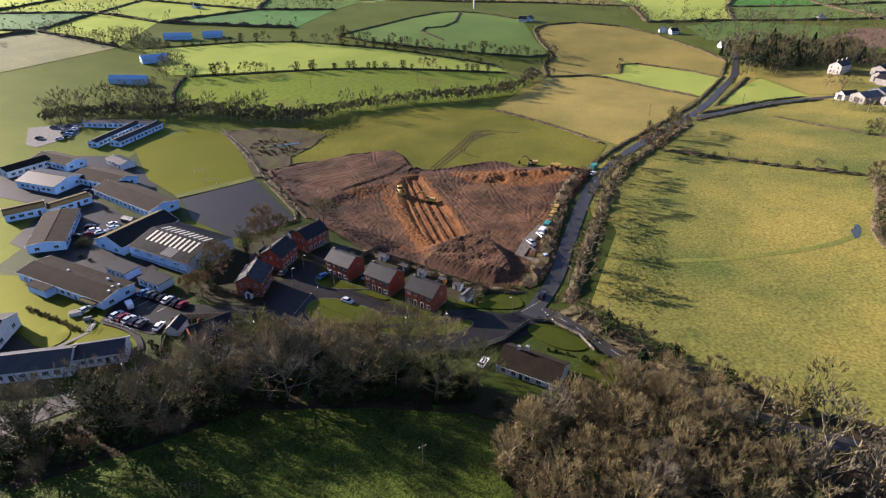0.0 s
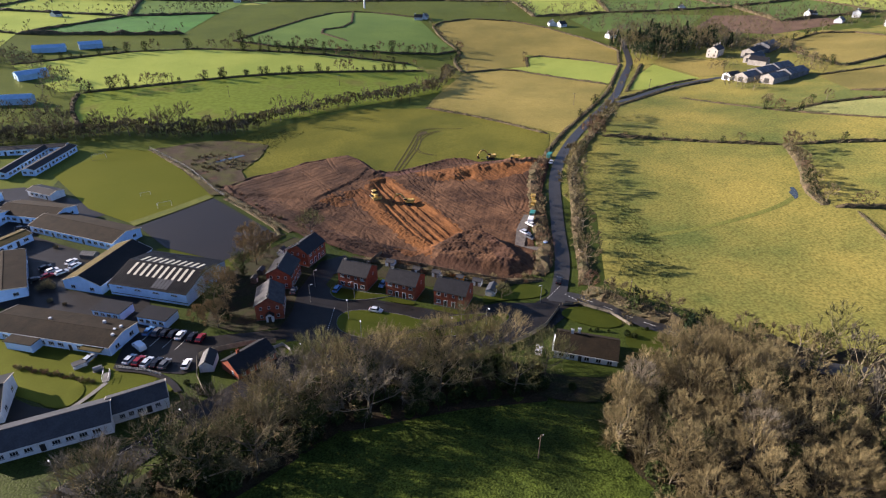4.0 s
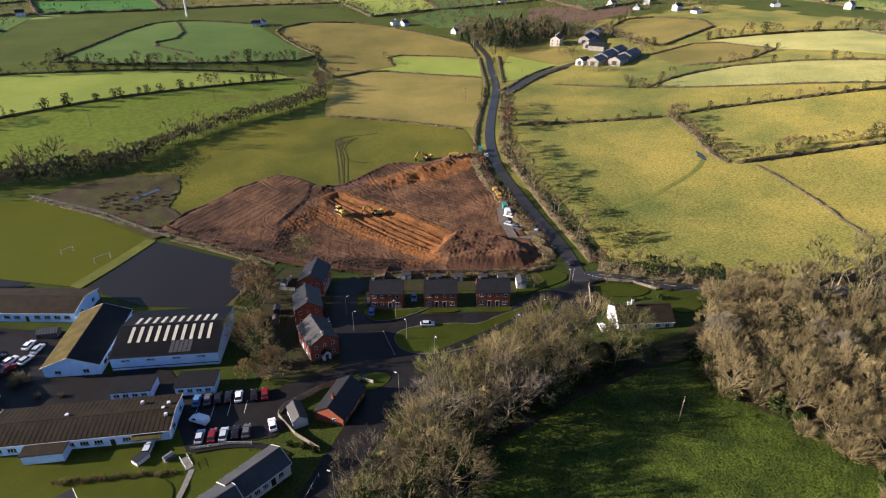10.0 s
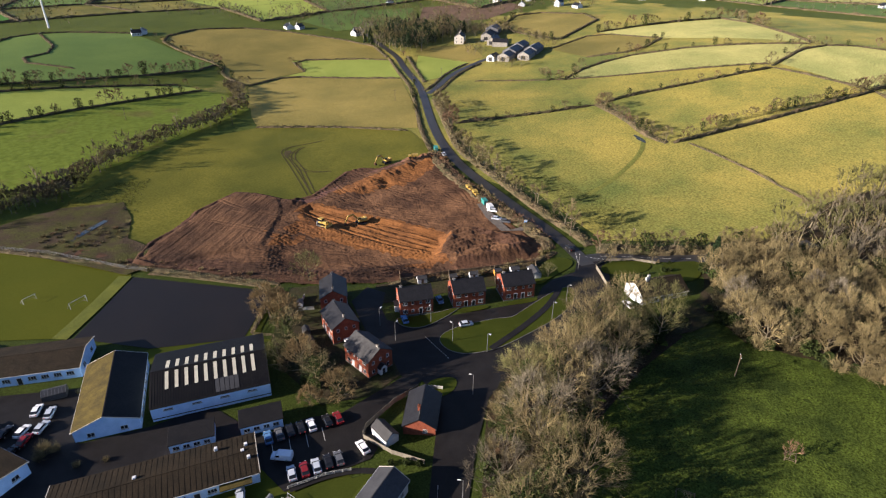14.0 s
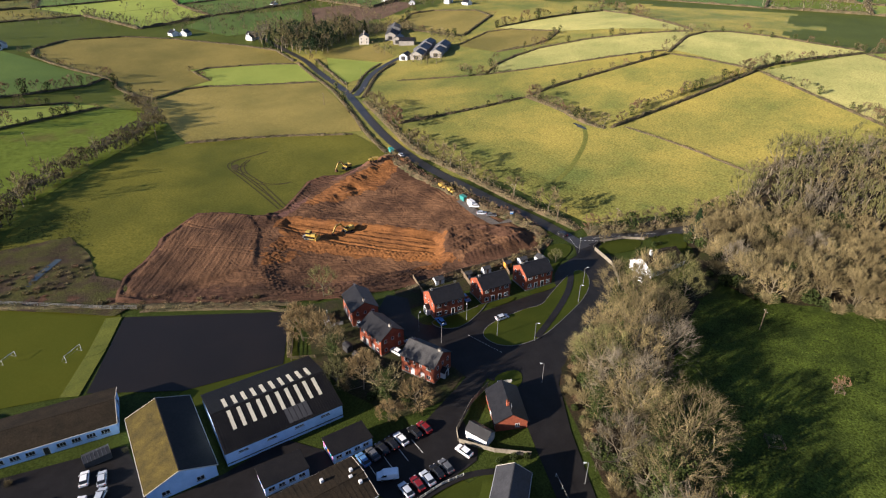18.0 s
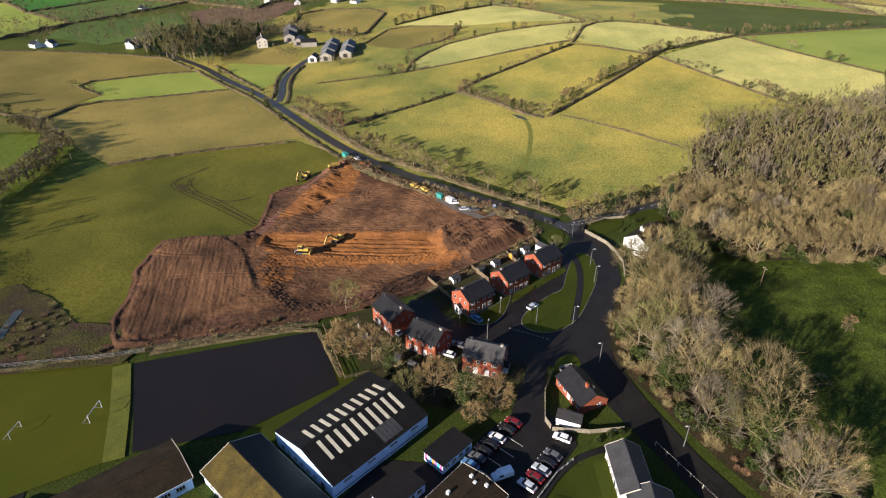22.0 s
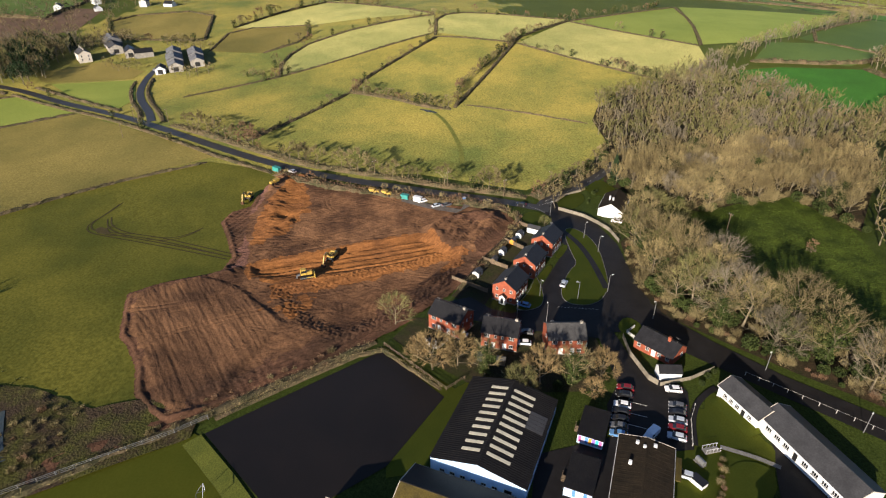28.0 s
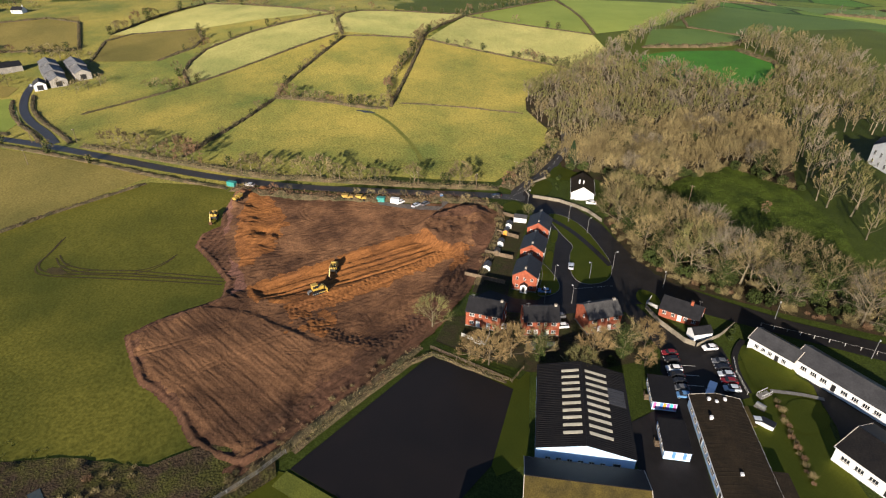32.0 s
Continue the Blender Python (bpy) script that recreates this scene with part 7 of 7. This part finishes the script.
def excavator(x, y, yaw, lift=0.15, reach=1.0):
    z = ground_z(x, y) + lift + float(site_rise(np.array([x]), np.array([y]))[0])
    ob = thing("excavator", "yellow tracked excavator on bare soil", "excavator", "site plant", pose(x, y, z, 0, 0, yaw))
    tracks(ob, 4.2, 2.4, 0.95, 0.6)
    part("undercarriage", boxes((-1.0, -1.0, 0.4, 1.0, 1.0, 1.15), bevel=0.08), BLACK, ob)
    part("upper_body", boxes((-2.6, -1.3, 1.2, 0.9, 1.3, 2.3), (-2.7, -1.25, 1.3, -1.7, 1.25, 2.5), bevel=0.12), YELLOW, ob)
    cab = part("cab", boxes((0.0, 0.35, 2.2, 1.5, 1.3, 3.3), bevel=0.12), YELLOW, ob)
    part("cab_glass", boxes((0.1, 0.32, 2.5, 1.53, 1.33, 3.15)), GLASS, cab)
    part("boom", arm(bmesh.new(), [(0.8, 1.9), (3.0 * reach, 4.6), (5.2 * reach, 4.2)], 0.42, 0.6), YELLOW, ob)
    part("stick", arm(bmesh.new(), [(5.1 * reach, 4.3), (6.6 * reach, 1.6)], 0.34, 0.45), YELLOW, ob)
    part("bucket", extrude([(6.3 * reach, 1.7), (6.9 * reach, 1.6), (6.8 * reach, 0.5), (5.9 * reach, 0.25), (5.6 * reach, 0.7)], -0.6, 0.6), SPOIL, ob, "muddy steel bucket")
    bm = bmesh.new()
    tube(bm, (1.6, 0, 1.7), (3.0 * reach, 0, 3.9), 0.1, 0.1, 8), tube(bm, (3.4 * reach, 0, 4.9), (5.2 * reach, 0, 4.7), 0.09, 0.09, 8)
    part("hydraulic_ram", bm, STEEL, ob)
    return ob


def bulldozer(x, y, yaw):
    z = ground_z(x, y) + 0.15 + float(site_rise(np.array([x]), np.array([y]))[0])
    ob = thing("bulldozer", "yellow bulldozer working the clay cut", "bulldozer", "site plant", pose(x, y, z, 0, 0, yaw))
    tracks(ob, 4.4, 2.6, 1.15, 0.7)
    part("engine_bonnet", boxes((0.1, -0.75, 1.0, 2.2, 0.75, 2.2), bevel=0.12), YELLOW, ob)
    cab = part("cab", boxes((-1.7, -0.95, 1.2, 0.2, 0.95, 3.2), bevel=0.12), YELLOW, ob)
    part("cab_glass", boxes((-1.6, -0.98, 2.1, 0.23, 0.98, 2.95)), GLASS, cab)
    part("blade", extrude([(2.75, 0.1), (3.1, 0.1), (2.85, 0.8), (3.0, 1.5), (2.7, 1.5), (2.6, 0.8)], -1.9, 1.9), YELLOW, ob, "worn dozer blade")
    part("push_arm", boxes((0, -1.75, 0.5, 2.7, -1.6, 0.75), (0, 1.6, 0.5, 2.7, 1.75, 0.75)), YELLOW, ob)
    part("ripper", arm(bmesh.new(), [(-1.9, 1.2), (-3.0, 1.0), (-3.1, 0.1)], 0.9, 0.3), STEEL, ob)
    part("exhaust", tube(bmesh.new(), (1.2, 0.4, 2.2), (1.2, 0.4, 3.0), 0.07, 0.07, 8), BLACK, ob)


def dumper(x, y, yaw, label="yellow site dumper beside the roadside scrub", paint_mat=None):
    z = ground_z(x, y) + 0.15 + float(site_rise(np.array([x]), np.array([y]))[0])
    ob = thing("dumper", label, "dumper", "site plant", pose(x, y, z, 0, 0, yaw))
    part("skip", extrude([(0.2, 1.0), (1.8, 1.0), (2.6, 2.1), (-0.3, 2.1)], -1.0, 1.0), paint_mat or YELLOW, ob)
    part("chassis", boxes((-2.2, -0.6, 0.7, 1.9, 0.6, 1.05), (-2.2, -0.8, 0.9, -0.6, 0.8, 1.7), bevel=0.06), YELLOW, ob)
    part("roll_bar", boxes((-1.2, -0.75, 1.7, -1.1, -0.67, 2.8), (-1.2, 0.67, 1.7, -1.1, 0.75, 2.8), (-1.2, -0.75, 2.75, -1.1, 0.75, 2.83)), BLACK, ob)
    for wx in (-1.5, 1.2):
        for wy in (-0.95, 0.95):
            part("wheel", tube(bmesh.new(), (wx, wy - 0.2, 0.55), (wx, wy + 0.2, 0.55), 0.55, 0.55, 14), RUBBER, ob)


bulldozer(-20.0, 240.6, -75)
excavator(-6.6, 233.4, 160)
excavator(43.2, 273.5, 170, 0.1)
dumper(52.8, 264.0, -40, "muddy site dumper near soil heaps")
dumper(45.4, 219.5, 70)
dumper(43.2, 214.0, 60, "yellow ride-on roller near the hedge")


def site_box(name, x, y, yaw, size, mat, label, category):
    z = ground_z(x, y) + 0.3
    ob = thing(name, label, category, at=pose(x, y, z, 0, 0, yaw))
    L, W, H = size
    part("body", boxes((-L / 2, -W / 2, 0, L / 2, W / 2, H), bevel=0.05), mat, ob)
    part("door_panel", boxes((L / 2 + 0.003, -W * 0.3, 0.1, L / 2 + 0.04, W * 0.3, H - 0.2)), UPVC, ob)
    part("roof_cap", boxes((-L / 2 - 0.05, -W / 2 - 0.05, H, L / 2 + 0.05, W / 2 + 0.05, H + 0.1), bevel=0.03), UPVC if H < 2.4 and L < 2 else mat, ob)
    part("skid", boxes((-L / 2, -W / 2 + 0.1, -0.3, L / 2, -W / 2 + 0.25, 0.0), (-L / 2, W / 2 - 0.25, -0.3, L / 2, W / 2 - 0.1, 0.0)), TIMBER, ob)


TEAL = material("teal_container", (0.03, 0.22, 0.2), (0.03, 0.17, 0.16), 0.8, 0.5, grain=0.15)
BLUE_P = material("blue_plastic", (0.06, 0.22, 0.55), None, 1.0, 0.45)
site_box("portable_toilet", 35.3, 180.9, 20, (1.2, 1.2, 2.2), BLUE_P, "blue portable toilet at the site entrance", "toilet")
site_box("site_container", 40.0, 206.2, 62, (3.4, 2.0, 1.9), TEAL, "teal steel site container beside scrub", "container")
site_box("site_container", 72.0, 266.5, 50, (4.2, 2.0, 2.0), TEAL, "teal steel container by the road hedge", "container")
site_box("site_cabin", 37.2, 200.8, 62, (3.6, 2.0, 2.1), UPVC, "white site cabin beside parked cars", "cabin")
drape("site_hardstanding", [(28, 183), (34, 196), (40, 207), (37, 208), (30, 197), (25, 185), (33, 177), (37, 180)], GRAVEL, 0.5, 2.5, lambda x, y: 0.08 * lumps(x, y, 4, 3), label="crushed stone parking strip on the site", category="hardstanding")


# ---- street furniture ----
def street_lamp(x, y, tall=6.5, yaw=0):
    ob = thing("street_lamp", "grey galvanised street lamp column", "street lamp", "street lamps", turn(x, y, yaw))
    part("column", tube(bmesh.new(), (0, 0, -0.3), (0, 0, tall), 0.11, 0.06, 8), STEEL, ob)
    part("bracket", tube(bmesh.new(), (0, 0, tall - 0.05), (0.7, 0, tall + 0.12), 0.04, 0.04, 6), STEEL, ob)
    part("lantern", boxes((0.45, -0.14, tall + 0.05, 1.15, 0.14, tall + 0.2), bevel=0.05), UPVC, ob)


for x, y, a in ((-52.8, 132.4, 120), (-36.7, 141.1, -90), (-11.4, 136.6, -90), (-0.3, 138.7, -60), (-36.5, 163.4, 200), (-39.4, 151.7, 90), (-48.5, 173.1, 0), (-50.2, 164.3, 0), (-101.8, 102.4, 130), (-79, 112.5, 130), (20, 147, 200)):
    street_lamp(x, y, 6.5, a)


def pole(x, y, tall=8.5, yaw=0):
    ob = thing("utility_pole", "weathered timber telegraph pole", "pole", "utility poles", turn(x, y, yaw))
    part("shaft", tube(bmesh.new(), (0, 0, -0.4), (0, 0, tall), 0.16, 0.11, 8), TIMBER, ob)
    part("crossarm", boxes((-0.9, -0.06, tall - 0.7, 0.9, 0.06, tall - 0.55)), TIMBER, ob)
    for k in (-0.75, 0.75):
        part("insulator", tube(bmesh.new(), (k, 0, tall - 0.55), (k, 0, tall - 0.3), 0.06, 0.04, 6), UPVC, ob)


for x, y, a in ((23, 390.5, 40), (50, 187, -60), (64, 220, -60), (83, 262, -50), (112, 300, -45), (151, 343, -40), (160, 366, -40), (40, 163, -60), (47, 141, 60), (128, 360, 0), (-20, 440, 20), (-95, 420, 20), (195, 380, 20)):
    pole(x, y, 8.0, a)


def goal(x, y, yaw, w=7.3, h=2.4):
    ob = thing("football_goal", "white steel football goal on the pitch", "goal", "goals", turn(x, y, yaw, ground_z(x, y) + 0.15))
    bm = bmesh.new()
    tube(bm, (-w / 2, 0, 0), (-w / 2, 0, h), 0.055, 0.055), tube(bm, (w / 2, 0, 0), (w / 2, 0, h), 0.055, 0.055), tube(bm, (-w / 2, 0, h), (w / 2, 0, h), 0.055, 0.055)
    part("goal_frame", bm, UPVC, ob)
    bm = bmesh.new()
    for s in (-w / 2, w / 2):
        tube(bm, (s, 0, h), (s, 1.8, 0), 0.04, 0.04, 6), tube(bm, (s, 0, 0), (s, 1.8, 0), 0.04, 0.04, 6)
    tube(bm, (-w / 2, 1.8, 0), (w / 2, 1.8, 0), 0.04, 0.04, 6)
    part("net_support", bm, STEEL, ob)


goal(-107.5, 249.6, 16, 5.4)
goal(-117.6, 263.2, 16, 4.0, 1.8)
goal(-150, 318, 200, 6.4)


def tree_guard(x, y, yaw, w):
    """A square of posts and rails round a sapling."""
    ob = thing("tree_guard", "square timber rail guard round a young tree", "fence", "tree guards", turn(x, y, yaw))
    h = w / 2
    for px, py in ((-h, -h), (h, -h), (h, h), (-h, h)):
        part("post", boxes((px - 0.07, py - 0.07, -0.3, px + 0.07, py + 0.07, 1.15), bevel=0.02), TIMBER, ob)
    for z in (0.55, 1.0):
        for s in (-h, h):
            part("rail", boxes((-h, s - 0.03, z - 0.04, h, s + 0.03, z + 0.04)), TIMBER, ob)
            part("rail", boxes((s - 0.03, -h, z - 0.04, s + 0.03, h, z + 0.04)), TIMBER, ob)
    return ob


tree_guard(-50.5, 79.5, 20, 3.4)
tree_guard(-26.4, 67.6, 15, 2.0)
pole(-5.1, 85.9, 7.0, 30)


def wind_turbine(x, y):
    ob = thing("wind_turbine", "white three-bladed wind turbine on the hill", "wind turbine", at=turn(x, y, 150))
    part("tower", tube(bmesh.new(), (0, 0, -1), (0, 0, 34), 1.1, 0.6, 14), UPVC, ob)
    part("nacelle", boxes((-0.8, -2.2, 33.6, 0.8, 1.8, 35.2), bevel=0.25), UPVC, ob)
    hub = part("hub", tube(bmesh.new(), (0, -2.2, 34.4), (0, -3.2, 34.4), 0.7, 0.4, 10), UPVC, ob)
    for k in range(3):
        a = radians(25 + 120 * k)
        b = part("blade", extrude([(-0.5, 0.5), (0.5, 0.5), (0.6, 3), (0.12, 14), (-0.05, 14), (-0.35, 3)], -0.12, 0.12), UPVC, hub)
        b.matrix_basis = Matrix.Translation((0, -2.7, 34.4)) @ Matrix.Rotation(a, 4, "Y")


wind_turbine(37.8, 781.5)

# ---- garden trees, shrubs and sheds ----
for k, (x, y, s) in enumerate(((-48.4, 210, 0.68), (-69, 200, 0.85), (-68, 193, 0.75), (-72, 186, 0.65), (-77, 172, 0.78), (-78, 164, 0.75), (-77, 156, 0.66), (-80, 178, 0.55), (-64, 204, 0.5), (9, 152, 0.35), (-83, 160, 0.42))):
    kind = (COPPERY + TREES[5:7] + ROUND)[(5, 0, 1, 2, 0, 3, 1, 5, 0, 5, 1)[k]]
    plant_tree(kind, x, y, s * 1.4, k * 1.3, "garden tree clothed in dark green ivy" if kind[2] else "round-headed garden tree with bare coppery twigs", "garden trees")
plant_tree(SMALL[1], 31.5, 141.0, 0.9, 0, "small bare ornamental tree on the cottage lawn")
plant_tree(SMALL[0], 40.0, 129.5, 0.75, 0, "small bare tree by the cottage lawn")
plant_tree(SMALL[2], -26.4, 67.6, 0.72, 2, "small russet tree in the parkland")
plant_tree(SMALL[0], -50.5, 79.5, 0.4, 2, "spindly bare sapling inside a rail guard")
for k in range(16):
    plant_bush((BUSH, BUSH_RED)[k % 2], -105.5 - k * 1.45, 137.2 + k * 0.75 + 0.5 * math.sin(k * 2.1), 0.55 + 0.15 * math.sin(k * 3.7), "dry brown reed clump across the lawn", "reed clumps")
for x, y, s in ((47, 112, 1.05), (253, 500, 1.3), (262, 515, 1.4), (246, 525, 1.2), (275, 505, 1.3), (285, 488, 1.2), (268, 485, 1.1)):
    plant_tree(FIR, x, y, s, x, "dark evergreen conifer near buildings", "conifers")
rng_b = np.random.RandomState(8)
for q in resample([(-4, 126), (-20, 129.5), (-39, 131.8), (-53, 127), (-67, 116.5), (-81, 105.5), (-98, 90.5)], 2.6):
    me = (BUSH, BUSH_RED, BUSH_GREEN)[rng_b.choice(3, p=[0.5, 0.25, 0.25])]
    plant_bush(me, q.x + rng_b.uniform(-1.5, 1.5), q.y - rng_b.uniform(1.0, 3.5), rng_b.uniform(0.5, 1.1), "green shrub on the road bank" if me is BUSH_GREEN else "bare brown shrub on the road bank", "road bank shrubs")
for x, y in scatter(rng_b, ROADSIDE, 4.6):
    me = (BUSH, BUSH_GREEN)[rng_b.choice(2, p=[0.3, 0.7])]
    plant_bush(me, x, y, rng_b.uniform(1.0, 2.1), "evergreen shrub under bare trees" if me is BUSH_GREEN else "bare shrub under tall trees", "understorey shrubs")
for q in resample([(27, 164), (36, 186), (46, 216), (60, 250)], 2.6) + resample([(26, 163), (20, 161), (0, 168), (-20, 182)], 1.9):
    plant_bush((BUSH, BUSH_RED)[rng_b.randint(2)], q.x + rng_b.uniform(-2, 2), q.y + rng_b.uniform(-2, 2), rng_b.uniform(0.5, 1.0), "russet scrub at the site edge", "site scrub")
for x, y in scatter(rng_b, [(-108, 306), (-96, 287), (-76, 284), (-78, 300), (-92, 314)], 4.0) + scatter(rng_b, [(-86, 272), (-66, 240), (-57, 222), (-60, 220), (-84, 256), (-92, 268)], 4.0):
    plant_bush((BUSH, BUSH_RED, BUSH)[rng_b.randint(3)], x, y, rng_b.uniform(0.4, 0.9), "dry brown scrub beside the stream", "stream scrub")
for q in resample([(14, 72), (12, 88), (20, 99), (36, 104), (45, 115)], 2.2) + resample([(-18, 45), (14, 50), (14, 72)], 2.8):
    plant_bush((BUSH, BUSH_GREEN, BUSH)[rng_b.randint(3)], q.x + rng_b.uniform(-1.5, 2.5), q.y + rng_b.uniform(-2, 1), rng_b.uniform(0.9, 2.2), "tangled shrub at the woodland edge", "woodland edge shrubs")
for x, y, s in ((37, 124, 0.9), (38.5, 122.5, 0.8), (33, 127, 0.45), (30, 128.4, 0.5), (28, 129, 0.5), (44, 125, 0.5), (22, 103, 1.0), (12, 106, 0.9), (3, 108, 0.8), (30, 101, 1.0), (-63, 139.5, 0.5), (-82, 131, 0.7), (-79.6, 128.4, 0.8), (-78, 126, 0.7), (-75, 160, 1.3), (-79, 168, 1.1)):
    plant_bush(BUSH_GREEN, x, y, s, "rounded evergreen garden shrub", "garden shrubs")
for x, y, yaw, L, mat, label in ((-22, 182, -33, 3.2, RENDER_W, "small white garden shed"), (-14, 175, -33, 2.6, TIMBER, "small timber garden shed"), (-8, 171, -33, 2.8, RENDER_W, "small white garden shed"), (-1, 166, -33, 2.4, MURALS[3], "small orange garden playhouse"), (4, 162.5, -33, 3.0, RENDER_W, "small white garden shed"), (-59, 199.5, 50, 2.2, RENDER_W, "small white shed in a garden corner"), (-66, 186, 70, 2.6, GREYROOF, "small grey garden shed"), (-68, 181, 70, 2.4, TIMBER, "small timber garden shed")):
    b = thing("garden_shed", label, "shed", "garden sheds", turn(x, y, yaw))
    shell(b, L, L * 0.75, 1.8, 2.4, mat, SLATE_PALE if mat is TIMBER else GREYROOF, over=0.1, verge=0.1)
    part("shed_door", boxes((-0.4, -L * 0.375 - 0.04, 0, 0.4, -L * 0.375 - 0.003, 1.7)), UPVC if mat is TIMBER else TIMBER, b)


def ramp():
    """A railed access ramp beside the car park."""
    ob = thing("access_ramp", "pale concrete access ramp with steel handrails", "ramp", at=turn(-102.6, 138.4, 98))
    part("slab", boxes((-1.9, -0.8, -0.4, 1.9, 0.8, 0.35), bevel=0.03), KERB, ob)
    for s in (-0.75, 0.75):
        bm = bmesh.new()
        tube(bm, (-1.9, s, 1.35), (1.9, s, 1.35), 0.04, 0.04, 6)
        part("handrail", bm, UPVC, ob)
        for k in range(5):
            bm = bmesh.new()
            tube(bm, (-1.8 + k * 0.9, s, 0.35), (-1.8 + k * 0.9, s, 1.35), 0.03, 0.03, 6)
            part("baluster", bm, UPVC, ob)


ramp()
tank = thing("storage_tank", "pale plastic storage tank on a low plinth", "tank", at=turn(-105.6, 142.3, 20))
part("plinth", boxes((-1.3, -0.8, -0.3, 1.3, 0.8, 0.12)), KERB, tank)
bm = bmesh.new()
tube(bm, (-1.1, 0, 0.75), (1.1, 0, 0.75), 0.62, 0.62, 14)
part("drum", bm, STEEL, tank)
skip = thing("bin_store", "low white bin store with dark lid", "bin", at=turn(-110.8, 145.2, 28))
part("body", boxes((-1.6, -1.0, -0.3, 1.6, 1.0, 1.2), bevel=0.03), RENDER_W, skip)
part("lid", boxes((-1.68, -1.08, 1.2, 1.68, 1.08, 1.32), bevel=0.02), BLACK, skip)


def greenhouse(x, y, yaw):
    """A small glazed frame with a pitched roof."""
    ob = thing("greenhouse", "small aluminium greenhouse with dirty glass panes", "greenhouse", at=turn(x, y, yaw))
    L, W, eave, ridge = 5.4, 3.2, 1.7, 2.5
    part("base", boxes((-L / 2, -W / 2, -0.2, L / 2, W / 2, 0.25)), KERB, ob)
    for sign in (-1, 1):
        part("side_pane", boxes((-L / 2, sign * W / 2 - 0.01, 0.25, L / 2, sign * W / 2 + 0.01, eave)), GREYROOF, ob)
        slope = math.atan2(ridge - eave, W / 2)
        pane = part("roof_pane", boxes((-L / 2, 0, -0.01, L / 2, W / 2 / math.cos(slope), 0.01)), GREYROOF, ob)
        pane.matrix_basis = Matrix.Translation((0, 0, ridge)) @ Matrix.Rotation(radians(0 if sign > 0 else 180), 4, "Z") @ Matrix.Rotation(-slope, 4, "X")
        for k in range(8):
            u = -L / 2 + k * L / 7
            bar = part("glazing_bar", boxes((u - 0.03, 0, 0.01, u + 0.03, W / 2 / math.cos(slope), 0.05)), STEEL, ob)
            bar.matrix_basis = pane.matrix_basis
    for x1 in (-L / 2, L / 2):
        part("end_pane", extrude([(-W / 2, 0.25), (W / 2, 0.25), (W / 2, eave), (0, ridge), (-W / 2, eave)], -0.01, 0.01), GREYROOF, ob).matrix_basis = pose(x1, 0, 0, 0, 0, 90)


greenhouse(-125.6, 209.8, -22)
for k in range(13):
    plant_bush(BUSH_GREEN, -134.5 + k * 1.45 + 0.3 * math.sin(k * 5.1), 225.2 - k * 0.83 + 0.3 * math.sin(k * 3.3), 0.36 + 0.1 * math.sin(k * 2.3), "clipped evergreen shrub below classroom windows", "school shrubs")
for x, y, r in ((-133.3, 191.1, 1.4), (-134.6, 189.4, 1.1), (-131.4, 189.8, 1.0), (-129.5, 181.5, 0.7), (-124.5, 178.5, 0.6), (-121, 206.5, 0.6), (-139.5, 219.5, 0.7)):
    plant_bush(BUSH, x, y, r, "bare grey shrub beside the school yard", "school yard shrubs")
plant_tree(ROUND[3], 43.5, 106.5, 0.62, 1.0, "pale grey ornamental tree beside the cottage garden")
